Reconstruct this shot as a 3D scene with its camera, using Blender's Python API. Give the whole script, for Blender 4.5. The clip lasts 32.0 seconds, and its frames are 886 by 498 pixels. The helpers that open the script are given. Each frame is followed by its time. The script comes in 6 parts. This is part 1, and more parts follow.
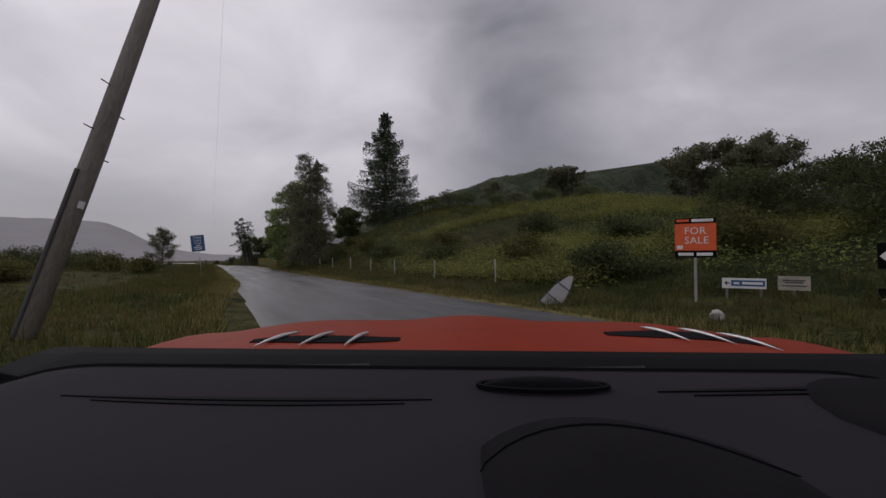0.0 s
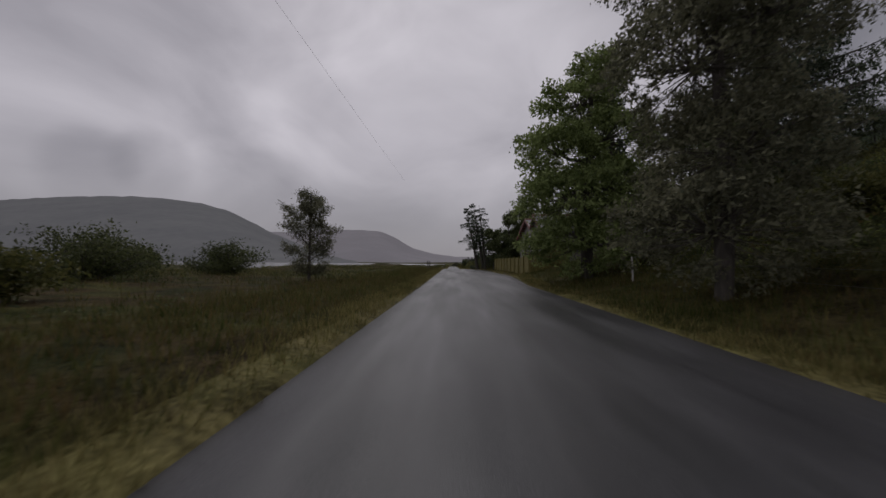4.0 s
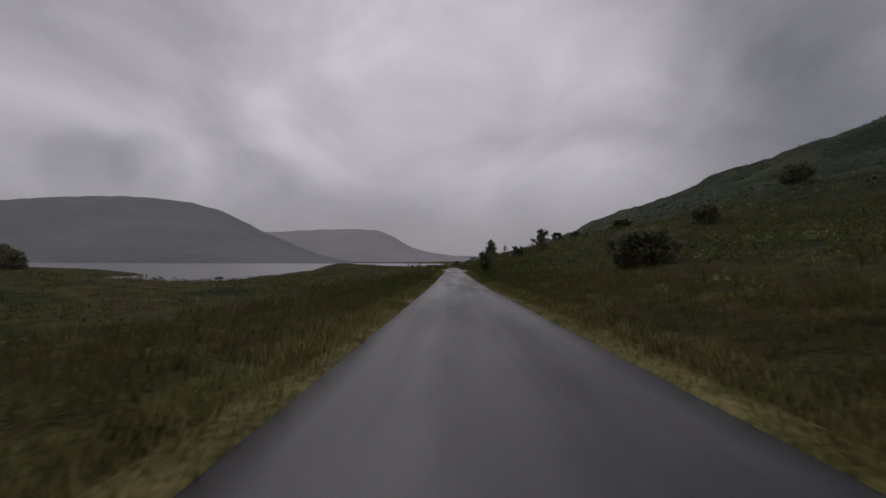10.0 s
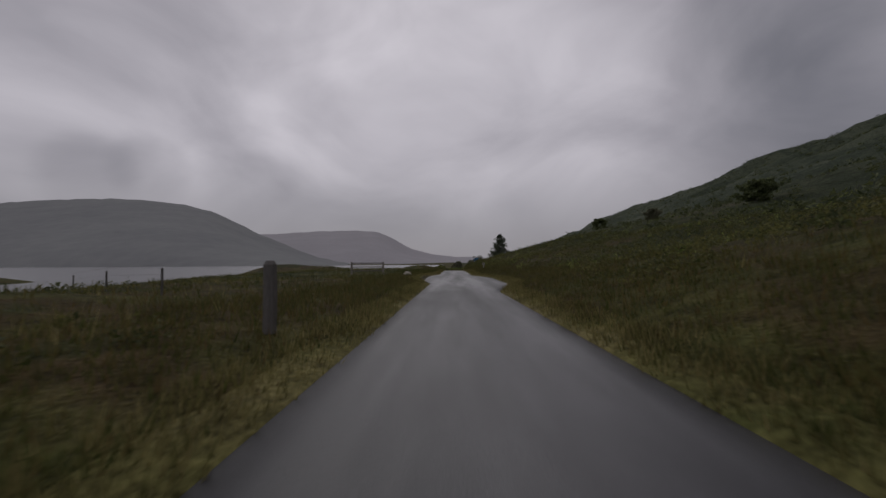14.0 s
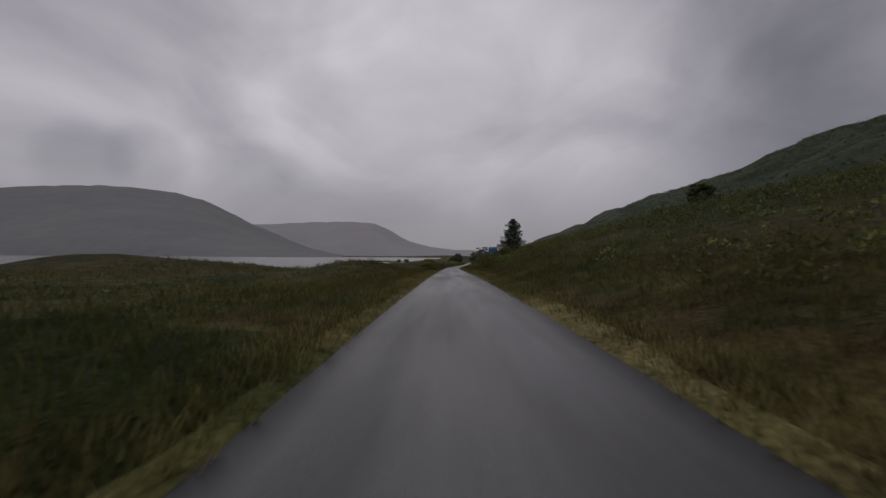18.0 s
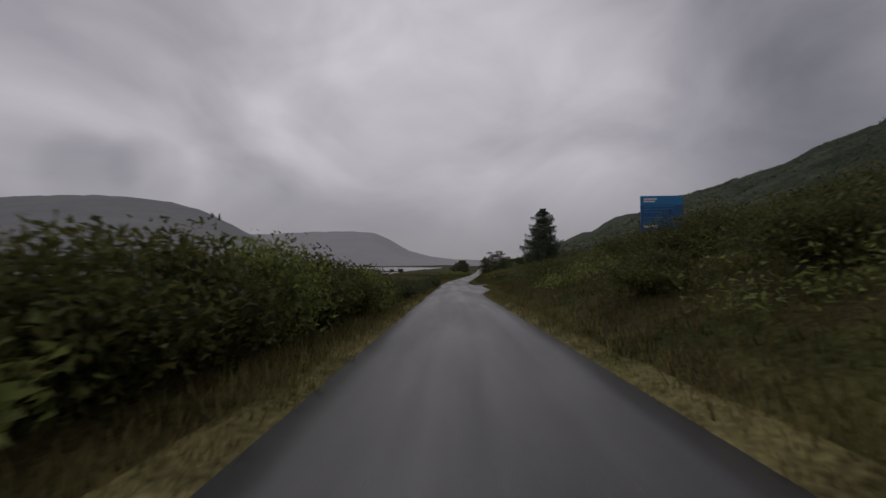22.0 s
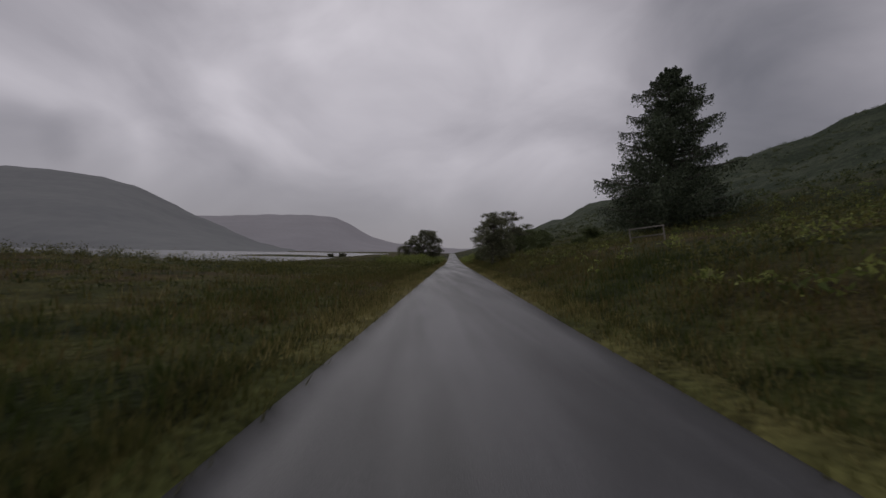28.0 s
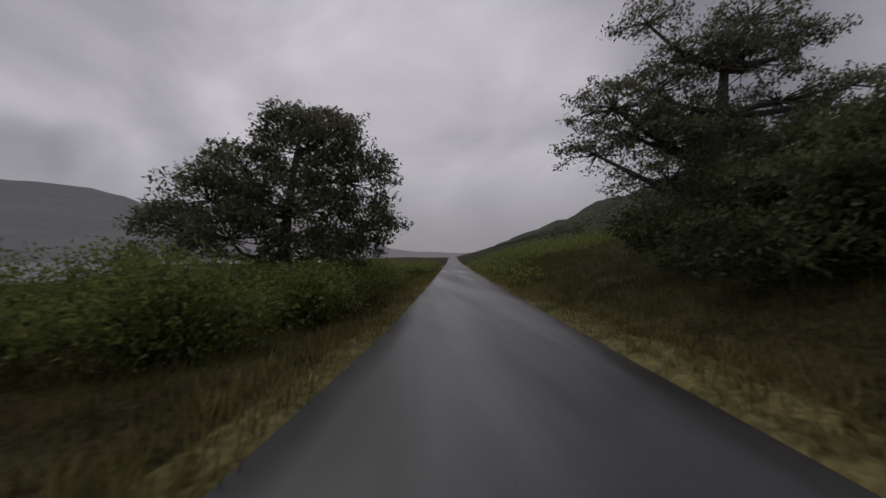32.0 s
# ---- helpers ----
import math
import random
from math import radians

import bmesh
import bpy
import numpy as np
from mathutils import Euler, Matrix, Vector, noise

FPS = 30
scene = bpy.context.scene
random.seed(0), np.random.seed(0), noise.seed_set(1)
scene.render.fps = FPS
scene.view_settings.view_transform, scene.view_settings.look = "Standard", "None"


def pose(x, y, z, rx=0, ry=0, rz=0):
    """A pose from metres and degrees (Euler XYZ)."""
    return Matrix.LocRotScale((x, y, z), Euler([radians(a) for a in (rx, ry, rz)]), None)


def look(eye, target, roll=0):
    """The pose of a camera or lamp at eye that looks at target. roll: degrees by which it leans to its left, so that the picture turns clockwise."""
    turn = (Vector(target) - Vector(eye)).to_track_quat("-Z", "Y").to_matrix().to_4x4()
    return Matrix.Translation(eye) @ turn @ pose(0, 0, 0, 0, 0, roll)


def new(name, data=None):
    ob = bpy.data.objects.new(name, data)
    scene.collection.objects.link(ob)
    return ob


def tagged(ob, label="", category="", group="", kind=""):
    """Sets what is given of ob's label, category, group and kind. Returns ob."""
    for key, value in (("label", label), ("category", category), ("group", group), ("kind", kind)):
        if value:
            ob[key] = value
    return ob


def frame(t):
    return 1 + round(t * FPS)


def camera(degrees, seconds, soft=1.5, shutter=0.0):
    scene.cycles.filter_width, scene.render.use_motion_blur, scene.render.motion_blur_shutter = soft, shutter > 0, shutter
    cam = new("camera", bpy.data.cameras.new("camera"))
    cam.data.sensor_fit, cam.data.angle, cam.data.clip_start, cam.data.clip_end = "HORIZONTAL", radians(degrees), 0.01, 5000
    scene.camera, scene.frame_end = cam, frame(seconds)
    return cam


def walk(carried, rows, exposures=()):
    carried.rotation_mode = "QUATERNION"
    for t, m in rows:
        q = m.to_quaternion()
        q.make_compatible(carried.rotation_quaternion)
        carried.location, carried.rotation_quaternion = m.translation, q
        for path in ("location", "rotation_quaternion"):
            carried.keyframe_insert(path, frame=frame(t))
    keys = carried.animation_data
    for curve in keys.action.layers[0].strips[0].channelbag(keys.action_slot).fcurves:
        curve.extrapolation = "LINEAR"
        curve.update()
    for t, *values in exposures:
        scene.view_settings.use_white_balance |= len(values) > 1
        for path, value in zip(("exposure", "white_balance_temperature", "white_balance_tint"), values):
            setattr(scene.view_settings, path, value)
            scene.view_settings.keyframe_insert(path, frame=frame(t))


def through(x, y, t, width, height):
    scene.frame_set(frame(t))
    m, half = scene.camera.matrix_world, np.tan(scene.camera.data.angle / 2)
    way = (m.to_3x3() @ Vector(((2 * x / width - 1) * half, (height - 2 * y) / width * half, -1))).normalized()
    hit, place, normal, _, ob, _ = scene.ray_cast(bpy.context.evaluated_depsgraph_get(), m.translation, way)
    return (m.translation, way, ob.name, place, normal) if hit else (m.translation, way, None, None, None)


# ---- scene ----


# ---- camera and its drive ----
def knots(pairs, v):
    """Linear interpolation through (position, value) pairs."""
    xs, ys = [p[0] for p in pairs], [p[1] for p in pairs]
    return float(np.interp(v, xs, ys))


def smooth(a, b, v):
    k = min(1.0, max(0.0, (v - a) / (b - a)))
    return k * k * (3 - 2 * k)


# road level along the drive, metres
LEVEL = [(-80, 0), (60, 0), (110, 0), (150, -0.8), (180, -1.0), (215, -1.2), (230, -1.1), (250, -1.2), (285, -2.0),
         (305, -2.5), (340, -3.5), (375, -4.0), (405, -4.3), (440, -4.7), (520, -4.6), (620, -3.0), (5000, -3.0)]


def road_z(y):
    return sum(knots(LEVEL, y + d) for d in (-12, -6, 0, 6, 12)) / 5


def road_x(y):
    """The road runs straight along y, then bends a little to the right."""
    if y < 336:
        return 0.0
    if y < 364:
        return 0.5 * 0.0032 * (y - 336) ** 2
    return 1.254 + 0.0896 * (y - 364)


EYE = 1.25
cam = camera(95.0, 32.0, shutter=0.12)
# seconds, sideways from the lane's line, metres along, yaw, pitch, roll
DRIVE = [
    (0.0, -3.2, 0.5, -30.0, 1.7, -0.2), (0.04, -3.2, 0.5, -30.0, 1.7, -0.2), (0.5, -2.0, 3.0, -20.0, 1.9, -0.4), (1.0, -1.0, 6.1, -11.8, 2.0, -0.6),
    (1.5, -0.3, 10.0, -4.8, 2.2, -0.7), (2.0, 0.0, 14.4, 0.0, 2.3, -0.7), (2.5, 0.0, 19.4, 1.0, 2.2, -0.7),
    (3.0, 0.0, 24.9, 1.3, 2.1, -0.7), (4.0, 0.0, 37.6, 1.3, 1.8, -0.7), (5.0, 0.0, 51.6, 1.4, 1.6, -0.7),
    (6.5, 0.0, 72.6, 1.6, 1.7, -0.7), (7.0, 0.0, 79.6, 1.5, 2.3, -0.5), (7.5, 0.0, 86.6, 1.4, 2.6, -0.2), (8.0, 0.0, 93.6, 1.3, 2.9, 0.0),
    (8.5, 0.0, 100.6, 1.3, 1.8, 0.0), (9.0, 0.0, 107.6, 1.3, 1.2, 0.0), (10.0, 0.0, 121.6, 1.3, 1.7, -0.2), (11.0, 0.0, 135.6, 1.3, 2.0, -1.4),
    (12.0, 0.0, 149.6, 1.3, 2.3, -0.2), (13.0, 0.0, 163.6, 1.3, 2.3, 0.0), (14.0, 0.0, 177.6, 1.3, 1.9, 0.3),
    (15.0, 0.0, 191.6, 1.2, 1.8, -0.1), (16.5, 0.0, 212.6, 1.0, 1.4, -0.3), (17.0, 0.0, 219.6, 0.9, 1.0, -0.2), (18.0, 0.0, 233.6, 1.0, 0.9, -0.4),
    (19.0, 0.0, 247.6, 1.3, 1.5, -1.1), (20.0, 0.0, 261.6, 1.3, 1.7, -1.9), (21.0, 0.0, 275.6, 1.3, 2.2, -2.5),
    (22.0, 0.0, 289.6, 1.2, 2.3, -0.2), (23.0, 0.0, 303.6, 1.1, 2.1, -0.1), (24.0, 0.0, 317.6, 0.9, 1.7, -0.8),
    (25.0, 0.0, 331.6, 0.4, 1.8, -1.8), (26.0, 0.0, 345.6, -1.3, 1.3, -1.6), (27.0, 0.0, 359.6, -3.2, 0.8, -1.3),
    (28.0, 0.0, 373.6, -3.9, 0.6, -1.1), (29.0, 0.0, 387.6, -3.9, 0.1, -0.8), (30.0, 0.0, 401.6, -3.9, 0.2, -0.4),
    (31.0, 0.0, 415.6, -3.9, 0.9, -1.0), (32.0, 0.0, 429.6, -3.9, 1.3, 0.3),
]
walk(cam, [(t, pose(road_x(y) + u, y, road_z(y) + EYE, 90 + pitch, roll, yaw)) for t, u, y, yaw, pitch, roll in DRIVE],
     exposures=[(0.0, 0.34), (1.0, 0.18), (2.5, 0.05), (4.0, 0.0), (32.0, 0.0)])

# ---- overcast sky ----
world = bpy.data.worlds.new("overcast_sky")
scene.world = world
world.use_nodes = True
wn, wl = world.node_tree.nodes, world.node_tree.links
wn.clear()
SUN_UP, SUN_ROUND = radians(48), radians(-14)


def wnode(kind, **values):
    n = wn.new(kind)
    for key, value in values.items():
        n.inputs[key.replace("_", " ")].default_value = value
    return n


sky = wn.new("ShaderNodeTexSky")
sky.sky_type = "NISHITA"
sky.sun_disc, sky.sun_elevation, sky.sun_rotation = False, SUN_UP, SUN_ROUND
coord = wn.new("ShaderNodeTexCoord")
stretch = wn.new("ShaderNodeMapping")
stretch.inputs["Scale"].default_value = (1.0, 0.8, 1.6)
stretch.inputs["Rotation"].default_value = (0.1, 0.55, 0.35)
stretch.inputs["Location"].default_value = (1.35, 0.4, 0.7)
clouds = wnode("ShaderNodeTexNoise", Scale=2.9, Detail=6.0, Roughness=0.48, Distortion=0.5)
# the cloud is thickest over the hill on the right and thin ahead over the loch
across = wn.new("ShaderNodeVectorMath")
across.operation = "DOT_PRODUCT"
across.inputs[1].default_value = (0.80, -0.25, 0.30)
thick = wn.new("ShaderNodeMapRange")
thick.interpolation_type = "SMOOTHSTEP"
for key, value in (("From Min", 0.15), ("From Max", 0.46), ("To Min", 0.12), ("To Max", -0.24)):
    thick.inputs[key].default_value = value
total = wn.new("ShaderNodeMath")
left_bank = wn.new("ShaderNodeMapRange")
left_bank.interpolation_type = "SMOOTHSTEP"
for key, value in (("From Min", -0.62), ("From Max", -0.15), ("To Min", -0.055), ("To Max", 0.0)):
    left_bank.inputs[key].default_value = value
right_bank = wn.new("ShaderNodeMapRange")
right_bank.interpolation_type = "SMOOTHSTEP"
for key, value in (("From Min", 0.36), ("From Max", 0.62), ("To Min", 0.0), ("To Max", 0.22)):
    right_bank.inputs[key].default_value = value
cover, banks = wn.new("ShaderNodeMath"), wn.new("ShaderNodeMath")
tone = wn.new("ShaderNodeValToRGB")
tone.color_ramp.elements[0].position, tone.color_ramp.elements[0].color = 0.12, (0.118, 0.120, 0.142, 1)
tone.color_ramp.elements[1].position, tone.color_ramp.elements[1].color = 0.72, (0.578, 0.551, 0.600, 1)
middle = tone.color_ramp.elements.new(0.46)
middle.color = (0.340, 0.324, 0.361, 1)
veil = wn.new("ShaderNodeBackground")
clear = wn.new("ShaderNodeBackground")
clear.inputs["Strength"].default_value = 0.05
veil.inputs["Strength"].default_value = 1.0
both = wn.new("ShaderNodeMixShader")
both.inputs[0].default_value = 0.96
sky_out = wn.new("ShaderNodeOutputWorld")
wl.new(coord.outputs["Generated"], stretch.inputs["Vector"])
wl.new(coord.outputs["Generated"], across.inputs[0])
wl.new(across.outputs["Value"], thick.inputs["Value"])
wl.new(stretch.outputs[0], clouds.inputs["Vector"])
# broad lighter and darker masses in the cloud: (direction, half width in degrees, amount)
calm = wn.new("ShaderNodeMath")
calm.operation = "MULTIPLY_ADD"
calm.inputs[1].default_value, calm.inputs[2].default_value = 0.62, 0.19
wl.new(clouds.outputs[0], calm.inputs[0])
mass = calm.outputs[0]
for way, wide, amount in (((0.13, 1, 0.44), 26, 0.055), ((0.02, 1, 0.75), 22, 0.02), ((-0.98, 1, 0.31), 15, 0.07), ((-0.93, 1, 0.60), 26, -0.07),
                          ((-0.33, 1, 0.31), 13, 0.045), ((0.30, 1, 0.20), 14, -0.04), ((0.78, 1, 0.30), 16, -0.04), ((-0.92, 1, 0.225), 5.5, -0.12), ((-0.76, 1, 0.235), 5, -0.10), ((-0.50, 1, 0.19), 7, -0.05), ((-0.58, 1, 0.35), 11, 0.06), ((-0.97, 1, 0.43), 10, -0.05), ((0.85, 1, 0.36), 24, -0.02)):
    aim, lobe, plus = wn.new("ShaderNodeVectorMath"), wn.new("ShaderNodeMapRange"), wn.new("ShaderNodeMath")
    aim.operation = "DOT_PRODUCT"
    aim.inputs[1].default_value = Vector(way).normalized()
    lobe.interpolation_type = "SMOOTHERSTEP"
    for key, value in (("From Min", math.cos(radians(wide))), ("From Max", 1.0), ("To Min", 0.0), ("To Max", amount)):
        lobe.inputs[key].default_value = value
    wl.new(coord.outputs["Generated"], aim.inputs[0])
    wl.new(aim.outputs["Value"], lobe.inputs["Value"])
    wl.new(lobe.outputs[0], plus.inputs[0])
    wl.new(mass, plus.inputs[1])
    mass = plus.outputs[0]
wl.new(mass, total.inputs[0])
wl.new(across.outputs["Value"], left_bank.inputs["Value"])
wl.new(thick.outputs[0], cover.inputs[0])
wl.new(across.outputs["Value"], right_bank.inputs["Value"])
wl.new(left_bank.outputs[0], banks.inputs[0])
wl.new(right_bank.outputs[0], banks.inputs[1])
wl.new(banks.outputs[0], cover.inputs[1])
wl.new(cover.outputs[0], total.inputs[1])
wl.new(total.outputs[0], tone.inputs[0])
# rain mist lies grey along the horizon
height = wn.new("ShaderNodeSeparateXYZ")
mist = wn.new("ShaderNodeMapRange")
mist.interpolation_type = "SMOOTHSTEP"
for key, value in (("From Min", 0.0), ("From Max", 0.30), ("To Min", 0.85), ("To Max", 0.0)):
    mist.inputs[key].default_value = value
low = wn.new("ShaderNodeMix")
low.data_type = "RGBA"
low.inputs[7].default_value = (0.231, 0.222, 0.243, 1)
wl.new(coord.outputs["Generated"], height.inputs[0])
wl.new(height.outputs["Z"], mist.inputs["Value"])
wl.new(mist.outputs[0], low.inputs[0])
wl.new(tone.outputs[0], low.inputs[6])
wl.new(low.outputs[2], veil.inputs[0])
wl.new(sky.outputs[0], clear.inputs[0])
wl.new(clear.outputs[0], both.inputs[1])
wl.new(veil.outputs[0], both.inputs[2])
wl.new(both.outputs[0], sky_out.inputs[0])

sun = new("sun", bpy.data.lights.new("sun", "SUN"))
sun.data.energy, sun.data.angle, sun.data.color = 0.5, radians(40), (1.0, 0.97, 0.93)
sun.matrix_world = look((0, 0, 100), (100 * math.cos(SUN_UP) * math.sin(SUN_ROUND) * -1, -100 * math.cos(SUN_UP) * math.cos(SUN_ROUND), 100 - 100 * math.sin(SUN_UP)))


# ---- materials ----
def material(name, dark, light, scale=4.0, fine=60.0, rough=0.8, bump=0.3, metal=0.0, island=0.0, each=0.0, through=0.0, gloss=0.5, depth=0.02, stretch=(1, 1, 1)):
    """A surface whose colour drifts between two tones at two sizes of grain, with fine relief."""
    m = bpy.data.materials.new(name)
    m.use_nodes = True
    n, l = m.node_tree.nodes, m.node_tree.links
    b = n["Principled BSDF"]
    b.inputs["Roughness"].default_value = rough
    b.inputs["Metallic"].default_value = metal
    b.inputs["Specular IOR Level"].default_value = gloss
    tc = n.new("ShaderNodeTexCoord")
    mp = n.new("ShaderNodeMapping")
    mp.inputs["Scale"].default_value = stretch
    l.new(tc.outputs["Object"], mp.inputs["Vector"])
    big, small = n.new("ShaderNodeTexNoise"), n.new("ShaderNodeTexNoise")
    for node, s, d in ((big, scale, 4.0), (small, fine, 3.0)):
        node.inputs["Scale"].default_value, node.inputs["Detail"].default_value = s, d
        l.new(mp.outputs[0], node.inputs["Vector"])
    add = n.new("ShaderNodeMath")
    add.operation = "MULTIPLY_ADD"
    add.inputs[1].default_value = 0.55
    half = n.new("ShaderNodeMath")
    half.operation = "MULTIPLY"
    half.inputs[1].default_value = 0.45
    l.new(small.outputs[0], half.inputs[0])
    l.new(big.outputs[0], add.inputs[0])
    l.new(half.outputs[0], add.inputs[2])
    last = add.outputs[0]
    for amount, node in ((island, "ShaderNodeNewGeometry"), (each, "ShaderNodeObjectInfo")):
        if amount:
            src = n.new(node)
            k = n.new("ShaderNodeMath")
            k.operation = "MULTIPLY_ADD"
            k.inputs[1].default_value, k.inputs[2].default_value = amount, -amount / 2
            l.new(src.outputs["Random Per Island" if node.endswith("Geometry") else "Random"], k.inputs[0])
            s = n.new("ShaderNodeMath")
            l.new(k.outputs[0], s.inputs[0])
            l.new(last, s.inputs[1])
            last = s.outputs[0]
    ramp = n.new("ShaderNodeValToRGB")
    ramp.color_ramp.elements[0].position, ramp.color_ramp.elements[0].color = 0.33, (*dark, 1)
    ramp.color_ramp.elements[1].position, ramp.color_ramp.elements[1].color = 0.67, (*light, 1)
    l.new(last, ramp.inputs[0])
    l.new(ramp.outputs[0], b.inputs["Base Color"])
    if bump:
        bp = n.new("ShaderNodeBump")
        bp.inputs["Strength"].default_value, bp.inputs["Distance"].default_value = bump, depth
        l.new(small.outputs[0], bp.inputs["Height"])
        l.new(bp.outputs[0], b.inputs["Normal"])
    if through:
        b.inputs["Transmission Weight"].default_value = 0.0
        t = n.new("ShaderNodeBsdfTranslucent")
        mix = n.new("ShaderNodeMixShader")
        mix.inputs[0].default_value = through
        l.new(ramp.outputs[0], t.inputs[0])
        l.new(b.outputs[0], mix.inputs[1])
        l.new(t.outputs[0], mix.inputs[2])
        l.new(mix.outputs[0], n["Material Output"].inputs[0])
    return m


def wet_road():
    """Old wet asphalt: speckled chippings, tar patches, worn wheel tracks and a film of water that comes and goes."""
    m = bpy.data.materials.new("wet_asphalt")
    m.use_nodes = True
    n, l = m.node_tree.nodes, m.node_tree.links
    b = n["Principled BSDF"]
    b.inputs["Specular IOR Level"].default_value = 0.45
    tc = n.new("ShaderNodeTexCoord")

    def grain(scale, detail, stretch):
        mp, tx = n.new("ShaderNodeMapping"), n.new("ShaderNodeTexNoise")
        mp.inputs["Scale"].default_value = stretch
        tx.inputs["Scale"].default_value, tx.inputs["Detail"].default_value = scale, detail
        l.new(tc.outputs["Object"], mp.inputs["Vector"])
        l.new(mp.outputs[0], tx.inputs["Vector"])
        return tx.outputs[0]

    def ramp(source, p0, c0, p1, c1):
        r = n.new("ShaderNodeValToRGB")
        r.color_ramp.elements[0].position, r.color_ramp.elements[0].color = p0, (*c0, 1)
        r.color_ramp.elements[1].position, r.color_ramp.elements[1].color = p1, (*c1, 1)
        l.new(source, r.inputs[0])
        return r.outputs[0]

    def mixed(kind, factor, a, c):
        x = n.new("ShaderNodeMix")
        x.data_type, x.blend_type = "RGBA", kind
        x.inputs[0].default_value = factor
        l.new(a, x.inputs[6])
        l.new(c, x.inputs[7])
        return x.outputs[2]

    chips = grain(110.0, 2.0, (1, 1, 1))
    broad = ramp(grain(1.1, 6.0, (1, 0.22, 1)), 0.36, (0.024, 0.024, 0.026), 0.64, (0.060, 0.060, 0.064))
    patch = ramp(grain(0.23, 2.0, (1.6, 0.5, 1)), 0.57, (1, 1, 1), 0.60, (0.66, 0.66, 0.68))
    speck = ramp(chips, 0.40, (0.55, 0.55, 0.56), 0.66, (1.5, 1.48, 1.46))
    l.new(mixed("MULTIPLY", 0.9, mixed("MULTIPLY", 0.8, broad, patch), speck), b.inputs["Base Color"])
    wet = n.new("ShaderNodeMapRange")
    for key, value in (("From Min", 0.35), ("From Max", 0.66), ("To Min", 0.34), ("To Max", 0.60)):
        wet.inputs[key].default_value = value
    l.new(grain(0.7, 4.0, (1.3, 0.10, 1)), wet.inputs["Value"])
    l.new(wet.outputs[0], b.inputs["Roughness"])
    bump = n.new("ShaderNodeBump")
    bump.inputs["Strength"].default_value, bump.inputs["Distance"].default_value = 0.55, 0.006
    l.new(chips, bump.inputs["Height"])
    l.new(bump.outputs[0], b.inputs["Normal"])
    return m


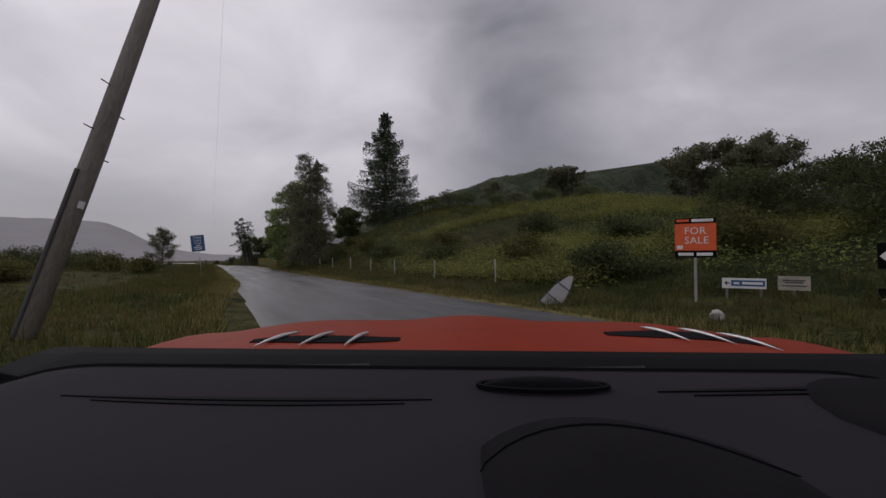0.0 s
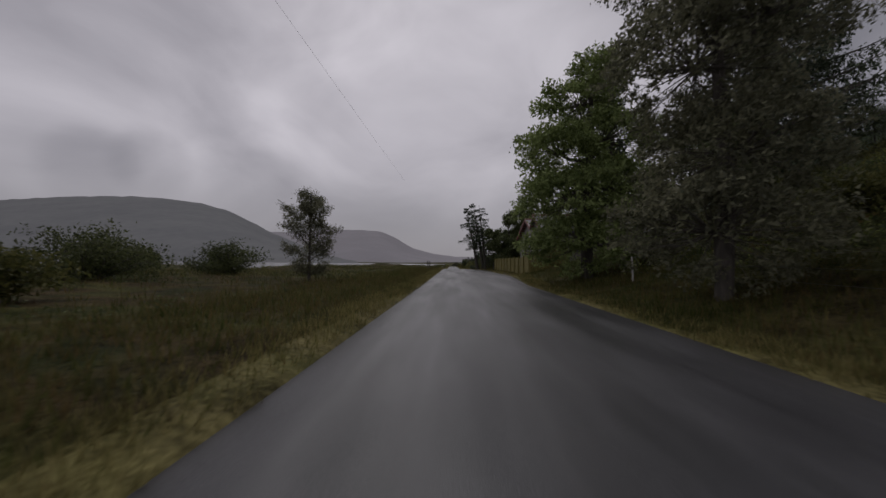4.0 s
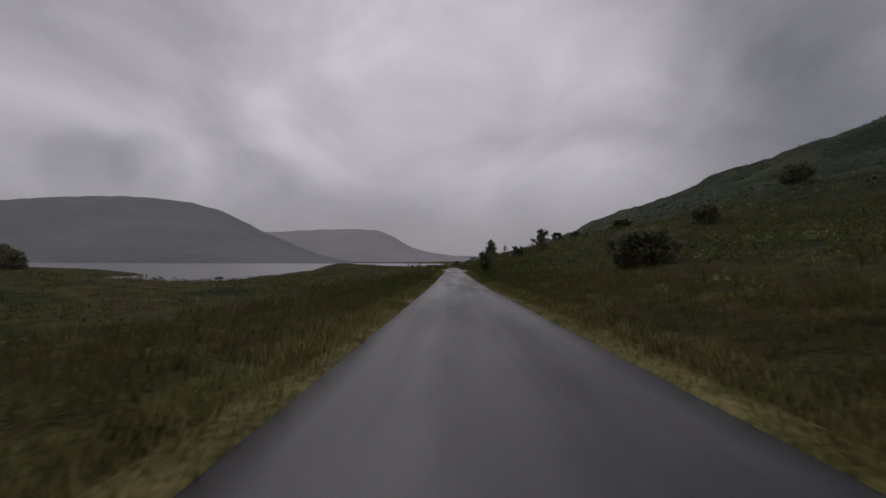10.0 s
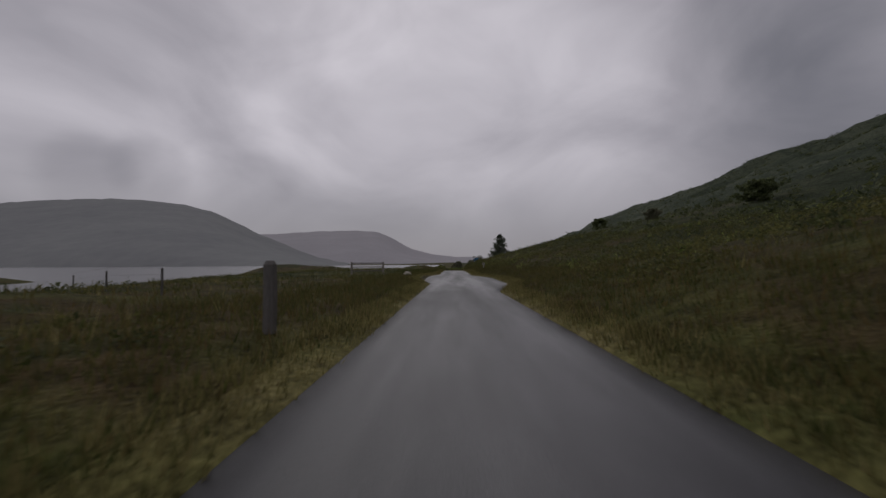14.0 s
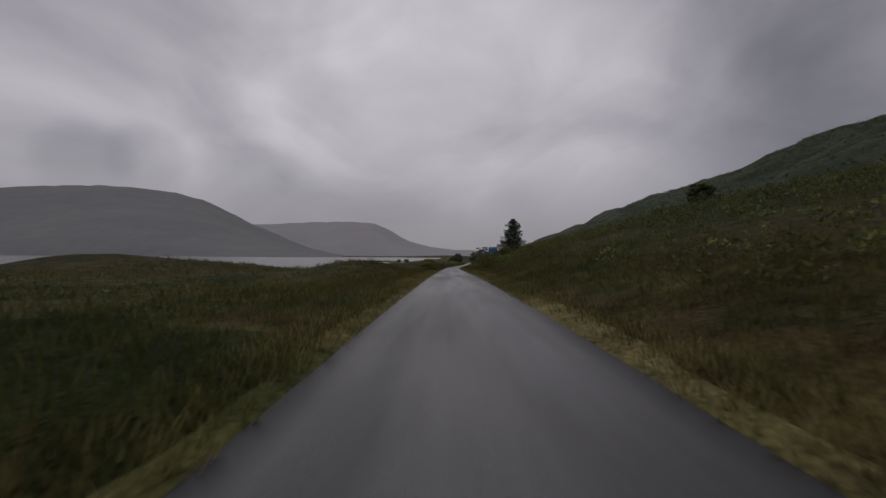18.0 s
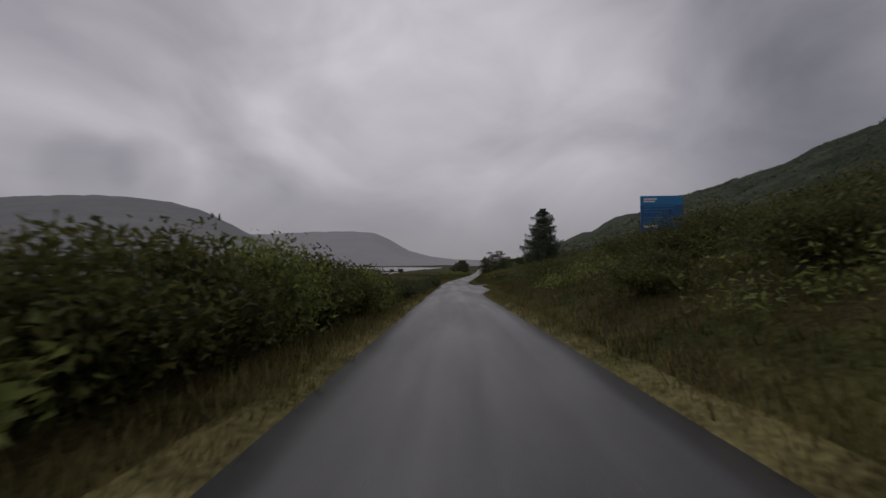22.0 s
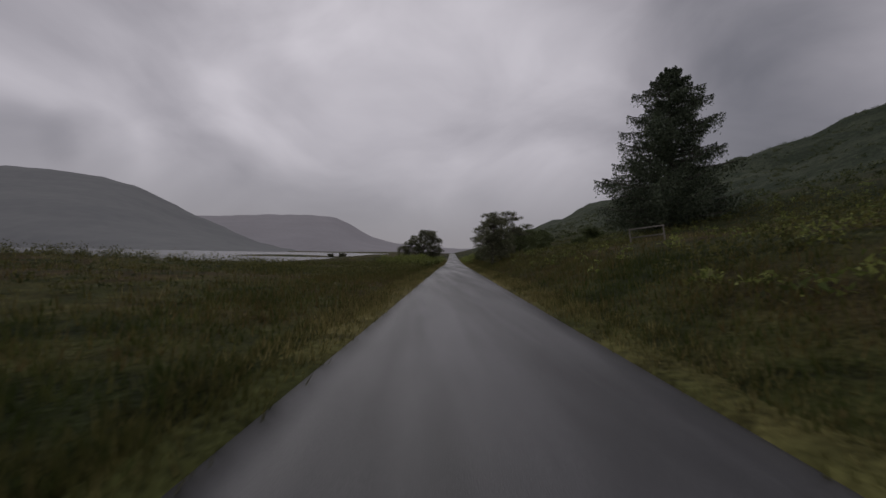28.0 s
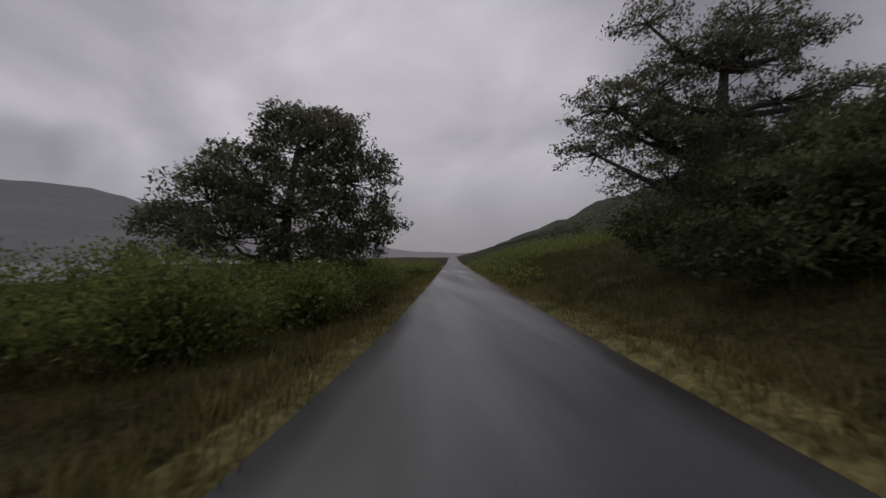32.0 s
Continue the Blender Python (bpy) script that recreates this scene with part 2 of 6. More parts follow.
def patchy(name, colours, island=0.0, through=0.0, bump=0.0, rough=0.85, slope=()):
    """Moor and grass: patches of several plants' colours tens of metres and a few metres wide, with fine grain; slope
    adds dimmed and hazed hill tones.
    """
    m = bpy.data.materials.new(name)
    m.use_nodes = True
    n, l = m.node_tree.nodes, m.node_tree.links
    b = n["Principled BSDF"]
    b.inputs["Roughness"].default_value, b.inputs["Specular IOR Level"].default_value = rough, 0.04
    tc = n.new("ShaderNodeTexCoord")
    layers = []
    for scale, detail, warp in ((0.035, 4.0, 0.6), (0.32, 4.0, 0.4), (1.3, 5.0, 0.5), (11.0, 4.0, 0.0)):
        t = n.new("ShaderNodeTexNoise")
        t.inputs["Scale"].default_value, t.inputs["Detail"].default_value, t.inputs["Distortion"].default_value = scale, detail, warp
        l.new(tc.outputs["Object"], t.inputs["Vector"])
        layers.append(t.outputs[0])

    def calc(kind, a, c, d=None):
        x = n.new("ShaderNodeMath")
        x.operation = kind
        for slot, v in ((0, a), (1, c), (2, d)):
            if v is None:
                continue
            if isinstance(v, float):
                x.inputs[slot].default_value = v
            else:
                l.new(v, x.inputs[slot])
        return x.outputs[0]

    mix = calc("MULTIPLY_ADD", layers[1], 0.45, calc("MULTIPLY", layers[0], 0.55))
    if island:
        geo = n.new("ShaderNodeNewGeometry")
        mix = calc("ADD", mix, calc("MULTIPLY_ADD", geo.outputs["Random Per Island"], island, -island / 2))
    ramp = n.new("ShaderNodeValToRGB")
    els = ramp.color_ramp.elements
    els[0].position, els[0].color = 0.40, (*colours[0], 1)
    els[1].position, els[1].color = 0.60, (*colours[-1], 1)
    for k, c in enumerate(colours[1:-1]):
        els.new(0.40 + 0.20 * (k + 1) / (len(colours) - 1)).color = (*c, 1)
    l.new(mix, ramp.inputs[0])
    cover = ramp.outputs[0]
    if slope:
        # bracken and heather take over from grass on the hill side of the lane; the view's dimming there is put into
        # their colour too
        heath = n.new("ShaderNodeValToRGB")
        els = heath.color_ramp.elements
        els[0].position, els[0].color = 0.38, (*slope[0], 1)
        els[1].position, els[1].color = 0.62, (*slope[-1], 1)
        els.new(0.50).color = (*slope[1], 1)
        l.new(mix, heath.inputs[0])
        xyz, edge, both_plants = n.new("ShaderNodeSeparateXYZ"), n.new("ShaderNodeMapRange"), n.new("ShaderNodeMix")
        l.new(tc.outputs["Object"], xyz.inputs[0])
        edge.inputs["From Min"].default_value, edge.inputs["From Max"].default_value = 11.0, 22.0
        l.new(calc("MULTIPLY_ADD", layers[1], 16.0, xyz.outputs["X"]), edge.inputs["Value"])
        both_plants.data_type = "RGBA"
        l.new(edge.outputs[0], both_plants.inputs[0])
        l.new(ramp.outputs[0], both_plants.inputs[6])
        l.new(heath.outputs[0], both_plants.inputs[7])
        # distance haze over the upper hill, put in as a paler colour
        hill_haze, high, upper = n.new("ShaderNodeValToRGB"), n.new("ShaderNodeMapRange"), n.new("ShaderNodeMix")
        hill_haze.color_ramp.elements[0].position, hill_haze.color_ramp.elements[0].color = 0.44, (0.030, 0.040, 0.025, 1)
        hill_haze.color_ramp.elements[1].position, hill_haze.color_ramp.elements[1].color = 0.57, (0.060, 0.070, 0.046, 1)
        l.new(mix, hill_haze.inputs[0])
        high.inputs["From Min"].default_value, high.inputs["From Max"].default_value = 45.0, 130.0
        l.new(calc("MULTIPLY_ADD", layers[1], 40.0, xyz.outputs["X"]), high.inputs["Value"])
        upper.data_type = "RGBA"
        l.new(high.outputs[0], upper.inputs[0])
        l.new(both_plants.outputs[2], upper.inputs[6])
        l.new(hill_haze.outputs[0], upper.inputs[7])
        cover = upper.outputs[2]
    shade = calc("MULTIPLY_ADD", calc("MULTIPLY_ADD", layers[3], 0.5, calc("MULTIPLY", layers[2], 0.5)), 6.0, -2.0)
    shade = calc("MAXIMUM", shade, 0.15)
    tint = n.new("ShaderNodeMix")
    tint.data_type, tint.blend_type = "RGBA", "MULTIPLY"
    tint.inputs[0].default_value = 0.75 if bump else 0.4
    l.new(cover, tint.inputs[6])
    l.new(shade, tint.inputs[7])
    l.new(tint.outputs[2], b.inputs["Base Color"])
    if bump:
        bp = n.new("ShaderNodeBump")
        bp.inputs["Strength"].default_value, bp.inputs["Distance"].default_value = bump, 0.35
        l.new(calc("MULTIPLY_ADD", layers[3], 0.4, layers[2]), bp.inputs["Height"])
        l.new(bp.outputs[0], b.inputs["Normal"])
    if through:
        t, mx = n.new("ShaderNodeBsdfTranslucent"), n.new("ShaderNodeMixShader")
        mx.inputs[0].default_value = through
        l.new(tint.outputs[2], t.inputs[0])
        l.new(b.outputs[0], mx.inputs[1])
        l.new(t.outputs[0], mx.inputs[2])
        l.new(mx.outputs[0], n["Material Output"].inputs[0])
    return m


M = {
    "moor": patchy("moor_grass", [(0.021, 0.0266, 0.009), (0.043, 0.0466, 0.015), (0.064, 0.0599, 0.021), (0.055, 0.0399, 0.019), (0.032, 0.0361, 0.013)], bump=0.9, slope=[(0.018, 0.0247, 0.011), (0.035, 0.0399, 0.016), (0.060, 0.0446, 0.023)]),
    "verge": patchy("ochre_verge_grass", [(0.050, 0.055, 0.018), (0.100, 0.092, 0.034), (0.150, 0.130, 0.056), (0.075, 0.075, 0.027)], bump=0.5),
    "road": wet_road(),
    # the haze in front of this hill is mixed into its base colour
    "far_hill": material("haze_toned_hillside", (0.170, 0.175, 0.180), (0.212, 0.218, 0.216), 0.005, 0.03, 1.0, 0.0, gloss=0.0),
    # thicker haze of the farther hill, painted in as a paler grey
    "farther_hill": material("haze_paled_hillside", (0.27, 0.262, 0.275), (0.31, 0.30, 0.315), 0.006, 0.05, 1.0, 0.0, gloss=0.0),
    "water": material("loch_water", (0.10, 0.10, 0.105), (0.13, 0.13, 0.135), 0.03, 1.2, 0.22, 0.5, gloss=0.5, depth=0.05, stretch=(1, 0.4, 1)),
    "bark": material("bark", (0.042, 0.036, 0.031), (0.120, 0.106, 0.090), 2.0, 14.0, 0.9, 0.8, depth=0.03, stretch=(1, 1, 0.3)),
    "pine_bark": material("pine_bark", (0.060, 0.040, 0.031), (0.168, 0.102, 0.072), 1.5, 12.0, 0.9, 0.8, depth=0.03, stretch=(1, 1, 0.3)),
    "leaf": material("broad_leaves", (0.055, 0.0712, 0.030), (0.169, 0.1957, 0.083), 0.5, 5.0, 0.55, 0.0, island=0.35, gloss=0.18, through=0.4),
    "bright_leaf": material("bright_leaves", (0.105, 0.140, 0.045), (0.28, 0.34, 0.125), 0.5, 5.0, 0.55, 0.0, island=0.35, gloss=0.18, through=0.4),
    "grey_leaf": material("greyish_leaves", (0.081, 0.083, 0.052), (0.221, 0.221, 0.137), 0.5, 5.0, 0.6, 0.0, island=0.35, gloss=0.18, through=0.4),
    "dark_leaf": material("dull_dark_leaves", (0.076, 0.081, 0.049), (0.209, 0.213, 0.127), 0.5, 5.0, 0.6, 0.0, island=0.4, gloss=0.18, through=0.35),
    "dark_wood": material("dark_wet_timber", (0.045, 0.042, 0.040), (0.12, 0.11, 0.10), 2.0, 30.0, 0.7, 0.6, each=0.2, stretch=(1, 1, 0.2)),
    "needle": material("needles", (0.041, 0.055, 0.036), (0.138, 0.167, 0.102), 0.7, 6.0, 0.6, 0.0, island=0.35, gloss=0.18, through=0.2),
    "shrub": material("shrub_leaves", (0.032, 0.0418, 0.017), (0.113, 0.1283, 0.050), 0.4, 5.0, 0.6, 0.0, island=0.35, gloss=0.18, through=0.4),
    "bracken": material("bracken", (0.0437, 0.0532, 0.0168), (0.1501, 0.1436, 0.0470), 0.3, 4.0, 0.7, 0.0, island=0.35, gloss=0.18, through=0.4),
    "yellow_bracken": material("pale_bracken", (0.110, 0.128, 0.035), (0.270, 0.258, 0.082), 0.3, 4.0, 0.7, 0.0, island=0.35, gloss=0.18, through=0.4),
    "bright_bracken": material("fresh_bracken", (0.0868, 0.1144, 0.0308), (0.2604, 0.2899, 0.0840), 0.3, 4.0, 0.7, 0.0, island=0.35, gloss=0.18, through=0.4),
    "grass": patchy("verge_grass", [(0.0836, 0.0836, 0.0282), (0.1760, 0.1540, 0.0616), (0.2552, 0.2200, 0.0968), (0.1320, 0.1276, 0.0458)], island=0.2, through=0.4),
    "rough_grass": patchy("rough_moor_grass", [(0.0447, 0.0588, 0.0172), (0.0851, 0.0948, 0.0292), (0.1307, 0.1160, 0.0430), (0.1256, 0.0883, 0.0396), (0.0645, 0.0727, 0.0241)], island=0.2, through=0.4),
    "wood": material("weathered_wood", (0.10, 0.09, 0.078), (0.24, 0.22, 0.19), 2.0, 30.0, 0.85, 0.5, each=0.2, stretch=(1, 1, 0.2)),
    "pale_post": material("pale_post", (0.24, 0.23, 0.21), (0.42, 0.40, 0.37), 3.0, 40.0, 0.7, 0.3, each=0.15),
    "fence": material("yellow_green_fence_wood", (0.115, 0.098, 0.022), (0.20, 0.172, 0.045), 1.5, 25.0, 0.8, 0.4, each=0.3, stretch=(1, 1, 0.15)),
    "render": material("grey_roughcast", (0.15, 0.14, 0.13), (0.24, 0.225, 0.21), 0.8, 45.0, 0.95, 0.9, depth=0.02),
    "red_trim": material("red_brown_paint", (0.12, 0.030, 0.022), (0.19, 0.05, 0.038), 2.0, 30.0, 0.5, 0.2),
    "slate": material("slate", (0.07, 0.068, 0.075), (0.15, 0.14, 0.15), 1.5, 20.0, 0.5, 0.4, each=0.4),
    "white": material("white_paint", (0.66, 0.65, 0.63), (0.80, 0.79, 0.77), 2.0, 30.0, 0.5, 0.15),
    "blue": material("blue_sign_face", (0.012, 0.075, 0.20), (0.018, 0.10, 0.26), 2.0, 20.0, 0.4, 0.05),
    "light_blue": material("light_blue_sign_face", (0.015, 0.16, 0.36), (0.02, 0.20, 0.43), 2.0, 20.0, 0.4, 0.05),
    "orange": material("orange_board", (0.70, 0.10, 0.02), (0.80, 0.13, 0.03), 2.0, 20.0, 0.5, 0.05),
    "black": material("black_plastic", (0.004, 0.004, 0.0045), (0.008, 0.008, 0.009), 3.0, 120.0, 0.75, 0.3, gloss=0.05, depth=0.002),
    "dash": material("dashboard_skin", (0.0155, 0.0139, 0.0178), (0.0244, 0.0221, 0.0277), 3.0, 700.0, 0.85, 0.35, gloss=0.10, depth=0.0008),
    "car_red": material("orange_red_car_paint", (0.185, 0.017, 0.004), (0.235, 0.024, 0.005), 5.0, 300.0, 0.5, 0.03, gloss=0.06, depth=0.001),
    "metal": material("brushed_metal", (0.42, 0.42, 0.43), (0.58, 0.58, 0.59), 3.0, 60.0, 0.4, 0.1, metal=0.8),
    "dark_metal": material("dark_painted_iron", (0.035, 0.035, 0.036), (0.075, 0.072, 0.07), 3.0, 40.0, 0.6, 0.3),
    "stone": material("pale_stone", (0.24, 0.22, 0.18), (0.46, 0.43, 0.36), 3.0, 18.0, 0.9, 0.8, depth=0.03),
    "dark_stone": material("dark_masonry", (0.06, 0.058, 0.055), (0.15, 0.14, 0.13), 2.0, 15.0, 0.9, 0.8, depth=0.03, each=0.3),
    "rubber": material("tyre_rubber", (0.012, 0.012, 0.012), (0.03, 0.03, 0.03), 8.0, 60.0, 0.8, 0.3),
    "hood_black": material("perforated_black_cloth", (0.0115, 0.0110, 0.0125), (0.0180, 0.0172, 0.0195), 6.0, 900.0, 0.95, 0.5, gloss=0.02, depth=0.001),
    "iron": material("black_iron_railing", (0.008, 0.008, 0.009), (0.02, 0.02, 0.02), 6.0, 60.0, 0.55, 0.2),
    "glass": material("window_glass", (0.02, 0.022, 0.025), (0.035, 0.037, 0.04), 1.0, 3.0, 0.06, 0.0, gloss=0.8),
    "curtain": material("net_curtain", (0.50, 0.50, 0.49), (0.68, 0.68, 0.66), 6.0, 60.0, 0.9, 0.2, stretch=(1, 1, 0.1)),
}


# ---- mesh tools ----
class Buf:
    """Collects vertices and faces of one mesh."""

    def __init__(self):
        self.v, self.loops, self.totals, self.n = [], [], [], 0

    def add(self, verts, faces):
        verts = np.asarray(verts, dtype=np.float64).reshape(-1, 3)
        self.v.append(verts)
        for f in faces:
            self.loops.extend(int(i) + self.n for i in f)
            self.totals.append(len(f))
        self.n += len(verts)
        return self

    def quads(self, verts):
        """Many loose quads: an array of shape (count, 4, 3)."""
        verts = np.asarray(verts, dtype=np.float64).reshape(-1, 3)
        self.v.append(verts)
        self.loops.extend(range(self.n, self.n + len(verts)))
        self.totals.extend([4] * (len(verts) // 4))
        self.n += len(verts)
        return self

    def tris(self, verts):
        """Many loose triangles: an array of shape (count, 3, 3)."""
        verts = np.asarray(verts, dtype=np.float64).reshape(-1, 3)
        self.v.append(verts)
        self.loops.extend(range(self.n, self.n + len(verts)))
        self.totals.extend([3] * (len(verts) // 3))
        self.n += len(verts)
        return self

    def box(self, lo, hi, m=None):
        (a, b, c), (d, e, f) = lo, hi
        v = [(a, b, c), (d, b, c), (d, e, c), (a, e, c), (a, b, f), (d, b, f), (d, e, f), (a, e, f)]
        if m is not None:
            v = [m @ Vector(p) for p in v]
        return self.add(v, [(3, 2, 1, 0), (4, 5, 6, 7), (0, 1, 5, 4), (1, 2, 6, 5), (2, 3, 7, 6), (3, 0, 4, 7)])

    def bar(self, lo, hi, edge=0.01, m=None):
        """A box with chamfered upright and level edges."""
        (a, b, c), (d, e, f) = lo, hi
        k = min(edge, (d - a) / 2.5, (e - b) / 2.5, (f - c) / 2.5)
        ring = lambda i, z: [(a + i + k, b + i, z), (d - i - k, b + i, z), (d - i, b + i + k, z), (d - i, e - i - k, z), (d - i - k, e - i, z), (a + i + k, e - i, z), (a + i, e - i - k, z), (a + i, b + i + k, z)]
        v = ring(k, c) + ring(0, c + k) + ring(0, f - k) + ring(k, f)
        if m is not None:
            v = [m @ Vector(p) for p in v]
        faces = [tuple(range(7, -1, -1)), tuple(range(24, 32))]
        for r in (0, 8, 16):
            faces += [(r + i, r + (i + 1) % 8, r + 8 + (i + 1) % 8, r + 8 + i) for i in range(8)]
        return self.add(v, faces)

    def tube(self, path, radii, sides=6, cap=True):
        path = [Vector(p) for p in path]
        base = self.n
        verts, faces = [], []
        side = None
        for i, p in enumerate(path):
            d = (path[min(i + 1, len(path) - 1)] - path[max(i - 1, 0)]).normalized()
            if side is None:
                side = d.orthogonal().normalized()
            side = (side - d * side.dot(d)).normalized()
            up = d.cross(side)
            for k in range(sides):
                a = 2 * math.pi * k / sides
                verts.append(p + (side * math.cos(a) + up * math.sin(a)) * radii[i])
        for i in range(len(path) - 1):
            for k in range(sides):
                a, b = i * sides + k, i * sides + (k + 1) % sides
                faces.append((a, b, b + sides, a + sides))
        if cap:
            faces.append(tuple(range(sides - 1, -1, -1)))
            faces.append(tuple(range((len(path) - 1) * sides, len(path) * sides)))
        return self.add(verts, faces)

    def grid(self, rows):
        """A sheet through equal rows of points."""
        w = len(rows[0])
        faces = [(j * w + i, j * w + i + 1, (j + 1) * w + i + 1, (j + 1) * w + i) for j in range(len(rows) - 1) for i in range(w - 1)]
        return self.add([p for r in rows for p in r], faces)

    def slab(self, rows, drop):
        """A sheet with thickness: a grid, its copy moved by drop, and the rim between."""
        w, h = len(rows[0]), len(rows)
        top = [Vector(p) for r in rows for p in r]
        n = len(top)
        verts = top + [p + Vector(drop) for p in top]
        faces = []
        for j in range(h - 1):
            for i in range(w - 1):
                q = (j * w + i, j * w + i + 1, (j + 1) * w + i + 1, (j + 1) * w + i)
                faces += [q, tuple(n + k for k in reversed(q))]
        rim = [i for i in range(w)] + [j * w + w - 1 for j in range(1, h)] + [(h - 1) * w + i for i in range(w - 2, -1, -1)] + [j * w for j in range(h - 2, 0, -1)]
        for a, b in zip(rim, rim[1:] + rim[:1]):
            faces.append((b, a, n + a, n + b))
        return self.add(verts, faces)

    def mesh(self, name, mat, smooth_shade=False):
        me = bpy.data.meshes.new(name)
        v = np.concatenate(self.v) if self.v else np.zeros((0, 3))
        me.vertices.add(len(v))
        me.vertices.foreach_set("co", v.ravel())
        me.loops.add(len(self.loops))
        me.loops.foreach_set("vertex_index", np.array(self.loops, dtype=np.int32))
        totals = np.array(self.totals, dtype=np.int32)
        me.polygons.add(len(totals))
        me.polygons.foreach_set("loop_start", np.concatenate(([0], np.cumsum(totals)[:-1])).astype(np.int32))
        me.polygons.foreach_set("loop_total", totals)
        me.polygons.foreach_set("use_smooth", np.full(len(totals), smooth_shade, dtype=bool))
        me.update(calc_edges=True)
        me.validate()
        me.materials.append(mat)
        return me


def part(name, buf, mat, parent=None, label="", smooth_shade=False, at=None):
    """One mesh object, under a thing or a part."""
    ob = new(name, buf.mesh(name, mat, smooth_shade) if isinstance(buf, Buf) else buf)
    if parent is not None:
        ob.parent = parent
    if at is not None:
        ob.matrix_basis = at
    return tagged(ob, label)


def thing(name, at, label, category, group=""):
    ob = new(name)
    ob.matrix_basis = at
    return tagged(ob, label, category, group)


def wobble(x, y, size, seed=0.0):
    return noise.noise(Vector((x / size, y / size, seed)))

# ---- the land: one sheet of ground, with the road along it ----
LOCH = -6.5
RIGHT = [(0, 0), (2.3, 0.0), (3.4, 0.25), (8, 0.9), (20, 2.6), (50, 9.5), (100, 25), (200, 60), (330, 108), (600, 150), (1200, 150), (6000, 60)]
HIGH_LEFT = [(0, 0), (1.6, 0.0), (2.6, 0.12), (6, 0.0), (15, -0.1), (30, -0.35), (42, -1.0), (56, -2.4), (90, -8.0), (300, -14), (6000, -14)]
BANK = [(0, 0), (4.4, 0.0), (5.6, 0.2), (8, 0.8), (14, 3.2), (22, 6.6), (32, 9.4), (60, 12.5), (100, 18), (200, 40), (330, 75), (600, 120), (6000, 60)]
GARDEN = [(0, 0), (5.5, 0.0), (6.6, 0.15), (9, 1.2), (24, 1.8), (36, 4.0), (60, 10), (120, 24), (350, 95), (600, 135), (6000, 60)]
LEFT = [(0, 0), (1.6, 0.0), (2.6, 0.15), (6, 0.1), (15, 0.05), (30, -0.1), (45, -1.2), (66, -5.0), (90, -9.0), (300, -14), (6000, -14)]
LOW_LEFT = [(0, 0), (1.6, 0.0), (2.6, 0.1), (6, -0.1), (10, -0.5), (15, -0.9), (30, -1.5), (45, -2.6), (62, -3.9), (90, -8.0), (300, -14), (6000, -14)]


STEEP = [(0, 0), (2.3, 0.0), (3.4, 0.4), (5, 1.1), (8, 2.4), (20, 5.6), (50, 13.5), (100, 28), (200, 62), (330, 108), (600, 150), (1200, 150), (6000, 60)]


def road_right(y):
    """How far the tarmac reaches to the right of the lane's line."""
    return knots([(-80, 4.2), (35, 3.9), (60, 4.2), (72, 5.4), (100, 5.2), (112, 2.5), (196, 2.2), (203, 3.6), (214, 3.6), (221, 2.1), (316, 2.1), (326, 3.6), (338, 3.8), (350, 2.3), (3000, 2.2)], y)


def road_left(y):
    return knots([(-80, -2.9), (10, -3.0), (16, -2.55), (24, -1.85), (60, -1.6), (204, -1.5), (211, -2.9), (217, -2.9), (224, -1.5), (428, -1.5), (437, -1.2), (3000, -1.2)], y)


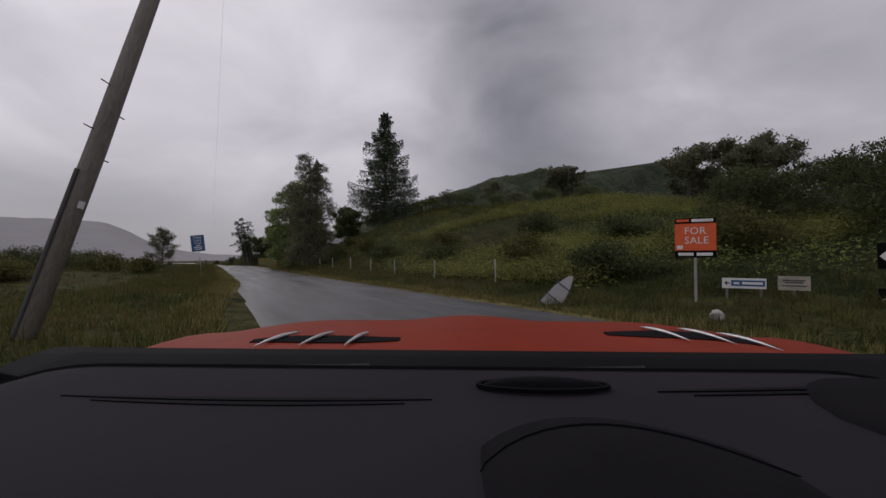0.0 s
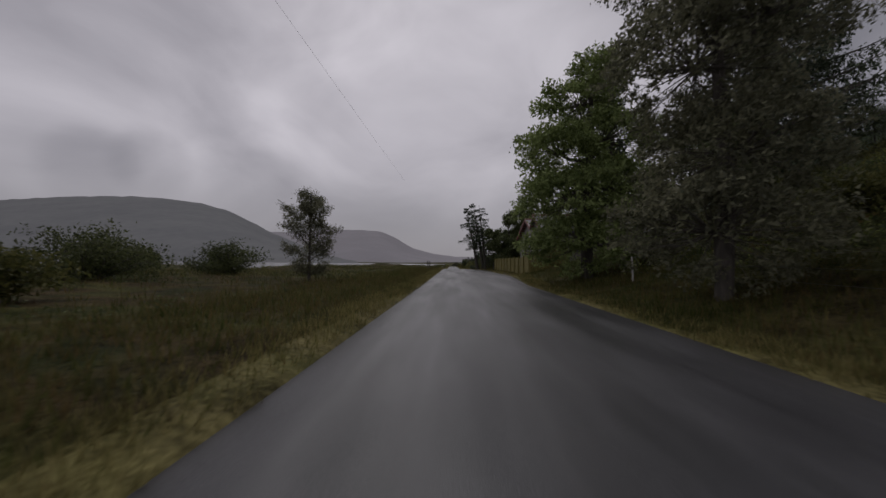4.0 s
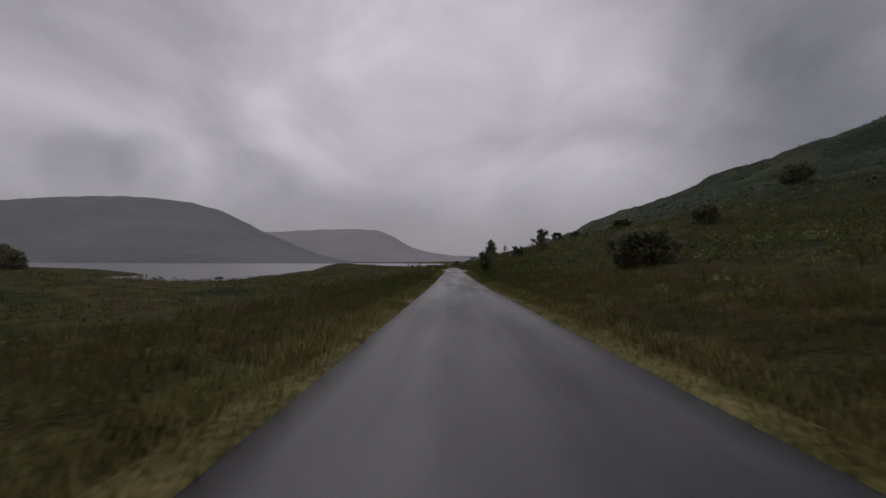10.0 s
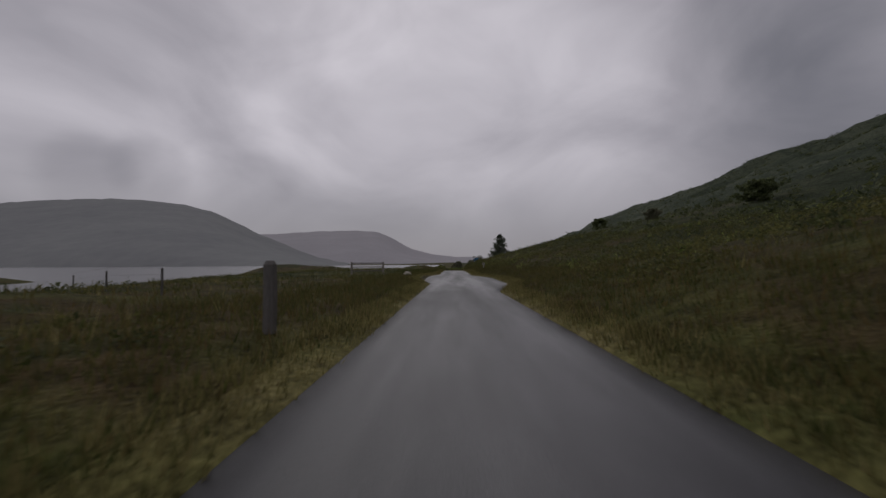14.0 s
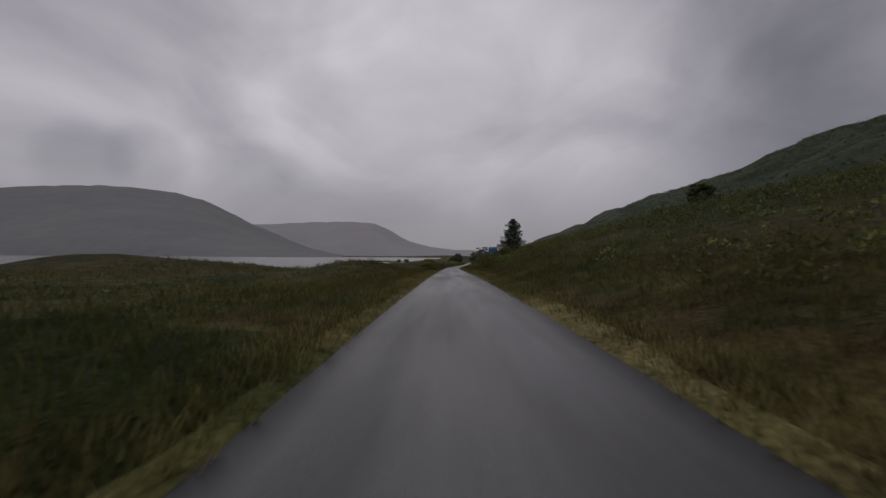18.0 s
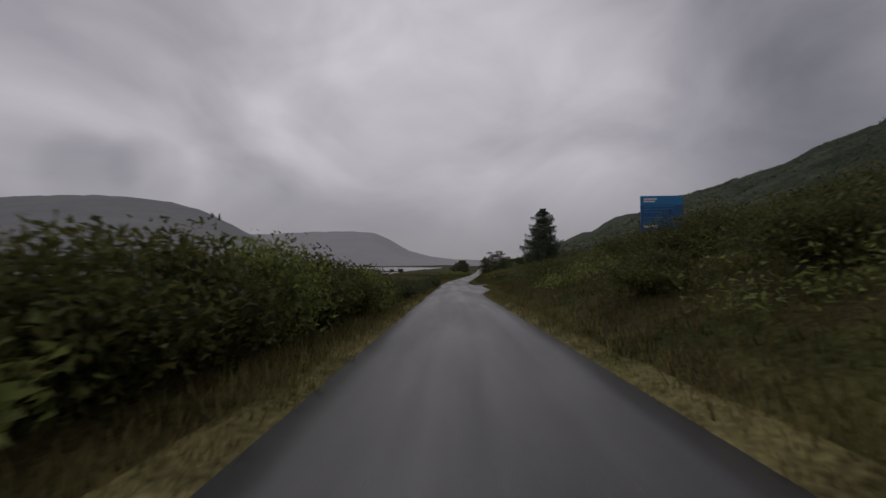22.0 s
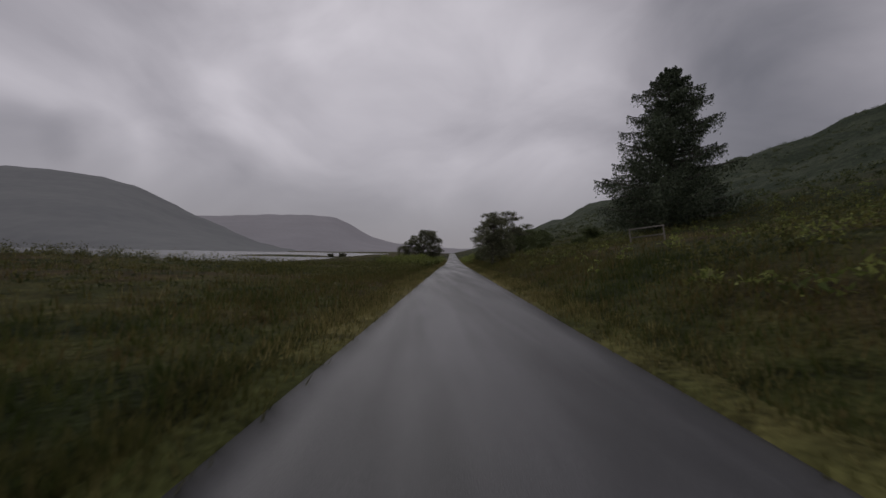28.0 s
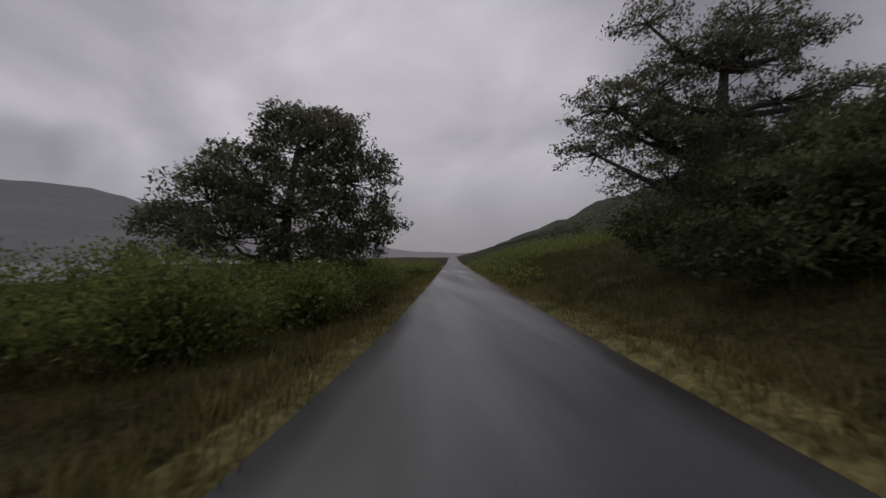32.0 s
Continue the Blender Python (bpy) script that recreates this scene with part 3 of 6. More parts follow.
def ground(x, y):
    u = x - road_x(y)
    zr = road_z(y)
    n = wobble(x, y, 23, 3.1) + 0.5 * wobble(x, y, 9, 7.7)
    if u >= 0:
        shift = road_right(y) - 2.2
        v = max(0.0, u - shift) if u > road_right(y) else u * 2.2 / road_right(y)
        w = v if u < 30 else u - shift * max(0, 1 - (u - 30) / 30)
        steep = knots([(110, 0.2), (150, 0.3), (164, 0.9), (178, 0.9), (190, 0.3), (240, 0.35), (262, 0.95), (318, 0.95), (336, 0.4), (400, 0.55), (3000, 0.5)], y)
        near, garden, moor = knots(BANK, u) * (0.5 + 0.5 * smooth(5, 44, y)), knots(GARDEN, u), knots(RIGHT, w) * (1 - steep) + knots(STEEP, w) * steep
        a, b = smooth(69, 76, y), smooth(100, 118, y)
        z = near * (1 - a) + (garden * (1 - b) + moor * b) * a
        if u > 40:
            z *= 1 - (0.45 + 0.2 * (1 - smooth(40, 90, y))) * (1 - smooth(90, 270, y)) * smooth(34, 100, u)
        if u > 100:
            z *= 1 + (knots([(360, 0), (375, -0.07), (392, -0.12), (408, -0.10), (425, -0.02), (455, -0.05), (490, -0.05), (512, 0.03), (528, 0.12), (538, 0.0), (550, -0.08), (578, -0.09), (600, -0.06), (620, 0.05), (660, 0.09), (730, 0.10), (820, 0.09), (900, 0.04)], y)) * smooth(100, 220, u)
        if u > 100:
            z *= 1 - 0.38 * (1 - smooth(270, 352, y)) * smooth(100, 220, u)
        if y > 1200:
            z *= 1 - 0.8 * smooth(1200, 3200, y)
        if 333 < y < 350 and 1.5 < u < 16:
            k = smooth(6.0, 2.6, abs(y - 341.6)) * smooth(16, 9, u)
            z = z * (1 - k) + 0.05 * max(0, u - 2.2) * k - 0.08 * k
        z += n * min(0.9 + u * 0.012, max(0.0, u - road_right(y) - 1.0) * 0.08) * (0.3 if u < 25 and 68 < y < 105 else 1)
        big = wobble(x, y, 160, 11.0) + 0.4 * wobble(x, y, 50, 2.0)
        z += big * min(22, max(0, u - 25) * 0.07)
    else:
        v = -u
        k, m = smooth(290, 309, y), smooth(345, 385, y)
        z = (knots(LEFT, v) * (1 - k) + knots(LOW_LEFT, v) * k) * (1 - m) + knots(HIGH_LEFT, v) * m
        z -= 1.0 * smooth(14, 28, v) * smooth(150, 165, y) * (1 - smooth(205, 222, y))
        # single knolls
        for px, py, r, h in ((-45, 284, 15, 3.0), (-7, 264, 4, 1.1), (-13, 183, 7, 0.8), (-13, 390, 8, 0.5), (-30, 402, 11, 1.1), (-20, 140, 9, 0.8)):
            z += h * smooth(1.7, 4.5, v) * math.exp(-((u - px) ** 2 + (y - py) ** 2) / (r * r))
        # points of land that run out into the loch
        for px, py, rx, ry in ((-225, 310, 90, 55), (-105, 170, 50, 28), (-72, 625, 62, 16)):
            z = max(z, LOCH + (5.2 if px < -200 else 1.6) - zr - (8 if px < -200 else 3.2) * (((x - px) / rx) ** 2 + ((y - py) / ry) ** 2))
        if y > 1100:
            z += 12 * smooth(1100, 1500, y) * smooth(30, 120, v)
        if y < 12 and 1.5 < v < 40:
            z *= smooth(-14, 12, y)
        z += n * min(0.75, max(0.0, v + road_left(y) - 1.0) * 0.07) * (1 if v < 60 else 0.4)
    return zr + z


def ground_lines():
    xs = sorted({float(v) for v in (*np.round(np.arange(-14, 14.1, 0.7), 2), *np.arange(-70, 70.1, 3.5), *np.arange(-182, 400.1, 14), *range(-1200, 1600, 160), -4500, -3000, -2000, 2200, 3200, 4500)})
    ys = sorted({float(v) for v in (*np.arange(-60, 520.1, 2.0), *np.arange(530, 900, 20), *range(900, 2000, 90), 2200, 2600, 3200, 4000, 4900, -120, -300, -900, -2500, -4500)})
    return np.array(xs), np.array(ys)


GX, GY = ground_lines()
GZ = np.array([[ground(x + road_x(y), y) for x in GX] for y in GY])


def ground_at(u, y):
    """Height of the ground sheet, sideways from the road's line and along it; arrays too."""
    u, y = np.asarray(u, float), np.asarray(y, float)
    i = np.clip(np.searchsorted(GX, u) - 1, 0, len(GX) - 2)
    j = np.clip(np.searchsorted(GY, y) - 1, 0, len(GY) - 2)
    a, b = (u - GX[i]) / (GX[i + 1] - GX[i]), (y - GY[j]) / (GY[j + 1] - GY[j])
    return (GZ[j, i] * (1 - a) + GZ[j, i + 1] * a) * (1 - b) + (GZ[j + 1, i] * (1 - a) + GZ[j + 1, i + 1] * a) * b


sheet = Buf().grid([[(u + road_x(y), y, GZ[j, i] - (0.07 if road_left(y) < u < road_right(y) and -60 <= y <= 1500 else 0)) for i, u in enumerate(GX)] for j, y in enumerate(GY)])
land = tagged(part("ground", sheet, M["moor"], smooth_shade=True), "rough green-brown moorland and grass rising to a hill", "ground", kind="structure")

lane, rows = Buf(), []
for y in list(np.arange(-60, 520, 1.0)) + list(range(520, 1500, 20)):
    a, b = road_left(y) + 0.10 * wobble(0, y, 1.7, 1), road_right(y) + 0.12 * wobble(0, y, 1.9, 5)
    rows.append([(road_x(y) + u, y, road_z(y) + 0.02 + 0.03 * (1 - abs(2 * k / 8 - 1))) for k, u in enumerate(np.linspace(a, b, 9))])
lane.slab(rows, (0, 0, -0.14))
tagged(part("road", lane, M["road"], smooth_shade=True), "narrow wet grey asphalt country road with worn edges", "road", kind="structure")
# the strip of pale dead grass along both edges of the tarmac
for name, side in (("verge", -1), ("verge", 1)):
    strip, rows = Buf(), []
    for y in np.arange(-58, 500, 1.0):
        if side > 0 and 333 < y < 352 or side < 0 and y < 12:
            if len(rows) > 1:
                strip.grid(rows if side > 0 else [list(reversed(r)) for r in rows])
            rows = []
            continue
        e = (road_right(y) if side > 0 else road_left(y)) - side * 0.14
        w = 0.5 + 0.4 * wobble(side * 9, y, 6.0, 4) + 0.3 * wobble(side * 5, y, 1.6, 8)
        w *= (1 - 0.9 * smooth(327, 332.5, y) * smooth(358, 352.5, y)) if side > 0 else 0.1 + 0.9 * smooth(12, 19, y)
        us = [e, e + side * 0.10, e + side * (0.25 + 0.4 * w), e + side * (0.3 + w)]
        rows.append([(road_x(y) + u, y, max(float(ground_at(u, y)), road_z(y) - 0.02) + h - (0.2 * (1 - smooth(12, 18, y)) if side < 0 else 0)) for u, h in zip(us, (-0.06, 0.03, 0.035, -0.06))])
    strip.grid(rows if side > 0 else [list(reversed(r)) for r in rows])
    tagged(part(name, strip, M["verge"], smooth_shade=True), "narrow verge of pale ochre dead grass", "verge", kind="structure")
# the side road that the lane is reached by, with a flared mouth, and a track that leaves to the right by the loch
side = Buf()
rows = []
for k in np.linspace(0, 40, 30):
    flare = 3.2 * math.exp(-k / 1.8)
    rows.append([(-1.6 - k, -3.2 + 0.35 * k * math.exp(-k / 30) * -1 + w + flare * (w - 2.4) / 2.4, 0.026 + road_z(0) - 0.004 * k) for w in np.linspace(0, 4.8, 6)])
side.slab([list(reversed(r)) for r in rows], (0, 0, -0.16))
tagged(part("side_road", side, M["road"]), "wet asphalt side road joining the lane", "road", kind="structure")
track, rows = Buf(), []
for k in np.linspace(0, 8, 14):
    flare = 2.4 * math.exp(-k / 1.6)
    rows.append([(road_x(342) + 2.2 + k, 339.6 + 0.12 * k + w + flare * (w - 1.6) / 1.6, road_z(339.6 + 0.12 * k + w + flare * (w - 1.6) / 1.6) * max(0.0, 1 - k / 3) + road_z(341) * min(1.0, k / 3) + 0.012 + 0.05 * max(0.0, k - 1.2)) for w in np.linspace(0, 3.2, 5)])
track.slab(rows, (0, 0, -0.3))
tagged(part("side_track", track, M["road"]), "wet tarmac track leaving the lane uphill", "road", kind="structure")

water = Buf().grid([[(x, y, LOCH) for x in (-4500, -2500, -1500, -900, -500, -250, -120, -60, -20)] for y in (-3000, -800, 0, 150, 300, 450, 700, 1000, 1500, 2300, 4500)])
tagged(part("water", water, M["water"]), "flat grey loch under a rainy sky", "water", kind="structure")


def far_ridge(name, crest, near, far, mat, label, seed):
    """A hillside that climbs from the far shore to a crest given as (sideways, height) per metre of distance."""
    buf, rows = Buf(), []
    for v in np.linspace(0, 1, 26):
        row = []
        for k in np.linspace(crest[0][0], crest[-1][0], 150):
            y = near + (far - near) * v
            h = knots(crest, k) * far
            h *= v ** 0.8
            h += (6 * wobble(k * far, y, 320, seed) + 2 * wobble(k * far, y, 110, seed)) * math.sin(math.pi * min(1, v * 1.1)) * (0.9 if h > 20 else 0.2)
            h += (6 * wobble(k * far, 0, 70, seed + 2) + 4 * wobble(k * far, 0, 24, seed + 3)) * v
            row.append((k * y, y, LOCH - 1 + max(0, h)))
        rows.append(row)
    buf.grid(rows)
    buf.grid([rows[-1], [(p[0] * 1.1, p[1] * 1.1, LOCH - 1) for p in rows[-1]]])
    return tagged(part(name, buf, mat, smooth_shade=True), label, "hill", kind="structure")


far_ridge("backdrop_hill", [(-3.2, 0.06), (-2.2, 0.11), (-1.5, 0.135), (-1.12, 0.145), (-0.95, 0.155), (-0.80, 0.157), (-0.70, 0.151), (-0.62, 0.14), (-0.55, 0.122), (-0.49, 0.094), (-0.45, 0.072), (-0.38, 0.045), (-0.30, 0.018), (-0.22, 0.0)], 1150, 2450, M["far_hill"], "hill beyond the loch, painted grey for haze", 4.0)
far_ridge("backdrop_hill", [(-1.0, 0.05), (-0.55, 0.071), (-0.42, 0.071), (-0.32, 0.077), (-0.23, 0.078), (-0.175, 0.075), (-0.14, 0.060), (-0.10, 0.036), (-0.05, 0.022), (0.0, 0.016), (0.1, 0.012), (0.4, 0.008), (0.9, 0.0)], 1900, 3300, M["farther_hill"], "farther hill, painted paler for mist", 9.0)


# ---- plants ----
def leaves(rng, centres, spread, size, flat=1.0, level=1.0):
    """Folded little leaf sprays round the given centres."""
    n = len(centres)
    c = centres + rng.normal(size=(n, 3)) * spread
    a = rng.normal(size=(n, 3))
    a[:, 2] *= level
    a /= np.linalg.norm(a, axis=1)[:, None]
    b = rng.normal(size=(n, 3))
    b[:, 2] *= flat * level
    b -= a * (a * b).sum(1)[:, None]
    b /= np.linalg.norm(b, axis=1)[:, None]
    s = size * rng.uniform(0.6, 1.35, (n, 1))
    return np.stack([c + a * s, c - a * s * 0.8 + b * s * 0.46, c - a * s * 0.8 - b * s * 0.46], 1)


def branch(rng, buf, start, way, length, radius, bend=0.25, sides=5, steps=4):
    pts, p, d = [Vector(start)], Vector(start), Vector(way).normalized()
    for i in range(steps):
        d = (d + Vector(rng.normal(size=3)) * bend / steps + Vector((0, 0, 0.05))).normalized()
        p = p + d * length / steps
        pts.append(p.copy())
    buf.tube(pts, [radius * (1 - 0.8 * i / steps) for i in range(steps + 1)], sides)
    return pts


def broadleaf(label, at, height, width, seed, mat="leaf", bare=0.22, dense=1.0, leaf=0.17, stems=1, lean=0.0, openness=0.5, bark="bark", name="broadleaf_tree", flat_top=0.0, group="", fill=0.0, layered=0.85, twiggy=1.0):
    rng = np.random.default_rng(seed)
    tree = thing(name, at, label, "tree", group)
    wood, crown = Buf(), Buf()
    pads, lobes, masses = [], [], []
    for s in range(stems):
        a0 = rng.uniform(0, 6.28)
        off = Vector((math.cos(a0), math.sin(a0), 0)) * (0.0 if stems == 1 else 0.12 * width)
        d = Vector((math.cos(a0) * (0.05 if stems == 1 else 0.35) + lean, math.sin(a0) * (0.05 if stems == 1 else 0.3), 1))
        r = height * 0.013 / math.sqrt(stems)
        top = height * rng.uniform(0.8, 0.92)
        trunk = branch(rng, wood, off + Vector((0, 0, -0.3)), d, top, r * 1.25, 0.35, 8, 8)
        limbs = int(rng.integers(9, 13) * twiggy)
        for i in range(limbs):
            k = bare + (0.96 - bare) * (i + rng.uniform(0, 0.8)) / limbs
            p = trunk[int(k * 8)].lerp(trunk[min(8, int(k * 8) + 1)], k * 8 % 1)
            a = i * 2.4 + rng.uniform(-0.5, 0.5)
            reach = width * 0.5 * rng.uniform(0.65, 1.05) * (math.sin(math.pi * min(1, (k - bare) / (1 - bare) * (0.75 - 0.2 * flat_top) + 0.24)) ** 0.7)
            limb = branch(rng, wood, p, (math.cos(a), math.sin(a), rng.uniform(0.1, 0.7)), reach, r * (0.55 - 0.3 * k), 0.6, 5, 4)
            pads.append((limb[2], 0.7))
            lobes.append((limb[3], 0.8))
            if fill:
                masses += [(limb[1], 0.8), (limb[2], 1.0), (limb[3], 1.0), (limb[4], 0.75)]
            lobes.append((limb[4], 1.0))
            for j in range(7):
                b = limb[(1, 2, 2, 3, 3, 4, 4)[j]]
                twig = branch(rng, wood, b, (math.cos(a + rng.uniform(-1.4, 1.4)), math.sin(a + rng.uniform(-1.4, 1.4)), rng.uniform(-0.1, 0.9)), reach * rng.uniform(0.3, 0.6), r * 0.16, 0.6, 3, 3)
                pads.append((twig[-1], 0.8))
                pads.append((twig[-2], 0.5))
        lobes.append((trunk[-1], 0.9))
        lobes.append((trunk[-2], 0.8))
    cs = []
    for group_of, radius, count in ((pads, width * 0.066, 42), (lobes, width * 0.105, 110), (masses, width * 0.13, 150 * fill)):
        for q, w in group_of:
            if rng.random() < 0.12 * openness:
                continue
            n = max(1, int(count * dense * w))
            g = rng.normal(size=(n, 3))
            g *= (rng.uniform(0.12, 1, (n, 1)) ** 0.4) / np.linalg.norm(g, axis=1)[:, None]
            g *= 1 + 0.35 * np.sin(g[:, [1, 2, 0]] * 4 + rng.uniform(0, 6, 3))
            cs.append(np.array(q) + g * radius * (0.55 + 0.45 * w) * np.array([1.15, 1.15, layered]) * rng.uniform(0.75, 1.3))
    crown.tris(leaves(rng, np.concatenate(cs), 0.05, leaf))
    part("trunk", wood, M[bark], tree)
    part("crown", crown, M[mat], tree)
    return tree


def canopy(label, at, lobes, seed, mat="leaf", leaf=0.08, clump=0.5, per=60, trunk=((0, 0, 0), (0, 0, 3)), thick=0.2, bark="bark", name="broadleaf_tree", group="", squash=0.6, thin=0.0, close=1.0):
    """A broadleaf tree: a trunk, limbs to each lobe of the crown (x, y, z, rx, ry, rz) and clumps of leaves over every lobe."""
    rng = np.random.default_rng(seed)
    tree = thing(name, at, label, "tree", group)
    wood, crown = Buf(), Buf()
    path = [Vector(p) for p in trunk]
    path[0].z -= 0.4
    wood.tube(path, [thick * (1.25 - 0.85 * i / (len(path) - 1)) for i in range(len(path))], 9)
    cs = []
    for x, y, z, rx, ry, rz in lobes:
        c = Vector((x, y, z))
        foot = min(path, key=lambda p: (p - c).length + 1.5 * max(0.0, p.z - z + 0.3))
        bow = foot.lerp(c, 0.5) + Vector((rng.normal() * 0.12, rng.normal() * 0.12, -0.10 * (c - foot).length)) * 1.0
        wood.tube([foot, foot.lerp(bow, 0.55), bow.lerp(c, 0.3) + Vector(rng.normal(size=3)) * 0.08, c], [thick * 0.42, thick * 0.34, thick * 0.26, thick * 0.13], 6, False)
        n = max(5, int(close * 4.2 * ((rx * ry) ** 1.6 + (rx * rz) ** 1.6 + (ry * rz) ** 1.6) ** (1 / 1.6) / clump ** 2))
        for _ in range(n):
            d = rng.normal(size=3)
            d /= np.linalg.norm(d)
            if d[2] < -0.35 and rng.random() < 0.6:
                d[2] *= -1
            q = np.array(c) + d * np.array([rx, ry, rz]) * rng.uniform(0.55, 1.0) ** 0.6 * rng.uniform(0.85, 1.12)
            if rng.random() < thin:
                continue
            if rng.random() < 0.5:
                mid = c.lerp(Vector(q), 0.5) + Vector(rng.normal(size=3)) * 0.12
                wood.tube([c, mid, Vector(q)], [thick * 0.12, thick * 0.07, 0.008], 3, False)
            m = max(4, int(per * rng.uniform(0.5, 1.3)))
            g = rng.normal(size=(m, 3))
            g *= (rng.uniform(0.0, 1, (m, 1)) ** 0.45) / np.linalg.norm(g, axis=1)[:, None]
            cs.append(q + g * clump * rng.uniform(0.6, 1.25) * np.array([1, 1, squash]))
    pts = np.concatenate(cs)
    crown.tris(leaves(rng, pts, 0.03, leaf))
    part("trunk", wood, M[bark], tree)
    part("crown", crown, M[mat], tree)
    return tree


def spruce(label, at, height, width, seed, mat="needle", bare=0.06, dense=1.0, leaf=0.16, name="conifer_tree", droop=0.25, gaps=0.15, tip=0.06, group="", blunt=0.8, ragged=0.25, hang=0.10):
    """A conifer: a straight stem with whorls of drooping boughs, each hung with needle sprays."""
    rng = np.random.default_rng(seed)
    tree = thing(name, at, label, "tree", group)
    wood, crown = Buf(), Buf()
    r = height * 0.016
    wood.tube([(0, 0, -0.3), (0.02 * width, 0, height * 0.4), (0, 0.01 * width, height * 0.75), (0, 0, height)], [r * 1.3, r, r * 0.5, 0.015], 8)
    cs = []
    k = bare
    while k < 0.985:
        reach = width * 0.5 * ((1 - k) ** blunt * 0.94 + tip) * (0.75 + 0.25 * min(1, (k - bare) * 9))
        count = int(rng.integers(4, 7))
        a0 = rng.uniform(0, 6.28)
        for i in range(count):
            if rng.random() < gaps:
                continue
            a = a0 + 6.28 * i / count + rng.uniform(-0.3, 0.3)
            ln = reach * rng.uniform(0.85 - ragged, 1.0 + ragged * 0.7)
            way = Vector((math.cos(a), math.sin(a), 0))
            z = k * height + rng.uniform(-0.15, 0.15)
            pts = [Vector((0, 0, z)) + way * (ln * f) + Vector((0, 0, ln * (0.22 * f - (droop + 0.22) * f * f + 0.18 * f ** 4))) for f in (0, 0.3, 0.6, 0.85, 1)]
            wood.tube(pts, [0.012 + 0.022 * ln * (1 - j / 4.3) for j in range(5)], 4, False)
            n = int(36 * dense * (0.5 + ln))
            f = rng.uniform(0.12, 1.0, n) ** 0.8
            p = np.array([[q[j] for q in pts] for j in range(3)])
            line = np.stack([np.interp(f, (0, 0.3, 0.6, 0.85, 1), p[j]) for j in range(3)], 1)
            sidew = rng.normal(size=n) * 0.20 * ln * (1 - f * 0.75)
            line += np.stack([-math.sin(a) * sidew, math.cos(a) * sidew, -np.abs(rng.normal(size=n)) * hang * ln ** 0.5 - 0.1 * np.abs(sidew)], 1)
            cs.append(line)
        k += (0.36 + 0.12 * rng.random()) / height * (1.15 if height > 10 else 1.0)
    crown.tris(leaves(rng, np.concatenate(cs), 0.03, leaf, 0.5))
    part("trunk", wood, M["bark"], tree)
    part("crown", crown, M[mat], tree)
    return tree


def bush(label, at, width, height, seed, mat="shrub", dense=1.0, leaf=0.11, name="bush", group="", close=1.0, even=0.6):
    """A low shrub: many thin stems and an uneven mound of leaf sprays."""
    rng = np.random.default_rng(seed)
    shrub = thing(name, at, label, "bush", group)
    wood, crown = Buf(), Buf()
    cs = []
    for i in range(int((10 + 4 * width) * close)):
        a, f = rng.uniform(0, 6.28), rng.uniform(0.0, 1.0) ** 0.6
        tip = Vector((math.cos(a) * f * width * 0.5, math.sin(a) * f * width * 0.5, height * (1 - 0.6 * f * f) * rng.uniform(even, 1.1)))
        wood.tube([tip * 0.1 + Vector((0, 0, -0.2)), tip * 0.6, tip], [0.03, 0.02, 0.008], 4, False)
        for w in (0.35, 0.6, 0.85, 1.0):
            n = int(24 * dense)
            cs.append(np.array(tip * w) + np.clip(rng.normal(size=(n, 3)), -1.5, 1.5) * np.array([0.16 * width ** 0.6, 0.16 * width ** 0.6, 0.13 * height ** 0.6]))
    c = np.concatenate(cs)
    c[:, 2] = np.maximum(c[:, 2], 0.03)
    crown.tris(leaves(rng, c, 0.02, leaf))
    part("stem", wood, M["bark"], shrub)
    part("foliage", crown, M[mat], shrub)
    return shrub


def spot(u, y, turn=0.0, up=0.0, lean=0.0):
    return pose(road_x(y) + u, y, float(ground_at(u, y)) + up, 0, lean, turn)

# ---- trees, in the order of the drive ----
spruce("tall dark larch on the grassy bank", spot(23.8, 68.5), 21.0, 14.0, 1, droop=0.0, gaps=0.12, dense=1.9, leaf=0.15, ragged=0.5, hang=0.32, blunt=0.85, name="larch_tree")
canopy("tall slender birch with thin reddish foliage by the verge", spot(6.5, 47.5), [(-0.2, 0, 1.6, 2.5, 2.2, 1.4), (0.6, 0.3, 3.6, 2.3, 2.2, 1.6), (-0.6, 0, 5.6, 2.2, 2.0, 1.7), (0.9, -0.2, 6.8, 2.0, 1.8, 1.3), (-1.3, 0.2, 8.2, 1.6, 1.5, 1.1), (0.9, 0.3, 9.2, 1.7, 1.5, 1.3), (-0.2, 0, 10.6, 1.4, 1.3, 1.2), (-0.5, 0, 12.0, 0.8, 0.8, 0.8), (1.2, 0, 11.3, 0.7, 0.7, 0.6)], 12, "grey_leaf", 0.075, 0.42, 55, ((0, 0, 0), (0.1, 0, 3), (-0.1, 0, 6), (0.1, 0, 9), (0, 0, 12)), 0.17, name="birch_tree", squash=0.75, thin=0.1)
canopy("bright green sycamore overhanging the verge", spot(6.85, 58.4), [(0, 0, 1.7, 3.3, 3.0, 1.5), (-0.8, -0.3, 3.8, 3.0, 2.8, 1.8), (1.2, 0, 4.4, 2.8, 2.6, 1.8), (-1.4, 0, 6.3, 2.3, 2.2, 1.5), (0.8, 0, 7.0, 2.6, 2.4, 1.7), (-0.4, 0, 8.8, 2.1, 2.0, 1.4), (0.6, 0, 10.4, 1.5, 1.5, 1.2)], 13, "bright_leaf", 0.12, 0.62, 60, ((0, 0, 0), (0, 0, 3), (0.1, 0, 6), (0.2, 0, 10)), 0.26, name="sycamore_tree")
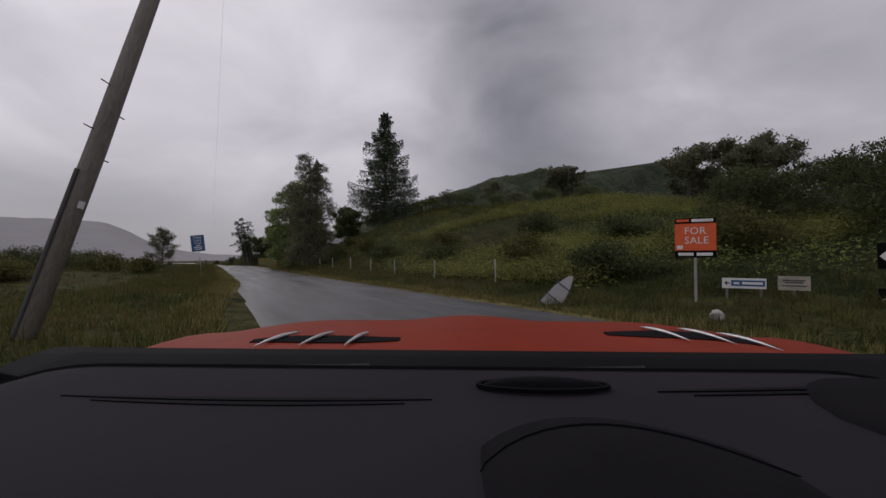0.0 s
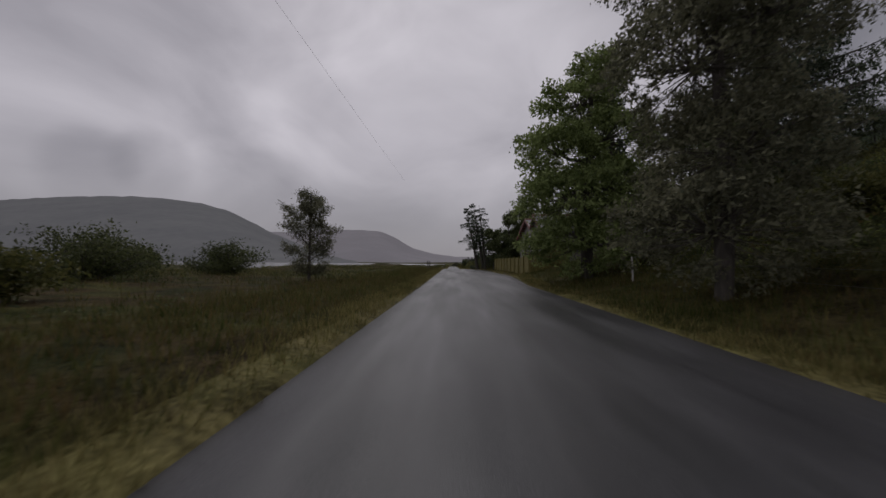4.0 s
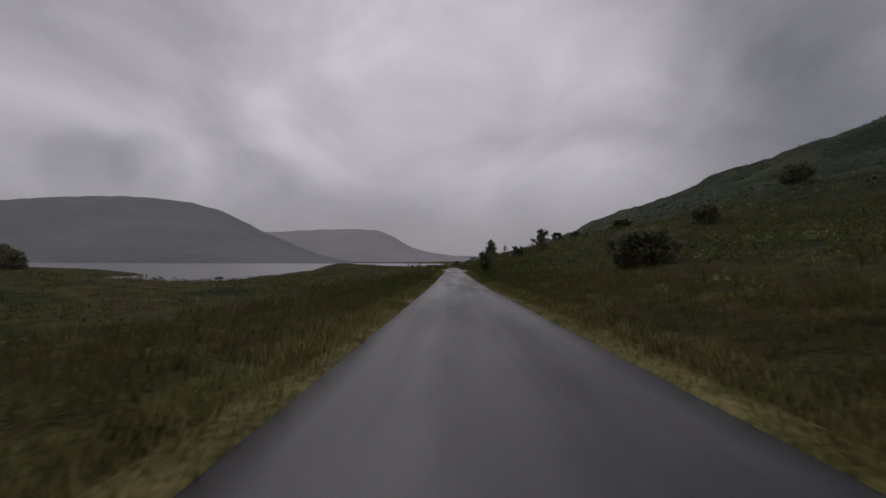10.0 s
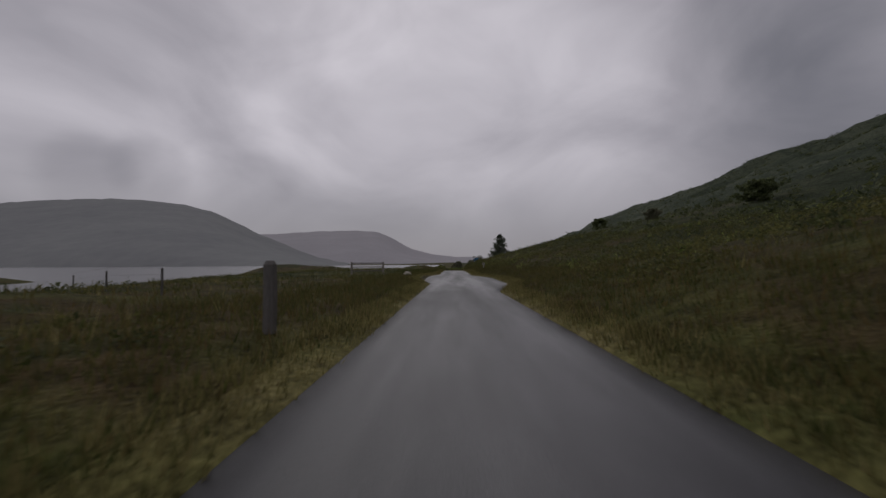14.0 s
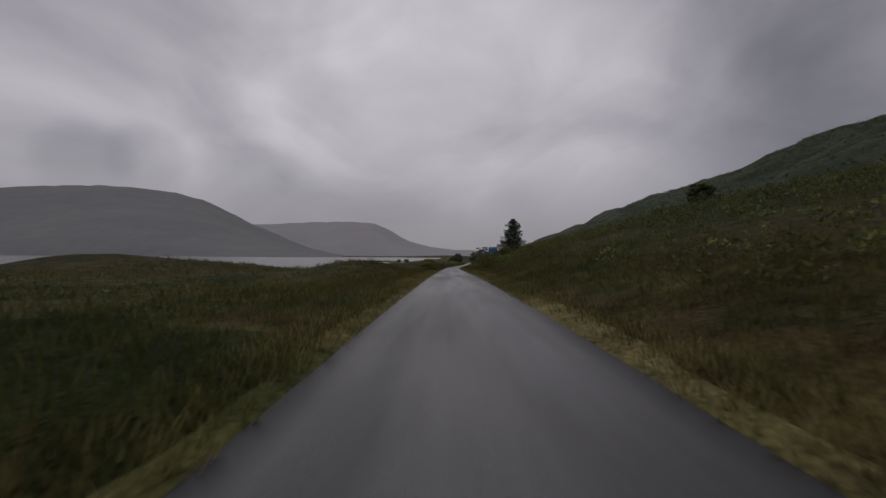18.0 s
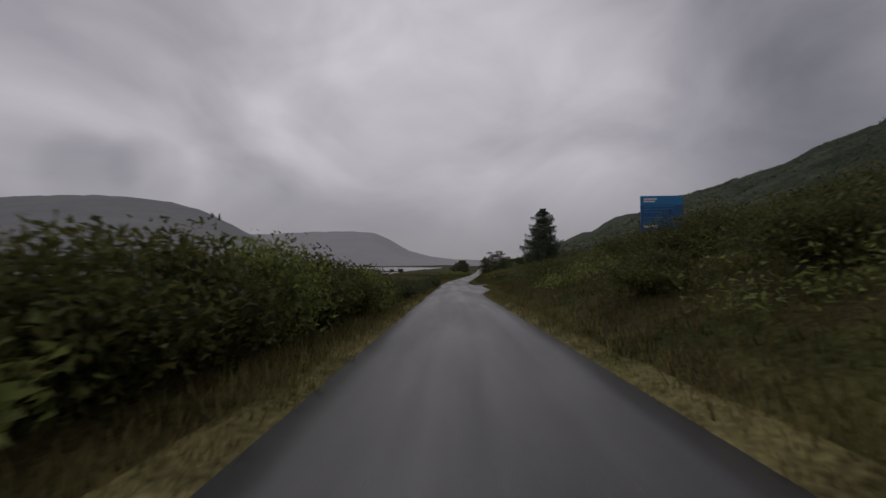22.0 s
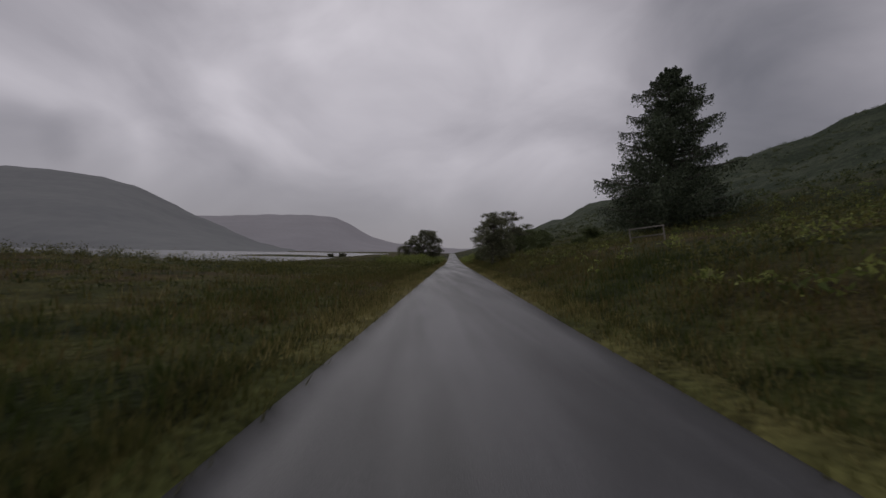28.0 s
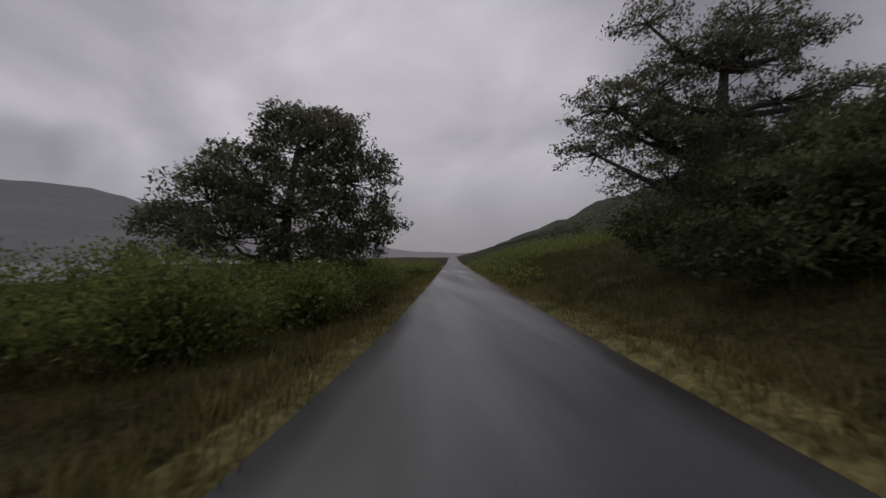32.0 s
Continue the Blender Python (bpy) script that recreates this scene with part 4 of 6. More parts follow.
spruce("sparse dark larch standing behind the sycamore", spot(12.0, 68.6), 16.0, 6.4, 14, gaps=0.25, dense=1.1, leaf=0.14, hang=0.25, droop=0.0, ragged=0.5, name="larch_tree")
broadleaf("young bare-stemmed tree at the foot of the bank", spot(10.2, 58), 5.0, 3.0, 15, "leaf", 0.2, 0.7, 0.13, name="sapling", group="saplings by the bank")
broadleaf("young many-stemmed tree at the foot of the bank", spot(15.5, 61), 6.0, 4.0, 16, "leaf", 0.15, 0.8, 0.14, stems=3, name="sapling", group="saplings by the bank")
broadleaf("round bushy tree on the crest of the bank", spot(38, 40), 5.6, 5.4, 17, "grey_leaf", 0.1, 1.2, 0.15, fill=0.6, group="trees along the crest of the bank")
broadleaf("dark spreading tree on the crest of the bank", spot(38, 17.5), 5.8, 6.5, 18, "grey_leaf", 0.12, 1.3, 0.15, stems=2, fill=0.6, group="trees along the crest of the bank")
broadleaf("dark tree with a flat top on the crest of the bank", spot(33, 20), 5.0, 5.0, 19, "grey_leaf", 0.12, 1.3, 0.13, fill=0.5, group="trees along the crest of the bank")
canopy("small bushy tree on the skyline of the bank", spot(34, 50), [(0, 0, 1.3, 2.0, 1.8, 0.9), (-0.9, 0, 2.4, 1.2, 1.2, 0.7), (0.9, 0, 2.7, 1.4, 1.2, 0.8), (0.1, 0, 3.4, 1.1, 1.0, 0.6)], 20, "grey_leaf", 0.075, 0.42, 50, ((0, 0, 0), (0, 0, 1.5), (0.1, 0, 3)), 0.1, group="trees along the crest of the bank", thin=0.15)
for k, (u, y, w, h) in enumerate(((22, 67.5, 4.4, 3.4), (25.5, 67, 4.2, 4.0), (28, 65, 4.4, 3.2), (30, 61.5, 4.2, 2.8), (31.5, 58.5, 4.0, 3.2), (32.5, 55, 4.2, 2.6), (32.5, 46, 4.0, 2.2), (32, 42, 4.0, 1.9), (32.5, 37, 4.2, 1.8), (33, 31, 4.0, 1.6))):
    canopy("low hawthorn scrub along the crest of the bank", spot(u, y), [(0, 0, h * 0.34, w * 0.46, w * 0.42, h * 0.34), (w * 0.2, 0.1, h * 0.62, w * 0.28, w * 0.26, h * 0.26), (-w * 0.22, 0, h * 0.56, w * 0.28, w * 0.26, h * 0.26), (-w * 0.02, 0, h * 0.84, w * 0.14, w * 0.14, h * 0.14)], 440 + k, "grey_leaf" if k % 3 == 1 else "leaf", 0.07, 0.42, 42, ((0, 0, 0), (0, 0, h * 0.6)), 0.06, name="scrub_bush", group="scrub along the crest", thin=0.12)
broadleaf("small pale birch standing alone in the field", spot(-8.1, 60.5), 6.2, 3.5, 2, "grey_leaf", 0.10, 1.2, 0.055, fill=0.6, twiggy=2.0, name="birch_tree")
# wood beside the house, and the pines
broadleaf("tall dense alder at the edge of the wood", spot(11.0, 100.5), 11.0, 5.6, 22, "leaf", 0.06, 1.4, 0.11, fill=0.6, openness=1.4, group="wood beyond the house", name="alder_tree")
broadleaf("tall dark alder in the wood", spot(9.6, 104.5), 9.6, 4.8, 23, "leaf", 0.05, 1.4, 0.11, fill=0.6, openness=1.4, group="wood beyond the house", name="alder_tree")
broadleaf("tall many-stemmed alder in the wood", spot(14.2, 103), 10.8, 6.2, 24, "leaf", 0.08, 1.3, 0.12, fill=0.5, openness=1.4, stems=2, group="wood beyond the house", name="alder_tree")
broadleaf("bushy low-branched alder behind the railing", spot(8.7, 101.8), 7.0, 4.0, 41, "leaf", 0.03, 1.3, 0.10, fill=1.0, stems=2, group="wood beyond the house", name="alder_tree")
broadleaf("bushy low-branched alder behind the railing", spot(9.0, 107), 6.6, 4.4, 42, "leaf", 0.03, 1.3, 0.10, fill=1.0, stems=2, group="wood beyond the house", name="alder_tree")
broadleaf("dark alder at the back of the wood", spot(17, 99), 8.5, 6.0, 25, "leaf", 0.1, 1.1, 0.18, fill=0.8, group="wood beyond the house", name="alder_tree")
broadleaf("dense round tree behind the house", spot(23, 92), 9.5, 7.0, 26, "leaf", 0.1, 1.1, 0.2, fill=0.8, group="wood beyond the house")
spruce("tall leaning pine with a bare lower stem", spot(4.25, 106.2, 0, 0, -10.5), 10.6, 4.6, 3, bare=0.34, gaps=0.28, dense=2.0, leaf=0.085, ragged=0.6, hang=0.16, droop=0.12, blunt=0.5, tip=0.12, name="pine_tree", group="pines by the lane")
spruce("tall pine with a bare lower stem and dense top", spot(5.25, 107.0, 0, 0, -9), 11.6, 4.6, 5, bare=0.34, gaps=0.28, dense=2.0, leaf=0.085, ragged=0.6, hang=0.16, droop=0.12, blunt=0.5, tip=0.12, name="pine_tree", group="pines by the lane")
spruce("slender pine with a ragged top", spot(5.6, 106.4, 0, 0, -6), 10.9, 4.2, 7, bare=0.42, gaps=0.28, dense=2.0, leaf=0.085, ragged=0.6, hang=0.16, droop=0.12, blunt=0.5, tip=0.12, name="pine_tree", group="pines by the lane")
spruce("small dark fir below the pines", spot(6.2, 107.4), 6.4, 3.6, 27, gaps=0.2, dense=2.0, leaf=0.085, ragged=0.45, bare=0.1)
spruce("low dark fir at the foot of the pines", spot(4.2, 108.2), 4.0, 3.2, 45, gaps=0.25, dense=2.0, leaf=0.085, ragged=0.5)
# scattered trees on the moor
broadleaf("dark rounded thorn bush on the slope", spot(8.9, 141), 2.1, 1.9, 28, "grey_leaf", 0.06, 1.0, 0.10, fill=0.8, stems=3, name="thorn_tree")
broadleaf("dense dark thorn tree on the slope", spot(9.9, 168.5), 3.2, 1.6, 29, "grey_leaf", 0.06, 0.7, 0.045, fill=0.8, stems=2, name="thorn_tree", group="trees on the verge slope")
broadleaf("low round hawthorn by the verge", spot(4.2, 173.5), 3.3, 1.7, 30, "leaf", 0.1, 0.8, 0.04, fill=0.8, stems=3, name="thorn_tree", group="trees on the verge slope")
broadleaf("thin young rowan leaning over the verge", spot(4.6, 172.3), 3.3, 0.9, 31, "leaf", 0.35, 0.16, 0.04, name="rowan_tree", group="trees on the verge slope")
broadleaf("small rowan on the verge slope", spot(5.6, 173.4), 3.3, 1.0, 32, "leaf", 0.25, 0.4, 0.04, name="rowan_tree", group="trees on the verge slope")
broadleaf("thin young rowan with a bushy top", spot(6.2, 170.8), 3.0, 0.9, 33, "leaf", 0.35, 0.16, 0.04, name="rowan_tree", group="trees on the verge slope")
broadleaf("small bushy birch on the verge slope", spot(7.6, 168.9), 2.0, 1.2, 44, "leaf", 0.1, 0.5, 0.04, fill=0.5, stems=2, name="birch_tree", group="trees on the verge slope")
for u, y, h in ((-3.0, 166.4, 1.7), (-4.6, 168.2, 1.5), (-7.5, 171, 1.6), (-10.5, 165, 1.8)):
    broadleaf("thin young rowan sapling in the field grass", spot(u, y), h, 0.6, 600 + int(-10 * u), "leaf", 0.3, 0.05, 0.025, name="sapling", group="saplings in the field")
broadleaf("dark bushy tree high on the slope", spot(50, 246), 4.5, 5.0, 34, "leaf", 0.05, 1.0, 0.2, stems=2, name="thorn_tree", group="trees on the hill")
broadleaf("dark bushy tree high on the slope", spot(50, 314), 4.5, 4.5, 35, "leaf", 0.05, 1.0, 0.2, stems=2, name="thorn_tree", group="trees on the hill")
for k, (u, y, h) in enumerate(((19, 128, 3.0), (26, 136, 3.4), (33, 150, 3.6), (22, 158, 2.6), (41, 170, 4.0), (30, 190, 3.2), (60, 210, 4.4), (44, 268, 4.0))):
    broadleaf("small dark thorn tree on the moor slope", spot(u, y), h * 0.75, h * 0.85, 50 + k, "grey_leaf", 0.06, 0.6, 0.13, stems=2, name="thorn_tree", group="thorn trees on the moor")
for k, (u, y, f) in enumerate(((-207, 304, 1.0), (-218, 308, 1.1), (-197, 300, 0.8))):
    canopy("dark round tree on a point of land in the loch", spot(u, y), [(0, 0, 1.4 * f, 6.2 * f, 5 * f, 1.6 * f), (4.5 * f, 0, 1.8 * f, 3 * f, 3 * f, 1.6 * f), (0, 0, 3.5 * f, 5 * f, 5 * f, 3.2 * f), (2.5 * f, 0, 6 * f, 3.6 * f, 3.6 * f, 2.8 * f), (-2.5 * f, 0, 5.5 * f, 4 * f, 4 * f, 3 * f), (0, 0, 8.5 * f, 3 * f, 3 * f, 2 * f)], 70 + k, "grey_leaf", 0.42, 1.5, 22, ((0, 0, 0), (0, 0, 4 * f), (0, 0, 8 * f)), 0.3, group="trees on the point")
for k, (u, y, h) in enumerate(((-66, 623, 2.6), (-74, 626, 2.0))):
    broadleaf("dark bush on a spit of land in the loch", spot(u, y), h, h * 1.3, 75 + k, "grey_leaf", 0.06, 0.8, 0.3, stems=2, name="thorn_tree", group="bushes on the spit")
broadleaf("thin rowan sapling in the bracken", spot(6.2, 286.5), 2.5, 0.6, 36, "leaf", 0.2, 0.08, 0.035, name="sapling", group="saplings in the bracken")
broadleaf("thin rowan sapling in the bracken", spot(4.6, 306.5), 2.0, 0.8, 37, "leaf", 0.2, 0.1, 0.03, name="sapling", group="saplings in the bracken")
# the great spruce and the trees at the end of the drive
spruce("great dark spruce on the slope over the lane", spot(21.9, 413), 16.4, 14.6, 4, bare=0.02, gaps=0.06, dense=2.9, leaf=0.13, hang=0.24, droop=0.02, blunt=0.58, tip=0.06, ragged=0.30)
canopy("bushy pointed alder growing on the verge", spot(4.4, 416.5), [(0, 0, 1.0, 1.7, 1.5, 0.9), (-0.6, 0, 2.3, 1.5, 1.4, 1.0), (0.7, 0, 2.7, 1.5, 1.4, 1.0), (0, 0, 3.9, 1.4, 1.3, 1.0), (0.1, 0, 4.5, 0.9, 0.9, 0.7), (0.1, 0, 5.2, 0.45, 0.45, 0.4), (1.4, 0, 1.6, 1.1, 1.1, 0.8)], 38, "dark_leaf", 0.065, 0.36, 48, ((0, 0, 0), (0, 0, 2), (0.1, 0, 5)), 0.13, name="alder_tree", thin=0.1)
oak_rise = float(ground_at(7.8, 441.3)) - road_z(428)
canopy("old spreading oak with twisted limbs by the lane", spot(7.8, 441.3), [(x - 7.8, y, z - oak_rise, rx, rx * 0.9, rz) for x, y, z, rx, rz in ((6.0, 0, 8.3, 1.25, 0.42), (9.5, 0.3, 8.7, 1.5, 0.5), (10.9, 0, 8.0, 1.1, 0.4), (8.1, 0, 7.6, 1.4, 0.5), (8.9, -0.4, 6.9, 1.5, 0.6), (4.9, 0, 5.7, 1.5, 0.8), (6.3, 0.2, 6.3, 1.3, 0.6), (4.4, 0.1, 4.3, 1.2, 0.5), (6.2, -0.4, 4.6, 1.5, 0.6), (7.6, 0.6, 5.6, 1.6, 0.8), (10.2, 0, 6.0, 1.7, 0.7), (11.6, 0.2, 5.2, 1.8, 0.8), (9.2, 0.4, 4.4, 2.0, 0.9), (12.6, 0, 6.6, 1.2, 0.45), (6.6, 0, 3.5, 1.8, 0.8), (8.8, 0, 3.2, 2.2, 0.9), (5.5, 0.3, 5.0, 1.5, 0.7), (6.9, -0.3, 7.1, 1.2, 0.5), (9.6, -0.2, 7.7, 1.3, 0.45), (7.9, 0.2, 4.9, 1.6, 0.7))], 39, "dark_leaf", 0.062, 0.40, 44, ((0, 0, 0), (-0.1, 0, 1.3), (0.1, 0.1, 2.6), (0.5, 0, 4.0), (0.7, 0.1, 5.4)), 0.30, name="oak_tree", squash=0.5, thin=0.28)
canopy("round many-stemmed tree on the loch side of the lane", spot(-5.0, 441.6), [(0.9, 0, 4.5, 1.7, 1.6, 1.1), (0.4, 0, 5.2, 0.9, 0.9, 0.6), (1.9, 0.2, 3.6, 1.5, 1.5, 1.2), (2.3, 0, 2.2, 1.3, 1.4, 0.9), (0.5, -0.3, 2.8, 1.8, 1.6, 1.2), (-1.0, 0.2, 3.9, 1.3, 1.3, 0.9), (-1.9, 0, 3.0, 1.5, 1.4, 0.9), (-2.9, 0.1, 2.2, 1.2, 1.2, 0.8), (-1.2, -0.4, 1.9, 1.7, 1.5, 1.0), (1.2, 0, 1.4, 1.8, 1.5, 0.9), (1.5, 0.2, 5.1, 0.9, 0.9, 0.6)], 40, "dark_leaf", 0.07, 0.40, 52, ((0, 0, 0), (0.1, 0, 1.2), (0.2, 0.1, 2.6), (0.5, 0, 4.4)), 0.2, name="alder_tree", squash=0.65, thin=0.12)
for k, (u, y, h) in enumerate(((6.6, 436, 2.2), (9.2, 437, 2.6), (11.5, 439, 3.0), (10, 425, 0.9), (13, 430, 1.3), (16, 423, 1.1), (21, 432, 2.2), (12.5, 446, 4.0), (18, 452, 3.0), (30, 424, 2.0))):
    broadleaf("low dense scrub tree below the hill", spot(u, y), h, h * 1.4, 80 + k, "leaf", 0.03, 1.2 if k < 3 else 0.5, 0.065 if k < 3 else 0.11, stems=3, fill=0.5, name="scrub_tree", group="scrub below the hill")
for k, (u, y, h) in enumerate(((5.6, 438.8, 1.9), (7.4, 438.0, 2.3), (9.2, 438.4, 2.6), (10.8, 438.8, 2.7), (9.0, 435.6, 1.8), (5.2, 435.4, 1.4), (6.6, 434.6, 1.7), (8.4, 433.8, 1.7), (10.4, 434.6, 2.1))):
    canopy("dark dense thicket below the old oak", spot(u, y), [(0, 0, h * 0.35, 1.5, 1.3, h * 0.33), (-0.7, 0.2, h * 0.6, 1.0, 1.0, h * 0.28), (0.6, -0.1, h * 0.72, 1.0, 1.0, h * 0.26)], 700 + k, "shrub", 0.06, 0.36, 46, ((0, 0, 0), (0, 0, h * 0.6)), 0.06, name="thicket", group="thicket below the oak")
# ---- shrubs ----
for k, (u, y, w, h) in enumerate(((-17, 56, 6, 2.4), (-15.8, 66, 5.5, 2.2), (-21, 62, 6, 2.2), (-11, 46, 4.0, 1.5), (-8, 42, 2.8, 1.2), (-15, 38, 5, 1.6), (-22, 46, 6, 2.0))):
    bush("broad green shrub in the rough field", spot(u, y), w, h, 110 + k, "bracken" if k > 2 else "shrub", 2.2, 0.09, group="shrubs in the field")
for k, (u, y, w, h) in enumerate(((-2.9, 289.4, 2.0, 0.95), (-3.0, 291, 2.2, 1.2), (-3.3, 292.8, 2.4, 1.45), (-3.1, 294.5, 2.2, 1.75), (-3.0, 296.2, 2.1, 1.75), (-2.9, 298.2, 2.0, 1.65), (-2.9, 300.2, 2.0, 1.5), (-2.9, 302.4, 2.0, 1.4), (-3.0, 304, 2.2, 1.5), (-3.1, 305.6, 2.0, 1.25))):
    bush("dense green bramble and bracken hedge on the roadside bank", spot(u - 0.15, y), w, h * 0.9, 130 + k, "bright_bracken" if k % 3 == 1 else "bracken", 2.6, 0.055, group="hedge on the loch bank", close=2.2, even=0.72)
for k in range(13):
    bush("low green bramble hedge along the road edge", spot(-2.95 - 0.35 * math.sin(k * 2.3), 300.2 + (k * 2.1 if k else 0) + (6 if k else 0)), 2.0 + 0.3 * math.sin(k * 1.7), (0.92 if k < 5 else 0.66) + 0.15 * math.sin(k * 3.1), 300 + k, "shrub" if k % 3 else "bracken", 1.9, 0.042, group="hedge on the loch bank", close=1.8, even=0.75)
for k in range(15):
    bush("low bracken and bramble growth at the bridge parapet", spot(-2.75 - 0.25 * math.sin(k * 2.9), 331.5 + k * 1.25), 1.75 + 0.25 * math.sin(k * 1.3), 0.76 + 0.08 * math.sin(k * 2.1), 340 + k, "bracken" if k % 2 else "shrub", 1.7, 0.042, group="growth at the parapet", close=1.8, even=0.78)
for k in range(12):
    bush("tangled bracken and bramble in front of the parapet", spot(-1.98 - 0.06 * math.sin(k * 2.3), 332.2 + k * 0.8), 0.85, (1.0 + 0.1 * math.sin(k * 1.9)) * (0.76 if k < 4 else 1.0), 360 + k, "bracken" if k % 2 else "shrub", 1.7, 0.042, group="growth at the parapet", close=1.7, even=0.75)
for k, (u, y, w, h) in enumerate(((-3.4, 424, 2.4, 1.1), (-3.8, 428, 2.6, 1.3), (-4.6, 432, 3.0, 1.4), (-3.6, 435, 2.4, 1.2), (-5.4, 428.5, 2.6, 1.2), (-6.0, 434, 3.0, 1.4), (-3.4, 443, 2.4, 1.2), (-3.2, 447, 2.2, 1.1), (-2.8, 437.5, 2.0, 0.95), (-3.0, 439.6, 2.2, 1.05), (-4.4, 438.4, 2.4, 1.2), (-7.4, 431, 3.0, 1.3), (-7.8, 436, 3.2, 1.5), (-9.6, 433.5, 3.2, 1.3), (-6.2, 437.6, 2.8, 1.4), (-5.2, 424.5, 2.6, 1.1))):
    bush("yellow-green bracken bush along the verge", spot(u, y), w, h * 1.08, 150 + k, "bright_bracken", 2.4, 0.045, group="bushes below the round tree", close=1.7, even=0.75)
for k, (u, y, w, h) in enumerate(((9.0, 10, 3.0, 1.2), (10.5, 16, 3.4, 1.4), (9.6, 23, 3.2, 1.3), (12.5, 28, 3.6, 1.3), (9.8, 33, 3.0, 1.2), (13, 8, 3.6, 1.6), (16, 14, 4.0, 1.6), (11, 40, 3.2, 1.3), (9.2, 45, 2.6, 1.2), (12.6, 50, 3.0, 1.4), (17, 22, 4.0, 1.5))):
    bush("dark bramble thicket on the grassy bank", spot(u, y), w, h, 170 + k, "bracken" if k % 2 else "shrub", 2.2, 0.075, group="brambles on the bank")
for k, (u, y, w, h) in enumerate(((14.5, 2, 4.5, 2.4), (11.5, -2, 4.0, 2.4), (19, -1, 5.0, 3.0), (22, 6, 6.0, 3.2), (18, 4, 5.5, 3.2), (15.5, 0, 5.0, 3.0), (20, 10, 5.5, 3.0), (25, 4, 6.0, 3.6), (24, 12, 5.0, 2.8), (27, 9, 6.0, 3.4))):
    canopy("dark hawthorn and bramble scrub on the bank", spot(u, y), [(0, 0, h * 0.35, w * 0.42, w * 0.42, h * 0.36), (w * 0.2, 0.1, h * 0.66, w * 0.26, w * 0.26, h * 0.26), (-w * 0.2, 0, h * 0.60, w * 0.27, w * 0.27, h * 0.28)], 400 + k, "shrub", 0.075, 0.5, 46, ((0, 0, 0), (0, 0, h * 0.5)), 0.08, name="scrub_bush", group="scrub on the bank")
for k, (u, y, w, h) in enumerate(((7.6, 98.2, 2.4, 1.6), (8.2, 95.6, 1.6, 1.1), (7.2, 106, 2.6, 1.6), (9.6, 108, 3.0, 1.8), (11.2, 96.4, 2.2, 1.6))):
    bush("dark rounded garden shrub beside the house", spot(u, y), w, h, 190 + k, "shrub", 1.4, 0.09, group="shrubs beside the house")
for k, (u, y, w, h) in enumerate(((6.6, 302.2, 2.2, 1.5), (8.0, 302.6, 2.2, 1.5), (4.2, 277, 2.0, 0.9), (4.8, 281, 2.4, 1.0), (5.6, 286, 2.6, 1.1), (4.9, 291, 2.4, 1.0), (5.8, 296, 2.8, 1.1), (4.6, 299, 2.0, 0.9), (7.6, 289, 3.0, 1.2), (8.4, 298, 3.0, 1.2), (7.4, 306, 3.0, 1.1), (5.2, 311, 2.4, 0.9), (9.8, 304, 3.2, 1.3), (6.2, 318, 2.6, 0.9))):
    bush("tall green bracken on the roadside bank", spot(u, y), w, h, 200 + k, "bracken", 2.8, 0.05, group="bracken on the hill side")


# ---- grass, bracken and heather: too many to count ----
def tufts(name, label, mat, seed, spans, height, width, blades, spread=0.10):
    """Tufts of bent blades over stretches of verge or moor: (from, to along; from, to sideways; number)."""
    rng = np.random.default_rng(seed)
    quads = []
    for y0, y1, u0, u1, count in spans:
        y = rng.uniform(y0, y1, count)
        edge = np.array([road_right(v) if u0 >= 0 else road_left(v) for v in y])
        u = edge + rng.uniform(u0, u1, count)
        if y0 < 12 and u0 < 0:
            keep = ~((u < -1.6) & (y > -9.5 + 0.25 * u) & (y < 5.2 - np.minimum(3.2, (-1.6 - u)) * 0.95))
            y, u = y[keep], u[keep]
        keep = ~((u > 2.0) & (u < 10.5) & (np.abs(y - (341.2 + 0.12 * (u - 2.2))) < 1.8 + 2.4 * np.exp(-np.maximum(0, u - 2.2) / 1.6)))
        keep &= ~((y > 70) & (y < 97.5) & (u > 9.6) & (u < 21))
        y, u = y[keep], u[keep]
        z = ground_at(u, y)
        x = u + np.array([road_x(v) for v in y])
        patch = np.array([0.75 + 0.5 * (0.5 + wobble(a, b, 3.5, seed)) for a, b in zip(x, y)])
        n = len(x)
        c = np.repeat(np.stack([x, y, z], 1), blades, 0)
        h = np.repeat(patch, blades) * height * rng.uniform(0.55, 1.25, n * blades)
        a = rng.uniform(0, 2 * np.pi, n * blades)
        out = np.stack([np.cos(a), np.sin(a), np.zeros_like(a)], 1)
        side = np.stack([-out[:, 1], out[:, 0], out[:, 2]], 1) * (width * rng.uniform(0.6, 1.3, n * blades))[:, None]
        foot = c + out * spread * rng.uniform(0.1, 1, (n * blades, 1)) - np.array([0, 0, 0.04])
        lean = out * (h * rng.uniform(0.15, 0.75, n * blades))[:, None]
        tip = foot + lean + np.array([0, 0, 1]) * h[:, None]
        quads.append(np.stack([foot + side, tip, foot - side], 1))
    return tagged(part(name, Buf().tris(np.concatenate(quads)), M[mat]), label, "grass", kind="stuff")


